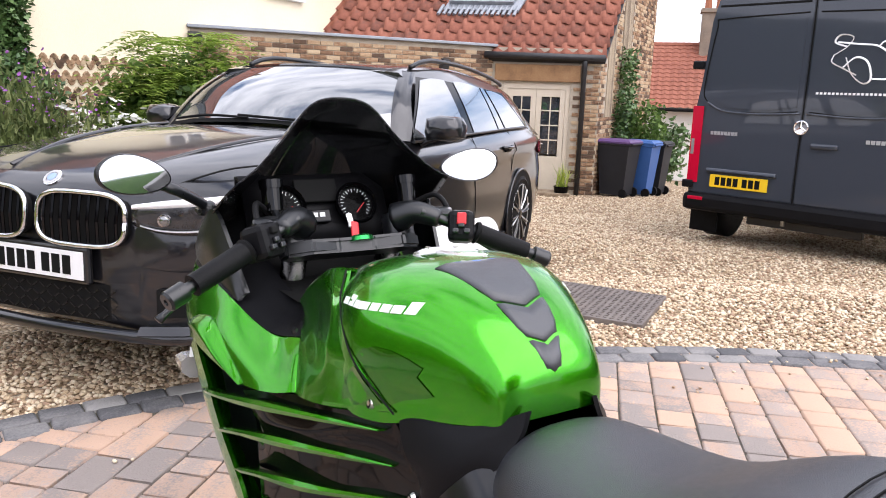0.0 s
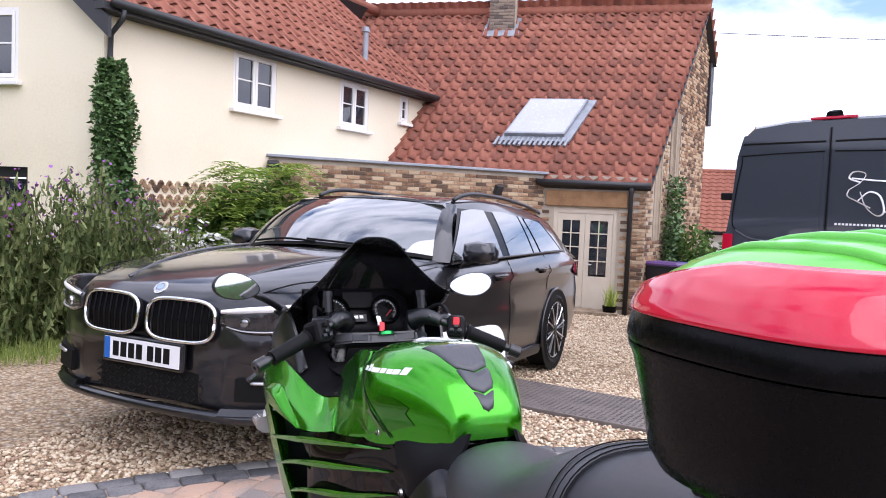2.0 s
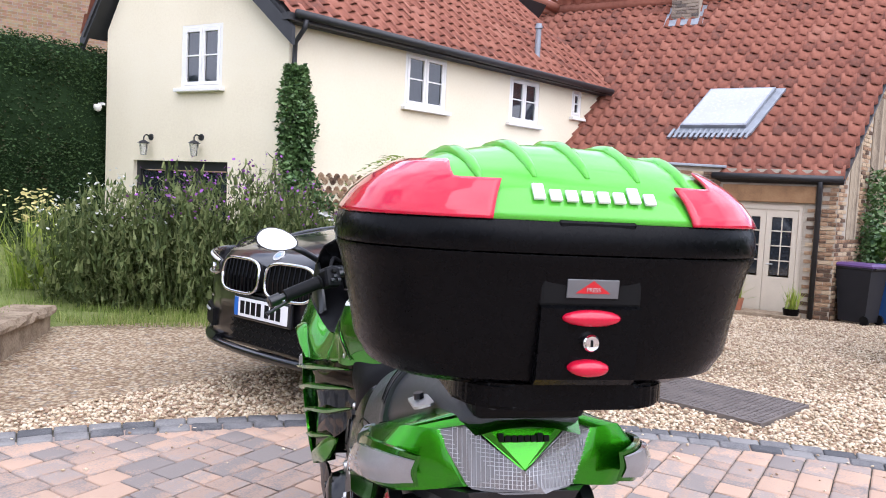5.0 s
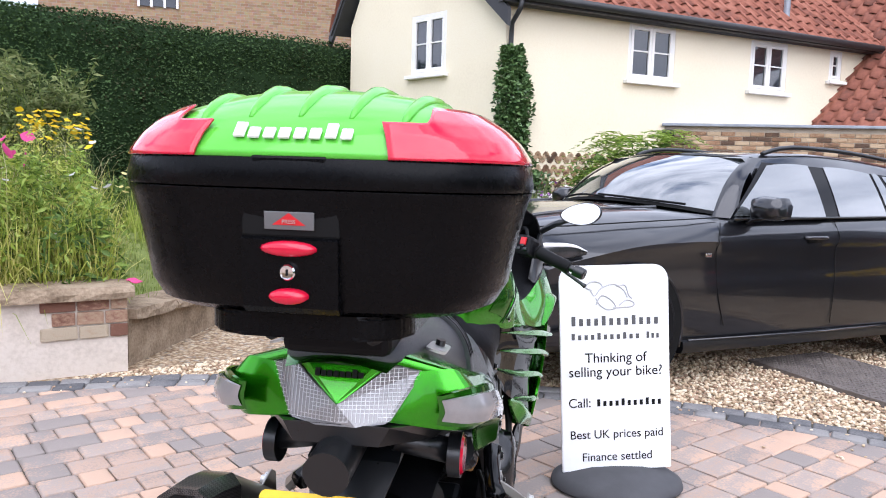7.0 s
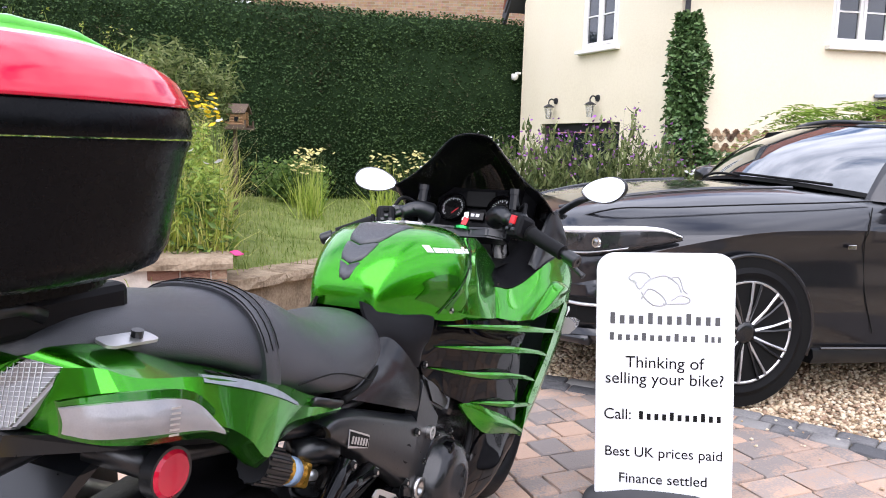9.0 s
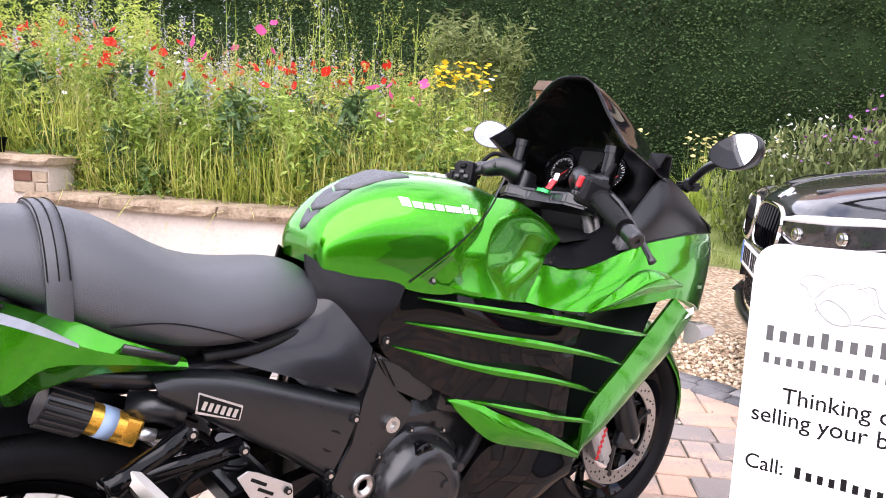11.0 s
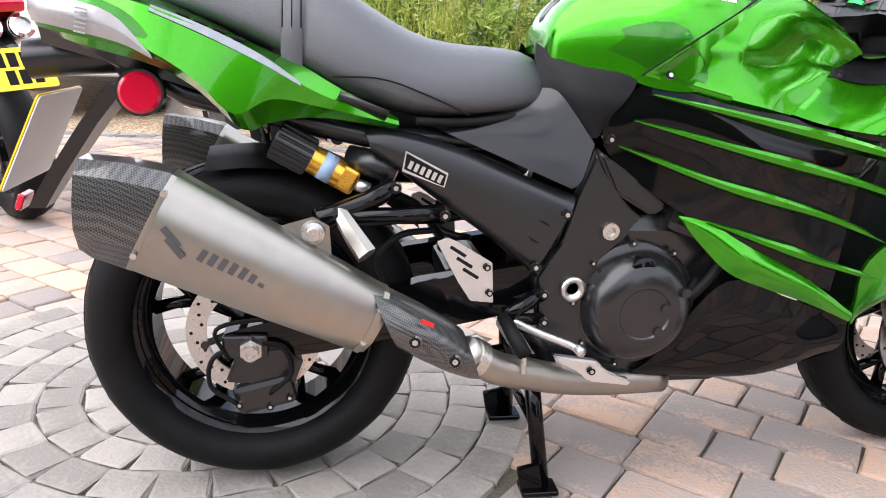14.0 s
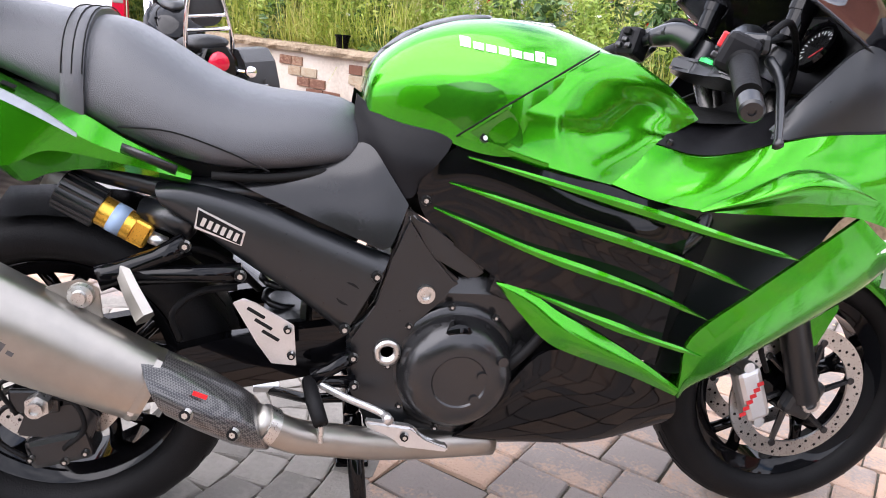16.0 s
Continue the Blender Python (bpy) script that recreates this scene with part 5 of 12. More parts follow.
for s in (-1, 1):
    for k in range(8):
        t0, t1 = (k + 0.1) / 8, (k + 0.9) / 8
        hgt = 0.0155 if k in (0, 6) else 0.0105
        bm = bmesh.new()
        vs = []
        for t, dz in ((t0, 0), (t1, 0), (t1, hgt), (t0, hgt)):
            y, z = 0.664 + 0.156 * t, 0.9655 - 0.018 * t + dz
            vs.append(bm.verts.new((s * (tank_side(y, z) + 0.0035), y, z)))
        bm.faces.new(vs)
        ob = part("maker_mark", bm, M["white_ink"], tank, "white raised bar of the maker's mark")
        ob.modifiers.new("thick", "SOLIDIFY").thickness = 0.003
# black skirt under the tank
pair("tank_skirt", [[(0.06, 0.508, 0.868), (0.07, 0.505, 0.84), (0.09, 0.508, 0.81), (0.11, 0.52, 0.78)], [(0.110, 0.56, 0.836), (0.128, 0.56, 0.81), (0.145, 0.57, 0.77), (0.152, 0.595, 0.71)], [(0.162, 0.665, 0.822), (0.164, 0.66, 0.80), (0.165, 0.64, 0.77), (0.155, 0.62, 0.745)]], "black_plastic", bike, "black panel below the tank")

# side shroud with its hollow, upper fairing, fins and lower panels
SEAM = [(0.138, 0.905, 0.974), (0.177, 0.836, 0.937), (0.196, 0.747, 0.883), (0.188, 0.709, 0.853), (0.170, 0.672, 0.823)]
FRONT = [(0.148, 1.098, 0.876), (0.152, 1.071, 0.861), (0.163, 1.044, 0.848), (0.181, 1.012, 0.833), (0.222, 0.927, 0.766)]
TOP = [SEAM[0], (0.141, 0.958, 0.968), (0.142, 1.010, 0.943), (0.144, 1.056, 0.915), FRONT[0]]
FOOTLINE = [SEAM[4], (0.198, 0.745, 0.806), (0.218, 0.810, 0.790), (0.226, 0.870, 0.778), FRONT[4]]


def shroud_net(n=40):
    """A sheet hung between its four edges, swelling a little, with an oval hollow pressed in from the front."""
    edges = [[v for v in smooth_line([Vector(p) for p in e], n // 4)] for e in (SEAM, FRONT, TOP, FOOTLINE)]
    back, front, top, foot = edges
    net = []
    for i in range(n + 1):
        u = i / n
        row = []
        for j in range(n + 1):
            v = j / n
            p = back[j] * (1 - u) + front[j] * u + top[i] * (1 - v) + foot[i] * v
            p = p - (back[0] * (1 - u) * (1 - v) + front[0] * u * (1 - v) + back[n] * (1 - u) * v + front[n] * u * v)
            e = 1 - math.sqrt(((p.y - 0.985) / 0.158) ** 2 + ((p.z - 0.858) / 0.108) ** 2)
            q = max(0.0, min(1.0, e / 0.85))
            fade = 1.0
            for f in ((1 - u) / 0.45, v / 0.3, (1 - v) / 0.3):
                f = min(1.0, f)
                fade *= f * f * (3 - 2 * f)
            swell = 0.015 * math.sin(math.pi * u) ** 2 * math.sin(math.pi * v)
            p.x += swell - 0.024 * (1 - (1 - q) ** 2) * fade
            row.append(p)
        row.append(row[-1] + Vector((-0.022, 0, -0.012)))
        row.insert(0, row[0] + Vector((-0.045, 0, -0.006)))
        net.append(row)
    return net


SHEET = shroud_net()
pair("tank_shroud", SHEET, "green", bike, "candy green shroud with a deep oval hollow", 1, 1, sharp=75)


def shroud_side(y, z):
    """Half width of the shroud at a place on its side."""
    near = sorted(((p.y - y) ** 2 + (p.z - z) ** 2, p.x) for row in SHEET for p in row[1:-1])[:4]
    w = [1 / (d + 1e-7) for d, _ in near]
    return sum(a * x for a, (_, x) in zip(w, near)) / sum(w)


UPPER = [[(0.182, 1.010, 0.832), (0.196, 0.982, 0.810), (0.211, 0.954, 0.789), (0.223, 0.926, 0.768)],
         [(0.204, 1.072, 0.822), (0.222, 1.040, 0.798), (0.240, 1.010, 0.774), (0.252, 0.984, 0.752)],
         [(0.223, 1.134, 0.833), (0.246, 1.108, 0.808), (0.266, 1.085, 0.778), (0.275, 1.068, 0.742)],
         [(0.243, 1.197, 0.858), (0.266, 1.188, 0.829), (0.286, 1.178, 0.790), (0.289, 1.176, 0.744)],
         [(0.255, 1.260, 0.874), (0.276, 1.258, 0.838), (0.297, 1.256, 0.796), (0.296, 1.263, 0.747)],
         [(0.262, 1.328, 0.882), (0.282, 1.328, 0.844), (0.301, 1.330, 0.800), (0.297, 1.334, 0.748)],
         [(0.262, 1.44, 0.888), (0.272, 1.44, 0.858), (0.282, 1.45, 0.80), (0.274, 1.45, 0.716)], [(0.20, 1.6, 0.87), (0.205, 1.605, 0.84), (0.20, 1.61, 0.78), (0.19, 1.60, 0.66)], [(0.06, 1.70, 0.84), (0.06, 1.71, 0.82), (0.06, 1.71, 0.76), (0.06, 1.69, 0.66)], [(-0.002, 1.715, 0.83), (-0.002, 1.725, 0.81), (-0.002, 1.725, 0.75), (-0.002, 1.70, 0.66)]]
pair("upper_fairing", UPPER, "green", bike, "candy green upper fairing", 5, 6)
CREASE = [[(0.276, 1.060, 0.744), (0.281, 1.062, 0.742), (0.276, 1.065, 0.739)],
          [(0.283, 1.139, 0.784), (0.302, 1.137, 0.770), (0.288, 1.136, 0.752)],
          [(0.290, 1.216, 0.820), (0.315, 1.216, 0.800), (0.296, 1.216, 0.768)],
          [(0.296, 1.280, 0.816), (0.316, 1.283, 0.798), (0.299, 1.286, 0.768)],
          [(0.292, 1.36, 0.785), (0.300, 1.36, 0.778), (0.294, 1.36, 0.764)]]
pair("fairing_crease", CREASE, "green", bike, "raised crease of the green fairing", 6, 5, 0.012)
INNER = [[(0.128, 1.070, 0.882), (0.146, 1.052, 0.862), (0.164, 1.034, 0.850), (0.182, 1.012, 0.834)],
         [(0.132, 1.130, 0.866), (0.158, 1.115, 0.848), (0.182, 1.098, 0.836), (0.206, 1.074, 0.823)],
         [(0.150, 1.190, 0.882), (0.178, 1.175, 0.864), (0.203, 1.158, 0.849), (0.225, 1.136, 0.834)],
         [(0.160, 1.262, 0.914), (0.192, 1.245, 0.892), (0.220, 1.225, 0.875), (0.245, 1.199, 0.859)],
         [(0.165, 1.33, 0.95), (0.203, 1.315, 0.922), (0.235, 1.29, 0.894), (0.257, 1.262, 0.875)],
         [(0.160, 1.40, 0.985), (0.205, 1.395, 0.952), (0.240, 1.37, 0.912), (0.263, 1.330, 0.883)],
         [(0.15, 1.45, 0.995), (0.20, 1.45, 0.962), (0.24, 1.445, 0.915), (0.263, 1.44, 0.889)],
         [(0.10, 1.53, 0.99), (0.14, 1.55, 0.96), (0.175, 1.58, 0.90), (0.198, 1.60, 0.872)]]
pair("inner_fairing", INNER, "black_plastic", bike, "grained black inner fairing panel")
for s in (-1, 1):
    bolt((s * 0.180, 1.036, 0.836), bike, 0.009, (s * 0.6, 0, 1), "alloy")
pair("fairing_side", [[(0.157, 0.622, 0.755), (0.154, 0.614, 0.72), (0.157, 0.63, 0.68), (0.17, 0.672, 0.642)], [(0.168, 0.695, 0.816), (0.173, 0.69, 0.76), (0.174, 0.70, 0.70), (0.182, 0.72, 0.61)], [(0.198, 0.79, 0.792), (0.205, 0.79, 0.74), (0.202, 0.79, 0.68), (0.2, 0.78, 0.575)], [(0.214, 0.89, 0.772), (0.230, 0.89, 0.71), (0.225, 0.89, 0.64), (0.22, 0.88, 0.52)], [(0.240, 1.0, 0.745), (0.250, 1.0, 0.68), (0.24, 1.0, 0.61), (0.24, 1.0, 0.47)], [(0.272, 1.06, 0.731), (0.25, 1.06, 0.67), (0.246, 1.06, 0.6), (0.243, 1.05, 0.45)]], "gloss_black", bike, "gloss black fairing side")
pair("intake_lining", [[(0.20, 1.05, 0.74), (0.18, 1.06, 0.6), (0.19, 1.06, 0.42)], [(0.24, 1.2, 0.745), (0.20, 1.2, 0.64), (0.20, 1.14, 0.42)], [(0.275, 1.34, 0.75), (0.25, 1.33, 0.72), (0.24, 1.25, 0.56)]], "satin_black", bike, "black lining of the side vent")


def fin(pts, h, s, parent):
    """A sharp-edged leaf: points along it, the height at each."""
    line = [Vector((s * p[0], p[1], p[2])) for p in pts]
    line = curve_pts(line, 5)
    n = len(line)
    rings = []
    for k, p in enumerate(line):
        t = k / (n - 1)
        hh = h * (0.15 + min(1, t * 6) * 0.45 + 0.4 * math.exp(-((t - 0.45) / 0.16) ** 2)) * (1 if t < 0.86 else max(0.12, (1 - t) / 0.14))
        o = 0.004 + hh * 0.75
        x = s
        rings.append([p + Vector((-x * 0.012, 0, hh * 0.25)), p + Vector((x * o * 0.75, 0, hh * 0.55)), p + Vector((x * o, 0, hh * 0.3)), p + Vector((x * o * 0.8, 0, -hh * 0.1)), p + Vector((-x * 0.012, 0, -hh * 0.45))])
    return part("fin", loft(rings), M["green"], parent, "green blade-like fin", True, sharp=28)


FINS = (((0.178, 0.69, 0.79), (0.235, 0.902, 0.745), (0.285, 1.119, 0.698), (0.298, 1.25, 0.67)), ((0.168, 0.664, 0.744), (0.22, 0.856, 0.697), (0.272, 1.041, 0.655), (0.29, 1.175, 0.612)), ((0.162, 0.642, 0.698), (0.208, 0.819, 0.637), (0.258, 0.988, 0.596), (0.275, 1.112, 0.553)), ((0.205, 0.806, 0.572), (0.236, 0.926, 0.533), (0.25, 1.02, 0.505), (0.265, 1.12, 0.48)))
for s in (-1, 1):
    for f4 in FINS:
        fin(f4, 0.026, s, bike)
pair("fairing_spear", [[(0.292, 1.345, 0.748), (0.288, 1.40, 0.71), (0.262, 1.47, 0.68), (0.2, 1.50, 0.67)], [(0.288, 1.26, 0.673), (0.285, 1.32, 0.63), (0.255, 1.40, 0.60), (0.19, 1.43, 0.60)], [(0.284, 1.18, 0.603), (0.278, 1.235, 0.555), (0.25, 1.305, 0.53), (0.185, 1.33, 0.54)], [(0.27, 1.095, 0.515), (0.265, 1.14, 0.468), (0.243, 1.19, 0.445), (0.18, 1.21, 0.46)], [(0.256, 1.097, 0.435), (0.252, 1.11, 0.42), (0.235, 1.13, 0.405), (0.18, 1.14, 0.41)], [(0.245, 1.103, 0.388), (0.242, 1.108, 0.384), (0.23, 1.115, 0.382), (0.18, 1.12, 0.39)]], "green", bike, "green pointed leading edge of the fairing")
pair("lower_wedge", [[(0.196, 0.757, 0.58), (0.198, 0.758, 0.577), (0.196, 0.762, 0.572)], [(0.206, 0.81, 0.572), (0.216, 0.815, 0.55), (0.206, 0.805, 0.525)], [(0.228, 0.866, 0.54), (0.24, 0.87, 0.51), (0.222, 0.858, 0.478)], [(0.238, 0.95, 0.50), (0.25, 0.95, 0.475), (0.23, 0.94, 0.448)], [(0.247, 1.025, 0.458), (0.254, 1.02, 0.445), (0.238, 1.01, 0.426)], [(0.25, 1.10, 0.408), (0.25, 1.10, 0.40), (0.245, 1.10, 0.39)]], "green", bike, "faceted green lower fairing wedge")
pair("belly_pan", [[(0.182, 0.775, 0.335), (0.172, 0.75, 0.29), (0.152, 0.71, 0.25), (0.08, 0.70, 0.225)], [(0.21, 0.864, 0.46), (0.205, 0.85, 0.36), (0.17, 0.83, 0.255), (0.07, 0.83, 0.215)], [(0.225, 0.99, 0.428), (0.216, 1.0, 0.33), (0.17, 0.98, 0.25), (0.05, 0.98, 0.215)], [(0.228, 1.11, 0.386), (0.2, 1.13, 0.325), (0.15, 1.11, 0.275), (0.04, 1.09, 0.25)]], "gloss_black", bike, "gloss black belly pan", 6, 6)
for s in (-1, 1):
    bolt((s * 0.182, 0.713, 0.824), bike, 0.011, (s, 0, 0.2))
    bolt((s * 0.157, 0.629, 0.709), bike, 0.011, (s, 0, 0))
    lamp = part("indicator", loft([[(s * x, y + dy, z) for dy, z in ((-0.03, zc - h), (0.03, zc - h * 0.6), (0.035, zc + h * 0.6), (-0.03, zc + h))] for x, y, zc, h in ((0.262, 1.47, 0.645, 0.028), (0.285, 1.475, 0.645, 0.026), (0.30, 1.48, 0.645, 0.012))]), M["clear_lens"], bike, "clear front indicator lens", True, sharp=40)
# dark knee graphic and the model mark
def graphic(outline, out, s, parent):
    """A thin dark decal that follows the side: outline of (y, z)."""
    cy, cz = sum(p[0] for p in outline) / len(outline), sum(p[1] for p in outline) / len(outline)
    bm = bmesh.new()
    rings = [[bm.verts.new((s * out(cy + (y - cy) * f, cz + (z - cz) * f), cy + (y - cy) * f, cz + (z - cz) * f)) for y, z in outline] for f in (1.0, 0.66, 0.33)]
    mid = bm.verts.new((s * out(cy, cz), cy, cz))
    n = len(outline)
    for a, b in zip(rings, rings[1:]):
        for j in range(n):
            bm.faces.new((a[j], a[(j + 1) % n], b[(j + 1) % n], b[j]))
    for j in range(n):
        bm.faces.new((rings[-1][j], rings[-1][(j + 1) % n], mid))
    part("knee_graphic", bm, M["dark_green"], parent, "dark translucent knee graphic", True)


for s in (-1, 1):
    graphic(((0.612, 0.862), (0.639, 0.884), (0.632, 0.898), (0.655, 0.906), (0.683, 0.912), (0.711, 0.911), (0.734, 0.901), (0.742, 0.888), (0.716, 0.864), (0.676, 0.833), (0.655, 0.846)), lambda y, z: tank_side(y, z) + 0.0025, s, tank)
    graphic(((0.754, 0.866), (0.768, 0.845), (0.773, 0.823), (0.767, 0.814), (0.751, 0.821), (0.744, 0.813), (0.705, 0.822), (0.688, 0.831), (0.722, 0.858), (0.742, 0.874)), lambda y, z: shroud_side(y, z) + 0.002, s, bike)
    wordmark(bike, (s * 0.282, 1.40, 0.695), (0, s * 1, 0.35), (s, 0.25, 0.1), 0.085, 0.022, 4, "white_ink", "model_mark")

# screen and cockpit
def screen_row(y, z, w, bulge, drop):
    xs = (-1, -0.8, -0.55, -0.28, 0, 0.28, 0.55, 0.8, 1)
    fall = (1, 0.82, 0.5, 0.09, 0, 0.09, 0.5, 0.82, 1)
    return [(w * x, y + bulge * (1 - abs(x) ** 1.8), z - drop * d) for x, d in zip(xs, fall)]


scr = bmesh.new()
rows = [screen_row(1.20, 1.252, 0.235, 0.055, 0.165), screen_row(1.26, 1.215, 0.248, 0.075, 0.165), screen_row(1.34, 1.15, 0.255, 0.09, 0.15), screen_row(1.42, 1.07, 0.256, 0.10, 0.12), screen_row(1.50, 0.985, 0.25, 0.11, 0.07), screen_row(1.56, 0.91, 0.23, 0.12, 0.03)]
# the upper edge bulges in a double bubble
fine = [smooth_line([Vector(r[k]) for r in rows], 5) for k in range(9)]
across = [smooth_line([col[j] for col in fine], 4) for j in range(len(fine[0]))]
screen = part("windscreen", loft(across, closed=False, caps=False), M["screen"], bike, "dark smoked double-bubble windscreen", True)
screen.modifiers.new("thick", "SOLIDIFY").thickness = 0.004
pair("cowl_side", [[(0.225, 1.19, 0.875), (0.236, 1.19, 0.868), (0.242, 1.185, 0.862)], [(0.238, 1.25, 0.955), (0.25, 1.255, 0.915), (0.25, 1.25, 0.867)], [(0.25, 1.31, 1.02), (0.262, 1.31, 0.95), (0.257, 1.31, 0.875)], [(0.255, 1.37, 1.0), (0.265, 1.37, 0.95), (0.262, 1.40, 0.885)], [(0.252, 1.46, 0.94), (0.255, 1.47, 0.915), (0.25, 1.48, 0.887)], [(0.225, 1.565, 0.895), (0.215, 1.58, 0.88), (0.20, 1.60, 0.872)]], "satin_black", bike, "black cowl side under the screen", 5, 5)
dash = part("instrument_panel", loft([[(0.17 * x, y + 0.012 * x * x, z) for x in (-1, -0.7, -0.3, 0.3, 0.7, 1)] for y, z in ((1.33, 0.93), (1.345, 0.97), (1.385, 1.045), (1.41, 1.075), (1.44, 1.07), (1.42, 0.93))], closed=False, caps=False), M["black_plastic"], bike, "black instrument panel with two round dials", True)
dash.modifiers.new("thick", "SOLIDIFY").thickness = 0.01
face_n = Vector((0, -0.88, 0.47)).normalized()
for x in (-0.095, 0.075):
    c = Vector((x, 1.352, 1.008))
    q = Matrix.Translation(c) @ face_n.to_track_quat("Z", "Y").to_matrix().to_4x4()
    bm = lathe([(0.0, 0.045), (0.02, 0.05), (0.026, 0.047), (0.02, 0.042), (0.012, 0.041)], (0, 0, 0), "Z", 32)
    bm.transform(q)
    dial = part("dial", bm, M["gloss_black"], dash, "round dial with pale figures", True, sharp=40)
    bm = rod((0, 0, 0.008), (0, 0, 0.012), 0.041, n=32)
    bm.transform(q)
    part("dial_face", bm, M["ink"], dial)
    bm = bmesh.new()
    for k in range(22):
        a = radians(225 - 270 * k / 21)
        long = 0.008 if k % 2 == 0 else 0.004
        add_box(bm, (long, 0.0012, 0.0006), ((0.036 - long / 2) * math.cos(a), (0.036 - long / 2) * math.sin(a), 0.0125), (0, 0, math.degrees(a)))
    bm.transform(q)
    part("dial_mark", bm, M["white_ink"], dial)
    bm = box((0.03, 0.002, 0.001), (0.010, -0.01, 0.0135), (0, 0, -135))
    bm.transform(q)
    part("needle", bm, M["red_mark"], dial)
q = Matrix.Translation((-0.01, 1.375, 1.04)) @ face_n.to_track_quat("Z", "Y").to_matrix().to_4x4()
bm = box((0.10, 0.055, 0.012), (0, 0.0, 0.005), bevel=0.003)
bm.transform(q)
lcd = part("display", bm, M["ink"], dash, "dark liquid crystal display")
bm = box((0.05, 0.03, 0.012), (0.0, -0.06, 0.004), bevel=0.003)
bm.transform(q)
part("warning_panel", bm, M["gloss_black"], dash)
bm = bmesh.new()
for dx in (-0.013, 0.004):
    add_box(bm, (0.012, 0.01, 0.001), (dx, -0.058, 0.0105))
bm.transform(q)
part("warning_mark", bm, M["white_ink"], dash)
part("cockpit_floor", loft([[(x * w, y, z) for x in (-1, 0, 1)] for y, z, w in ((1.02, 0.90, 0.13), (1.1, 0.87, 0.15), (1.25, 0.88, 0.17), (1.36, 0.92, 0.17))], closed=False, caps=False), M["ink"], bike, "dark cockpit floor")
# top yoke, stem, key and tag
yoke = part("top_yoke", slab([(-0.15, -0.03), (-0.1, -0.055), (-0.04, -0.035), (0.04, -0.035), (0.1, -0.055), (0.15, -0.03), (0.15, 0.02), (0.1, 0.04), (-0.1, 0.04), (-0.15, 0.02)], 0.03, Matrix.Translation((0, 1.20, 0.945)) @ pose(0, 0, 0, -22), 0.006), M["satin_black"], bike, "black top yoke")
for s in (-1, 1):
    rs = part("bar_riser", lathe([(0, 0.034), (0.05, 0.034), (0.058, 0.03), (0.058, 0.018), (0.052, 0.017), (0.052, 0.001)], (0, 0, 0), "Z", 24), M["satin_black"], bike, "black fork top riser", True, sharp=35)
    rs.matrix_world = Matrix.Translation((s * 0.125, 1.215, 0.95)) @ pose(0, 0, 0, -22)
    part("fork", rod((s * 0.108, 1.235, 0.93), (s * 0.103, 1.40, 0.53), 0.026, n=20), M["gold_fork"], bike, "fork leg", True)
    slider = part("fork_slider", rod((s * 0.103, 1.37, 0.58), (s * 0.098, 1.48, 0.31), 0.031, n=20), M["satin_black"], bike, "black fork slider", True, sharp=40)
    part("fork_foot", box((0.035, 0.07, 0.09), (s * 0.095, 1.475, 0.31), (-20, 0, 0), bevel=0.012), M["satin_black"], slider)
    part("axle_end", lathe([(s * 0.10, 0.02), (s * 0.118, 0.02), (s * 0.118, 0.013), (s * 0.106, 0.012)], (0, *FA), "X", 24), M["steel"], slider, smooth=True, sharp=30)
    cp = part("front_caliper", box((0.045, 0.055, 0.125), (s * 0.095, 1.352, 0.322), (24, 0, 0), bevel=0.012), M["silver"], bike, "silver radial brake caliper")
    bm = bmesh.new()
    for k in range(6):
        add_box(bm, (0.001, 0.014, 0.009), (s * 0.118, 1.345 + 0.0055 * (k - 2.5) * 0.9, 0.315 + 0.014 * (k - 2.5)), (24, 0, 0))
    part("caliper_mark", bm, M["red_mark"], cp)
    for dz in (-0.062, 0.062):
        part("caliper_pin", rod((s * 0.075, 1.352 - dz * 0.4, 0.322 + dz), (s * 0.115, 1.352 - dz * 0.4, 0.322 + dz), 0.012, n=14), M["silver"], cp, smooth=True, sharp=30)
    part("brake_hose", sweep(curve_pts([(s * 0.11, 1.37, 0.375), (s * 0.125, 1.33, 0.45), (s * 0.12, 1.32, 0.6), (s * 0.1, 1.30, 0.8)], 6), 0.006, 8), M["rubber"], cp, smooth=True)
arc = []
for k in range(15):
    a = radians(-5 + 145 * k / 14)
    rr = 0.322 + 0.006 * math.sin(k)
    w = 0.066 * (1 - 0.25 * (k / 14 - 0.4) ** 2)
    arc.append([(w * c, FA[0] + (rr - 0.045 * abs(c) ** 3) * math.cos(a), FA[1] + (rr - 0.045 * abs(c) ** 3) * math.sin(a)) for c in (-1.1, -0.95, -0.6, 0, 0.6, 0.95, 1.1)])
mud = part("front_mudguard", loft(arc, closed=False, caps=False), M["green"], bike, "green front mudguard", True)
mud.modifiers.new("thick", "SOLIDIFY").thickness = 0.003
for s in (-1, 1):
    part("mudguard_stay", side_plate([(1.37, 0.52), (1.50, 0.58), (1.53, 0.50), (1.50, 0.42), (1.47, 0.40), (1.44, 0.46)], 0.068, 0.074, s < 0, 0.002), M["green"], mud)

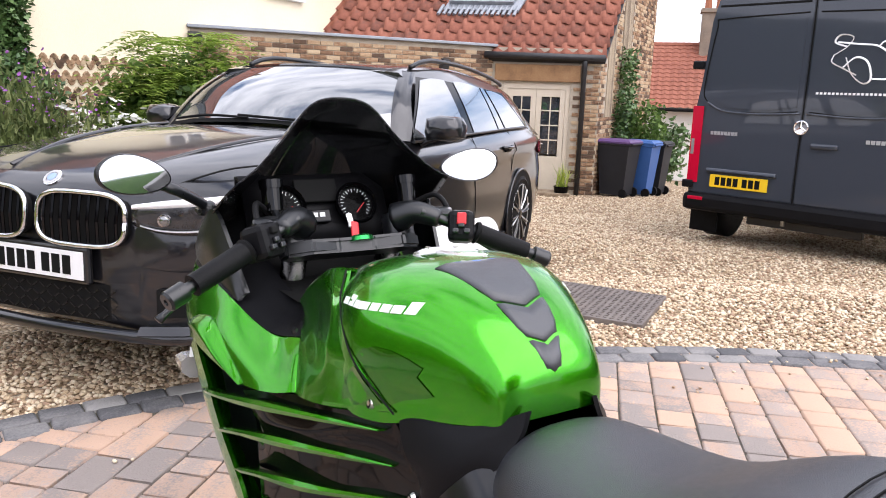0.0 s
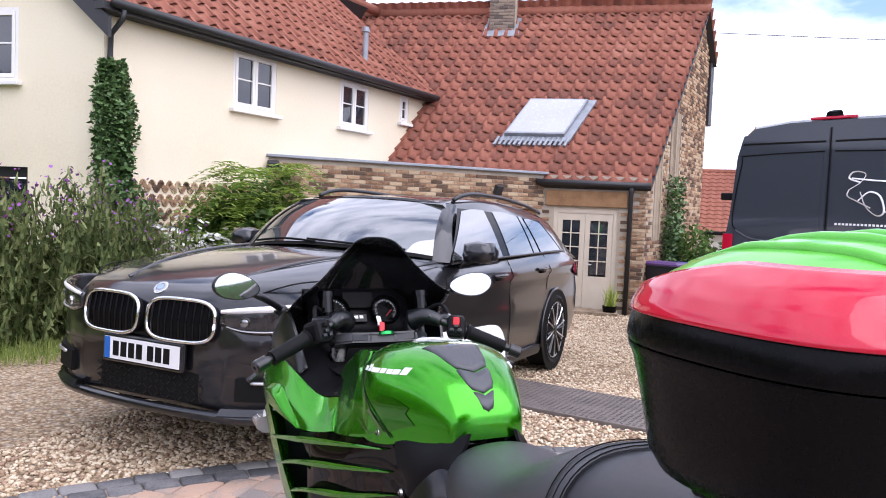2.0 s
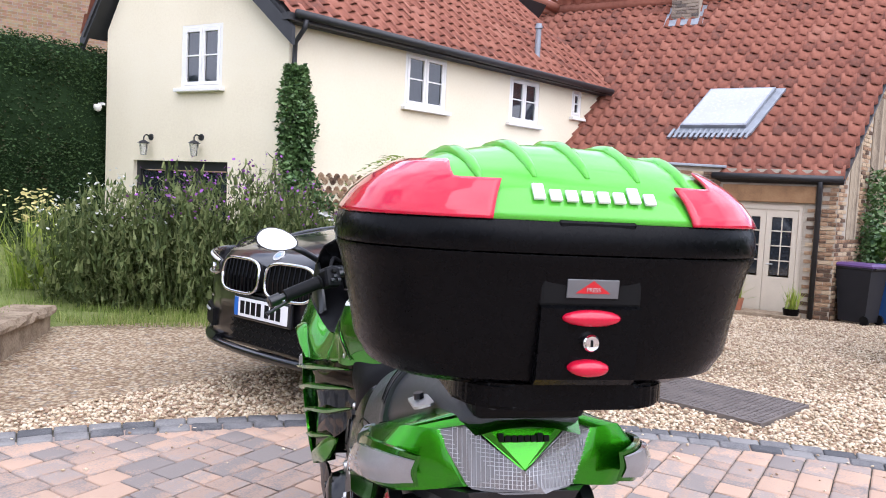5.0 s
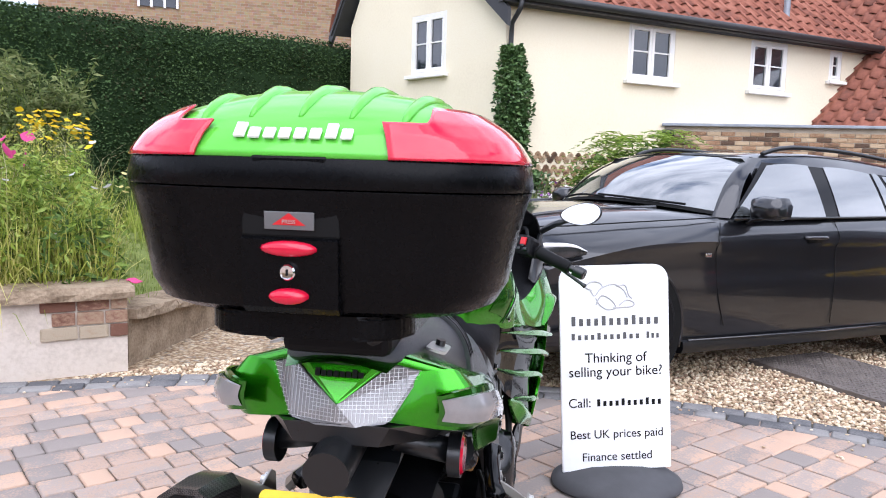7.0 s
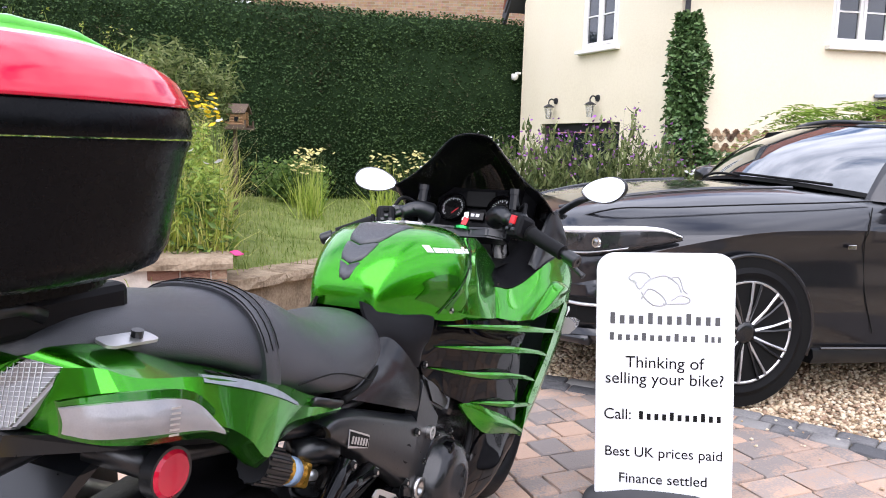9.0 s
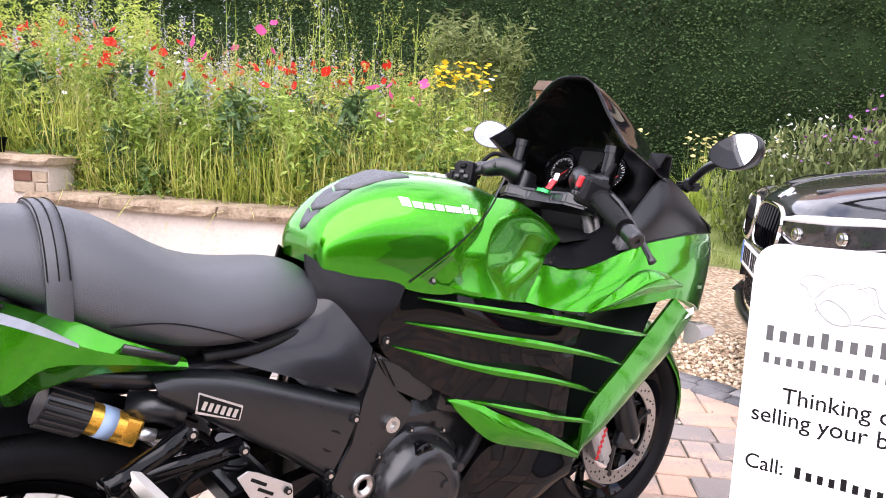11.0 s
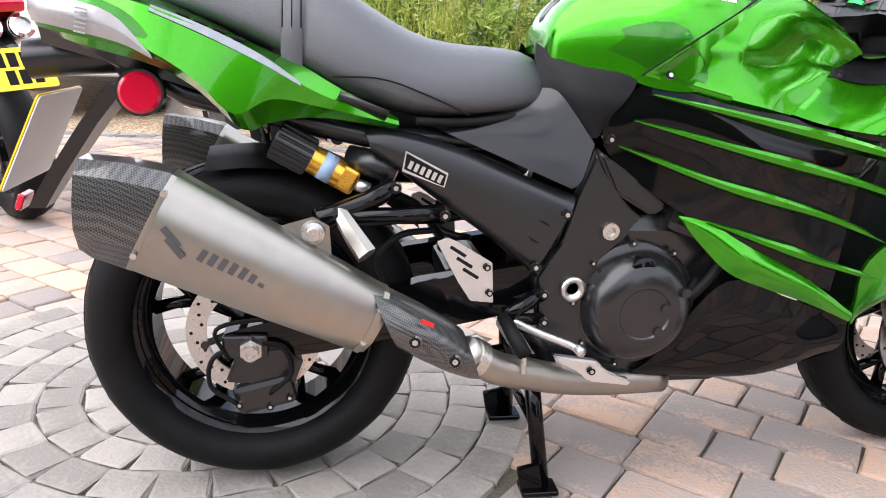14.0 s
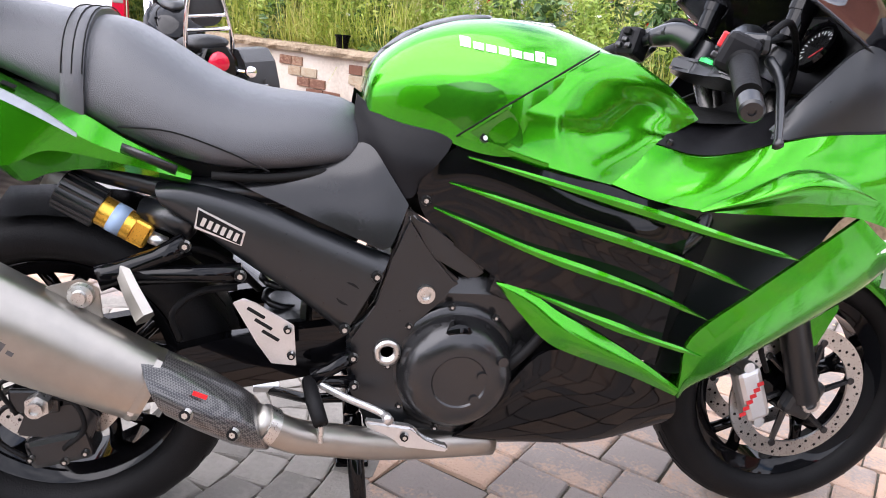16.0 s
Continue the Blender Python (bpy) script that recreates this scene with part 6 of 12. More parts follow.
# handlebars with grips, switches, levers and reservoirs
for s in (-1, 1):
    a, b = Vector((s * 0.135, 1.145, 1.022)), Vector((s * 0.385, 1.046, 0.922))
    d = (b - a).normalized()
    hb = part("handlebar", rod(a, b, 0.011, n=14), M["satin_black"], bike, "black handlebar with rubber grip", True, sharp=40)
    part("bar_clamp", sweep(curve_pts([Vector((s * 0.108, 1.20, 1.002)), a + Vector((0, 0.02, -0.004)), a + d * 0.045], 5), [0.034, 0.033, 0.031, 0.029, 0.027, 0.025, 0.024, 0.023, 0.022, 0.020, 0.018], 10), M["satin_black"], hb, smooth=True)
    part("grip", lathe([(0.0, 0.011), (0.0, 0.022), (0.006, 0.025), (0.01, 0.021), (0.118, 0.020), (0.125, 0.0205), (0.125, 0.012)], (0, 0, 0), "Z", 20), M["rubber"], hb, "ribbed black grip", True, sharp=35).matrix_world = Matrix.Translation(a + d * 0.125) @ d.to_track_quat("Z", "Y").to_matrix().to_4x4()
    part("bar_end", lathe([(0.0, 0.012), (0.0, 0.0185), (0.034, 0.0185), (0.038, 0.015), (0.038, 0.006), (0.034, 0.005)], (0, 0, 0), "Z", 20), M["satin_black"], hb, "black bar-end weight", True, sharp=35).matrix_world = Matrix.Translation(b - d * 0.02) @ d.to_track_quat("Z", "Y").to_matrix().to_4x4()
    sw = part("switch_block", box((0.056, 0.060, 0.066), (0, 0, 0), bevel=0.013), M["black_plastic"], hb, "black switch block")
    sw.matrix_world = Matrix.Translation(a + d * 0.092 + Vector((0, -0.004, 0.0))) @ pose(0, 0, 0, -20, 0, -s * 32)
    bm = bmesh.new()
    if s > 0:
        add_box(bm, (0.02, 0.012, 0.026), (0.0, -0.032, 0.012), bevel=0.003)
    part("kill_switch" if s > 0 else "switch_button", bm if s > 0 else box((0.016, 0.012, 0.014), (0, -0.033, 0.016), bevel=0.003), M["red_mark"] if s > 0 else M["ink"], sw)
    bm = bmesh.new()
    for dx, dz in ((-0.012, -0.014), (0.012, -0.014), (0.0, -0.002)):
        add_box(bm, (0.014, 0.014, 0.011), (dx, -0.031, dz), bevel=0.003)
    part("switch", bm, M["satin_black"], sw)
    part("lever_perch", box((0.055, 0.05, 0.036), (0, 0, 0), bevel=0.010), M["satin_black"], hb).matrix_world = Matrix.Translation(a + d * 0.06 + Vector((0, 0.028, 0.008))) @ pose(0, 0, 0, 0, 0, -s * 32)
    lv = [a + d * 0.10 + Vector((0, 0.05, 0.0)), a + d * 0.15 + Vector((s * 0.005, 0.062, -0.012)), a + d * 0.22 + Vector((s * 0.01, 0.055, -0.03)), a + d * 0.30 + Vector((s * 0.01, 0.045, -0.045))]
    part("lever", sweep(curve_pts(lv, 5), [0.009] * 4 + [0.007] * 8 + [0.0065] * 3 + [0.009], 8, 0.7), M["satin_black"], hb, "black brake lever" if s > 0 else "black clutch lever", True)
    res = part("reservoir", lathe([(0, 0.02), (0.045, 0.021), (0.045, 0.024), (0.062, 0.024), (0.064, 0.02), (0.064, 0.001)], (0, 0, 0), "Z", 24), M["gloss_black"], bike, "black fluid reservoir", True, sharp=35)
    res.matrix_world = Matrix.Translation((s * 0.152, 1.235, 1.025)) @ pose(0, 0, 0, -15)
    part("reservoir_bracket", rod((s * 0.152, 1.235, 1.03), (s * 0.16, 1.17, 1.01), 0.007), M["satin_black"], res.parent)
    part("control_hose", sweep(curve_pts([a + d * 0.09 + Vector((0, 0.03, 0.02)), a + d * 0.07 + Vector((0, 0.08, 0.05)), (s * 0.13, 1.27, 0.98), (s * 0.1, 1.28, 0.88)], 6), 0.006, 8), M["rubber"], bike, smooth=True)
part("key", box((0.014, 0.003, 0.03), (0.006, 1.215, 1.0), (-30, 0, 10), bevel=0.001), M["steel"], bike, "ignition key in its lock")
part("key_tag", box((0.018, 0.007, 0.040), (0.008, 1.195, 0.982), (-35, 12, 0), bevel=0.003), M["red_mark"], bike, "red key tag")
part("key_band", box((0.019, 0.007, 0.012), (0.007, 1.204, 0.992), (-35, 12, 0), bevel=0.002), M["white_ink"], bike)
cap = part("stem_cap", lathe([(0, 0.027), (0.008, 0.027), (0.012, 0.022), (0.012, 0.012), (0.008, 0.011), (0.008, 0.001)], (0, 0, 0), "Z", 12), M["green_metal"], bike, "green anodised stem nut", True, sharp=35)
cap.matrix_world = Matrix.Translation((0.012, 1.175, 0.962)) @ pose(0, 0, 0, -22)
# mirrors
for s in (-1, 1):
    mr = part("mirror_arm", sweep(curve_pts([(s * 0.225, 1.44, 1.0), (s * 0.25, 1.43, 1.02), (s * 0.30, 1.40, 1.05), (s * 0.345, 1.385, 1.068)], 5), [0.02] * 3 + [0.013] * 10 + [0.011] * 3, 10, 0.7), M["satin_black"], bike, "black mirror arm", True)
    base = slab([(-0.03, -0.02), (0.03, -0.02), (0.03, 0.02), (-0.03, 0.02)], 0.02, Matrix.Translation((s * 0.225, 1.445, 1.0)), 0.006)
    part("mirror_foot", base, M["satin_black"], mr)
    q = Matrix.Translation((s * 0.390, 1.355, 1.092)) @ pose(0, 0, 0, 79 if s > 0 else 83, s * -8, s * -16)
    egg = [(0.062 * math.cos(a) * (1 + 0.12 * s * math.sin(a)) + 0.014 * math.cos(a), 0.04 * math.sin(a) * (1.0 + 0.18 * s * math.cos(a))) for a in (2 * math.pi * k / 32 for k in range(32))]
    bm = loft([[q @ Vector((x * f, y * f, z)) for x, y in egg] for f, z in ((0.35, -0.045), (0.75, -0.033), (0.97, -0.012), (1.0, 0.0), (0.97, 0.003), (0.95, 0.0))])
    shell = part("mirror_shell", bm, M["satin_black"], mr, "oval black mirror housing", True, sharp=60)
    bm = loft([[q @ Vector((x * 0.93, y * 0.93, z)) for x, y in egg] for z in (0.0, 0.0035)])
    part("mirror_glass", bm, M["mirror"], mr, "oval mirror glass")

# seat
def seat_ring(y, top, w, low, n=20):
    pts = []
    for k in range(n + 1):
        a = math.pi * k / n
        cx, sz = math.cos(a), math.sin(a)
        pts.append((w * math.copysign(abs(cx) ** 0.78, cx), y, low + (top - low) * sz ** 0.72))
    return pts


seat_rows = [(0.538, 0.80, 0.07, 0.765), (0.525, 0.832, 0.10, 0.752), (0.49, 0.855, 0.122, 0.745), (0.43, 0.858, 0.145, 0.735), (0.36, 0.859, 0.163, 0.729), (0.28, 0.874, 0.17, 0.73), (0.21, 0.918, 0.167, 0.742), (0.15, 0.952, 0.16, 0.762), (0.11, 0.964, 0.153, 0.782), (0.06, 0.963, 0.146, 0.80), (0.03, 0.95, 0.13, 0.82)]
seat = part("rider_seat", loft([seat_ring(*r) for r in seat_rows]), M["seat"], bike, "black stitched vinyl rider seat", True, sharp=60, subsurf=1)
pill = [(0.15, 0.94, 0.14, 0.80), (0.112, 0.962, 0.150, 0.79), (0.06, 0.966, 0.147, 0.815), (0.0, 0.97, 0.14, 0.848), (-0.08, 0.988, 0.13, 0.878), (-0.16, 1.0, 0.12, 0.902), (-0.24, 1.0, 0.108, 0.925), (-0.30, 0.988, 0.09, 0.94), (-0.315, 0.965, 0.07, 0.945)]
part("pillion_seat", loft([seat_ring(*r) for r in pill]), M["seat"], bike, "black vinyl pillion seat", True, sharp=60, subsurf=1)
part("seat_strap", loft([seat_ring(0.092, 0.971, 0.1555, 0.80), seat_ring(0.088, 0.9735, 0.1575, 0.80), seat_ring(0.062, 0.9735, 0.1555, 0.815), seat_ring(0.058, 0.971, 0.1535, 0.815)]), M["seat"], seat, "black seat strap", True, sharp=50)
for dy in (0.0905, 0.0755, 0.0605):
    part("stitching", sweep([Vector(p) * 1.0 for p in seat_ring(dy, 0.9745, 0.158, 0.80)[2:-2]], 0.0011, 5), M["ink"], seat)
for s in (-1, 1):
    part("seat_piping", sweep(curve_pts([(s * (r[2] - 0.010), r[0], r[3] + 0.002) for r in seat_rows[1:6]], 3), 0.007, 8), M["ink"], seat, "black gap strip under the seat", True)
    part("shroud_seam", sweep(curve_pts([(s * 0.170, 0.668, 0.822), (s * 0.199, 0.745, 0.884), (s * 0.180, 0.834, 0.939), (s * 0.140, 0.903, 0.976)], 6), 0.0016, 6), M["ink"], tank, "thin dark seam beside the shroud")
    part("seat_seam", sweep(curve_pts([(s * 0.156, 0.14, 0.80), (s * 0.172, 0.22, 0.80), (s * 0.168, 0.30, 0.775), (s * 0.166, 0.37, 0.745)], 6), 0.0015, 5), M["ink"], seat)

# tail unit
pair("tail_fairing", [[(0.078, -0.305, 0.950), (0.119, -0.276, 0.934), (0.100, -0.288, 0.895), (0.078, -0.296, 0.858)], [(0.088, -0.275, 0.958), (0.160, -0.262, 0.936), (0.196, -0.268, 0.888), (0.155, -0.272, 0.845)], [(0.112, -0.21, 0.945), (0.180, -0.222, 0.916), (0.225, -0.22, 0.864), (0.188, -0.22, 0.832)], [(0.13, -0.122, 0.906), (0.195, -0.135, 0.896), (0.226, -0.13, 0.832), (0.187, -0.13, 0.808)], [(0.14, -0.048, 0.876), (0.200, -0.05, 0.864), (0.218, -0.066, 0.79), (0.18, -0.07, 0.774)], [(0.15, 0.023, 0.843), (0.196, 0.035, 0.823), (0.210, -0.013, 0.741), (0.178, -0.002, 0.713)], [(0.155, 0.095, 0.814), (0.188, 0.095, 0.786), (0.195, 0.047, 0.764), (0.17, 0.048, 0.726)], [(0.16, 0.149, 0.784), (0.178, 0.148, 0.763), (0.18, 0.124, 0.752), (0.165, 0.124, 0.734)], [(0.158, 0.25, 0.736), (0.168, 0.25, 0.732), (0.172, 0.25, 0.726), (0.162, 0.245, 0.718)]], "green", bike, "candy green tail fairing", 5, 1, sharp=14)
tl = Matrix.Translation((0, -0.337, 0.896)) @ pose(0, 0, 0, 90 - 14)


def swept(bm):
    """Sweeps the outer ends of the tail forward."""
    for v in bm.verts:
        v.co.y += 0.02 + 0.045 * (v.co.x / 0.118) ** 2
    return bm


lens = part("tail_light", swept(slab([(-0.118, 0.037), (-0.078, 0.05), (0.0, -0.014), (0.078, 0.05), (0.118, 0.037), (0.075, -0.036), (0.03, -0.04), (-0.03, -0.04), (-0.075, -0.036)], 0.02, tl, 0.004)), M["clear_lens"], bike, "clear V-shaped tail light")
bm = bmesh.new()
for k in range(33):
    x = -0.096 + 0.006 * k
    y0 = -0.033 + max(0, abs(x) - 0.075) * 1.7
    y1 = -0.012 + 0.82 * abs(x) if abs(x) < 0.072 else 0.044
    if y1 > y0 + 0.004:
        add_box(bm, (0.0007, y1 - y0, 0.001), (x, (y0 + y1) / 2, 0.0103))
for k in range(14):
    yk = -0.033 + 0.0058 * k
    lim = 0.078 + 0.56 * (yk + 0.036)
    inner = max(0.0, (yk + 0.012) / 0.82)
    for sx in (-1, 1):
        if lim - inner > 0.01:
            add_box(bm, (lim - inner - 0.006, 0.0007, 0.001), (sx * (lim + inner) / 2, yk, 0.0106))
bm.transform(tl)
swept(bm)
part("lens_ribs", bm, M["silver"], lens, kind="stuff")
tc = part("tail_centre", swept(slab([(-0.076, 0.053), (0.0, -0.010), (0.076, 0.053), (0.06, 0.060), (-0.06, 0.060)], 0.018, tl, 0.003)), M["green"], bike, "green tail centre panel")
wordmark(tc, tl @ Vector((0, 0.036, 0.011)) + Vector((0, 0.024, 0)), (1, 0, 0), tl.to_3x3() @ Vector((0, 0, 1)), 0.075, 0.012, 8, "ink")
part("tail_top", loft([[(x * w, y, z - 0.012 * x * x) for x in (-1, -0.5, 0, 0.5, 1)] for y, z, w in ((-0.335, 0.955, 0.075), (-0.28, 0.967, 0.09), (-0.22, 0.975, 0.10))], closed=False, caps=False), M["green"], bike, "green tail top", True)
part("tail_underside", loft([[(x * w, y, z) for x in (-1, 1)] + [(x * w * 0.8, y, z - 0.03) for x in (1, -1)] for y, z, w in ((-0.33, 0.862, 0.08), (-0.2, 0.835, 0.155), (-0.05, 0.79, 0.16), (0.1, 0.755, 0.16))]), M["satin_black"], bike, "black tail underside")
for s in (-1, 1):
    ring = [[(0.160, -0.316, 0.909), (0.164, -0.315, 0.886), (0.160, -0.313, 0.865)], [(0.184, -0.302, 0.914), (0.193, -0.300, 0.886), (0.187, -0.298, 0.859)], [(0.211, -0.255, 0.911), (0.219, -0.255, 0.88), (0.213, -0.252, 0.851)], [(0.221, -0.172, 0.889), (0.228, -0.17, 0.861), (0.225, -0.165, 0.833)], [(0.225, -0.112, 0.826), (0.225, -0.11, 0.820), (0.225, -0.11, 0.814)]]
    ring = [[(x - 0.008, y + 0.004, z) for x, y, z in row] for row in ring]
    part("indicator_surround", patch(ring, 5, 4, 0.008, s < 0), M["dark_green"], bike, "dark green surround of the rear indicator", True, sharp=40)
    ind = part("rear_indicator", patch([[(0.160, -0.314, 0.903), (0.165, -0.313, 0.886), (0.160, -0.311, 0.871)], [(0.187, -0.300, 0.907), (0.196, -0.298, 0.886), (0.19, -0.296, 0.866)], [(0.214, -0.255, 0.903), (0.222, -0.255, 0.88), (0.216, -0.252, 0.859)], [(0.224, -0.18, 0.882), (0.231, -0.175, 0.861), (0.228, -0.17, 0.841)], [(0.228, -0.128, 0.828), (0.228, -0.126, 0.824), (0.228, -0.125, 0.82)]], 5, 4, 0.008, s < 0), M["clear_lens"], bike, "clear rear indicator lens", True, sharp=40)
    bm = bmesh.new()
    for k in range(6):
        add_box(bm, (0.001, 0.016, 0.0025), (s * 0.2325, -0.222 + 0.001 * k, 0.870 + 0.0065 * (k - 2.5)), (-12, 0, 0))
    part("lens_ribs", bm, M["silver"], ind, kind="stuff")
    refl = part("reflector", lathe([(s * 0.152, 0.034), (s * 0.166, 0.033), (s * 0.17, 0.028), (s * 0.17, 0.001)], (0, -0.16, 0.765), "X", 28), M["red_lens"], bike, "round red side reflector", True, sharp=35)
    part("reflector_rim", lathe([(s * 0.145, 0.037), (s * 0.166, 0.037), (s * 0.166, 0.033)], (0, -0.16, 0.765), "X", 28), M["satin_black"], refl, smooth=True, sharp=35)
    part("reflector_stalk", sweep([(s * 0.06, -0.20, 0.80), (s * 0.10, -0.18, 0.785), (s * 0.15, -0.16, 0.77)], 0.022, 8), M["satin_black"], refl, smooth=True)
    gs = part("grab_slot", sweep([(s * 0.178, 0.15, 0.772), (s * 0.18, 0.23, 0.742)], 0.011, 8, 0.5), M["satin_black"], bike, "black slot trim", True)
    bars = bmesh.new()
    for k in range(4):
        add_box(bars, (0.013, 0.020, 0.0012), (s * 0.170, -0.006 - 0.027 * k, 0.8545 + 0.0106 * k), (-21, s * 12, 0))
    part("model_mark", bars, M["ink"], bike)
pair("tail_stripe", [[(0.192, -0.13, 0.898), (0.2005, -0.132, 0.889)], [(0.197, -0.05, 0.869), (0.2055, -0.052, 0.857)], [(0.194, 0.03, 0.831), (0.2005, 0.028, 0.820)], [(0.190, 0.09, 0.791), (0.192, 0.09, 0.786)]], "lead", bike, "silver-grey stripe on the tail", 5, 2, 0.006)
# plate carrier, lamp and number plate
hold = part("plate_carrier", loft([[(x * w, y + dy, z) for x, dy in ((-1, 0), (1, 0), (1, 0.03), (-1, 0.03))] for y, z, w in ((-0.16, 0.80, 0.07), (-0.23, 0.77, 0.075), (-0.29, 0.70, 0.05), (-0.36, 0.60, 0.035), (-0.395, 0.545, 0.025))]), M["satin_black"], bike, "black plate carrier")
part("plate_lamp", sweep([(0, -0.22, 0.815), (0, -0.31, 0.812), (0, -0.375, 0.803)], [0.03, 0.034, 0.034], 20), M["satin_black"], hold, "round black plate lamp", True, sharp=40)
pm = Matrix.Translation((0, -0.366, 0.672)) @ pose(0, 0, 0, 90 - 25)
pb = slab(round_rect(0.226, 0.176, 0.01), 0.002, pm @ Matrix.Translation((0, 0, -0.0035)))
part("plate_back", pb, M["plate_white"], hold, "pale back of the plate")
plate = part("number_plate", slab(round_rect(0.228, 0.178, 0.01), 0.003, pm), M["plate_yellow"], hold, "yellow number plate")
bm = bmesh.new()
for k in range(4):
    add_box(bm, (0.034, 0.06, 0.001), (-0.072 + 0.048 * k, 0.036, 0.002))
for k in range(3):
    add_box(bm, (0.034, 0.06, 0.001), (-0.048 + 0.048 * k, -0.04, 0.002))
bm.transform(pm)
part("plate_bars", bm, M["ink"], plate)
part("carrier_reflector", box((0.05, 0.012, 0.03), (0.0, -0.408, 0.555), (-20, 0, 0), bevel=0.003), M["red_lens"], hold)

# exhausts, one each side
def exhaust(s):
    ex = part("exhaust", bmesh.new(), M["titan"], bike, "brushed titanium silencer with carbon cap")
    f0, r0 = Vector((s * 0.292, 0.212, 0.424)), Vector((s * 0.30, -0.128, 0.597))
    d = (r0 - f0).normalized()
    side = Vector((1, 0, 0))
    up = Vector((0, -d.z, d.y)) * -1
    if up.z < 0:
        up = -up
    def ring(t, hh, hw, lean=0.0, extra=0.0, drop=0.0):
        c = f0 + (r0 - f0) * t
        pts = []
        for px, pz in ((-0.55, 1), (0.35, 1), (0.85, 0.72), (1, 0.1), (0.95, -0.45), (0.45, -1), (-0.45, -1), (-0.95, -0.55), (-1, 0.35), (-0.9, 0.75)):
            pts.append(c + side * (s * px * hw) + up * (pz * hh + drop) + d * (lean * pz + extra))
        return pts
    bm = loft([ring(0.0, 0.050, 0.043), ring(0.03, 0.054, 0.046), ring(0.5, 0.067, 0.052), ring(0.97, 0.077, 0.057), ring(1.0, 0.077, 0.057)])
    bm.to_mesh(ex.data)
    bm.free()
    ex.data.shade_smooth()
    ex.data.set_sharp_from_angle(angle=radians(50))
    part("end_cap", loft([ring(0.985, 0.0785, 0.0585), ring(1.0, 0.0785, 0.0585), ring(1.0, 0.073, 0.056, 0.008, 0.05, -0.010), ring(1.0, 0.060, 0.051, 0.026, 0.089, -0.020), ring(1.0, 0.050, 0.042, 0.024, 0.084, -0.020), ring(1.0, 0.046, 0.038, 0.01, 0.03, -0.01)]), M["carbon"], ex, "carbon fibre end cap", True, sharp=24)
    for t in (0.02, 0.965):
        part("band", loft([ring(t, 0.0545 + 0.024 * t, 0.0465 + 0.0118 * t), ring(t + 0.025, 0.055 + 0.024 * t, 0.047 + 0.0118 * t)]), M["titan"], ex, smooth=True, sharp=24)
    bm = bmesh.new()
    for t, pz in ((0.035, 0.7), (0.035, -0.6), (0.975, 0.75), (0.975, -0.62)):
        c = f0 + (r0 - f0) * t + up * pz * (0.045 + 0.03 * t) + side * s * (0.043 + 0.014 * t) * 0.82
        add_rod(bm, c, c + side * s * 0.008, 0.005, n=8)
    part("rivet", bm, M["steel"], ex, kind="stuff")
    # maker's mark: a small arrow shape and bars
    if s > 0:
        for k in range(9):
            bm = bmesh.new()
            c = f0 + (r0 - f0) * (0.755 - 0.041 * k) + side * (0.0553 - 0.0010 * k) + up * -0.002
            m = Matrix.Identity(4)
            for i in range(3):
                m[i][0], m[i][1], m[i][2], m[i][3] = (-d)[i], up[i], side[i], c[i]
            bmesh.ops.create_cube(bm, size=1.0, matrix=m @ pose(0, 0, 0, 0, 2, -8) @ Matrix.Diagonal((0.0095, 0.019, 0.004, 1)))
            part("maker_mark", bm, M["grey_dark"], ex)
        bm = bmesh.new()
        for k in range(2):
            c = f0 + (r0 - f0) * (0.885 - 0.03 * k) + side * 0.057 + up * (0.004 - 0.012 * k)
            m = Matrix.Identity(4)
            for i in range(3):
                m[i][0], m[i][1], m[i][2], m[i][3] = (-d)[i], up[i], side[i], c[i]
            bmesh.ops.create_cube(bm, size=1.0, matrix=m @ pose(0, 0, 0, 0, 2, -28) @ Matrix.Diagonal((0.035, 0.009, 0.004, 1)))
        part("maker_mark", bm, M["grey_dark"], ex)
    bra = part("hanger", slab([(-0.045, -0.06), (0.05, -0.05), (0.045, 0.015), (0.02, 0.03), (-0.04, 0.012)], 0.004, Matrix(((0, 0, s, s * 0.272), (1, 0, 0, 0.09), (0, 1, 0, 0.562), (0, 0, 0, 1))), 0.001), M["titan"], ex, "steel hanger bracket")
    part("hanger_bolt", lathe([(s * 0.274, 0.02), (s * 0.282, 0.018), (s * 0.284, 0.011), (s * 0.292, 0.01)], (0, 0.11, 0.567), "X", 18), M["steel"], bra, smooth=True, sharp=30)
    def hring(y, z, x, r, tw):
        return [Vector((s * (x + 1.05 * r * math.cos(a)), y + r * math.sin(a) * tw, z + r * math.sin(a))) for a in (2 * math.pi * k / 20 for k in range(20))]
    part("heat_shield", loft([hring(0.222, 0.436, 0.29, 0.055, -0.45), hring(0.26, 0.416, 0.287, 0.059, -0.45), hring(0.31, 0.389, 0.283, 0.057, -0.4), hring(0.352, 0.366, 0.279, 0.049, -0.35), hring(0.372, 0.356, 0.277, 0.042, -0.35)]), M["carbon"], ex, "carbon heat shield", True, sharp=40)
    for y, z, x in ((0.268, 0.409, 0.345), (0.335, 0.370, 0.335)):
        bolt((s * x, y, z), ex, 0.013, (s, -0.2, 0.1))
    part("maker_tag", box((0.002, 0.022, 0.007), (s * 0.338, 0.287, 0.437), (-22, 0, 0)), M["red_mark"], ex)
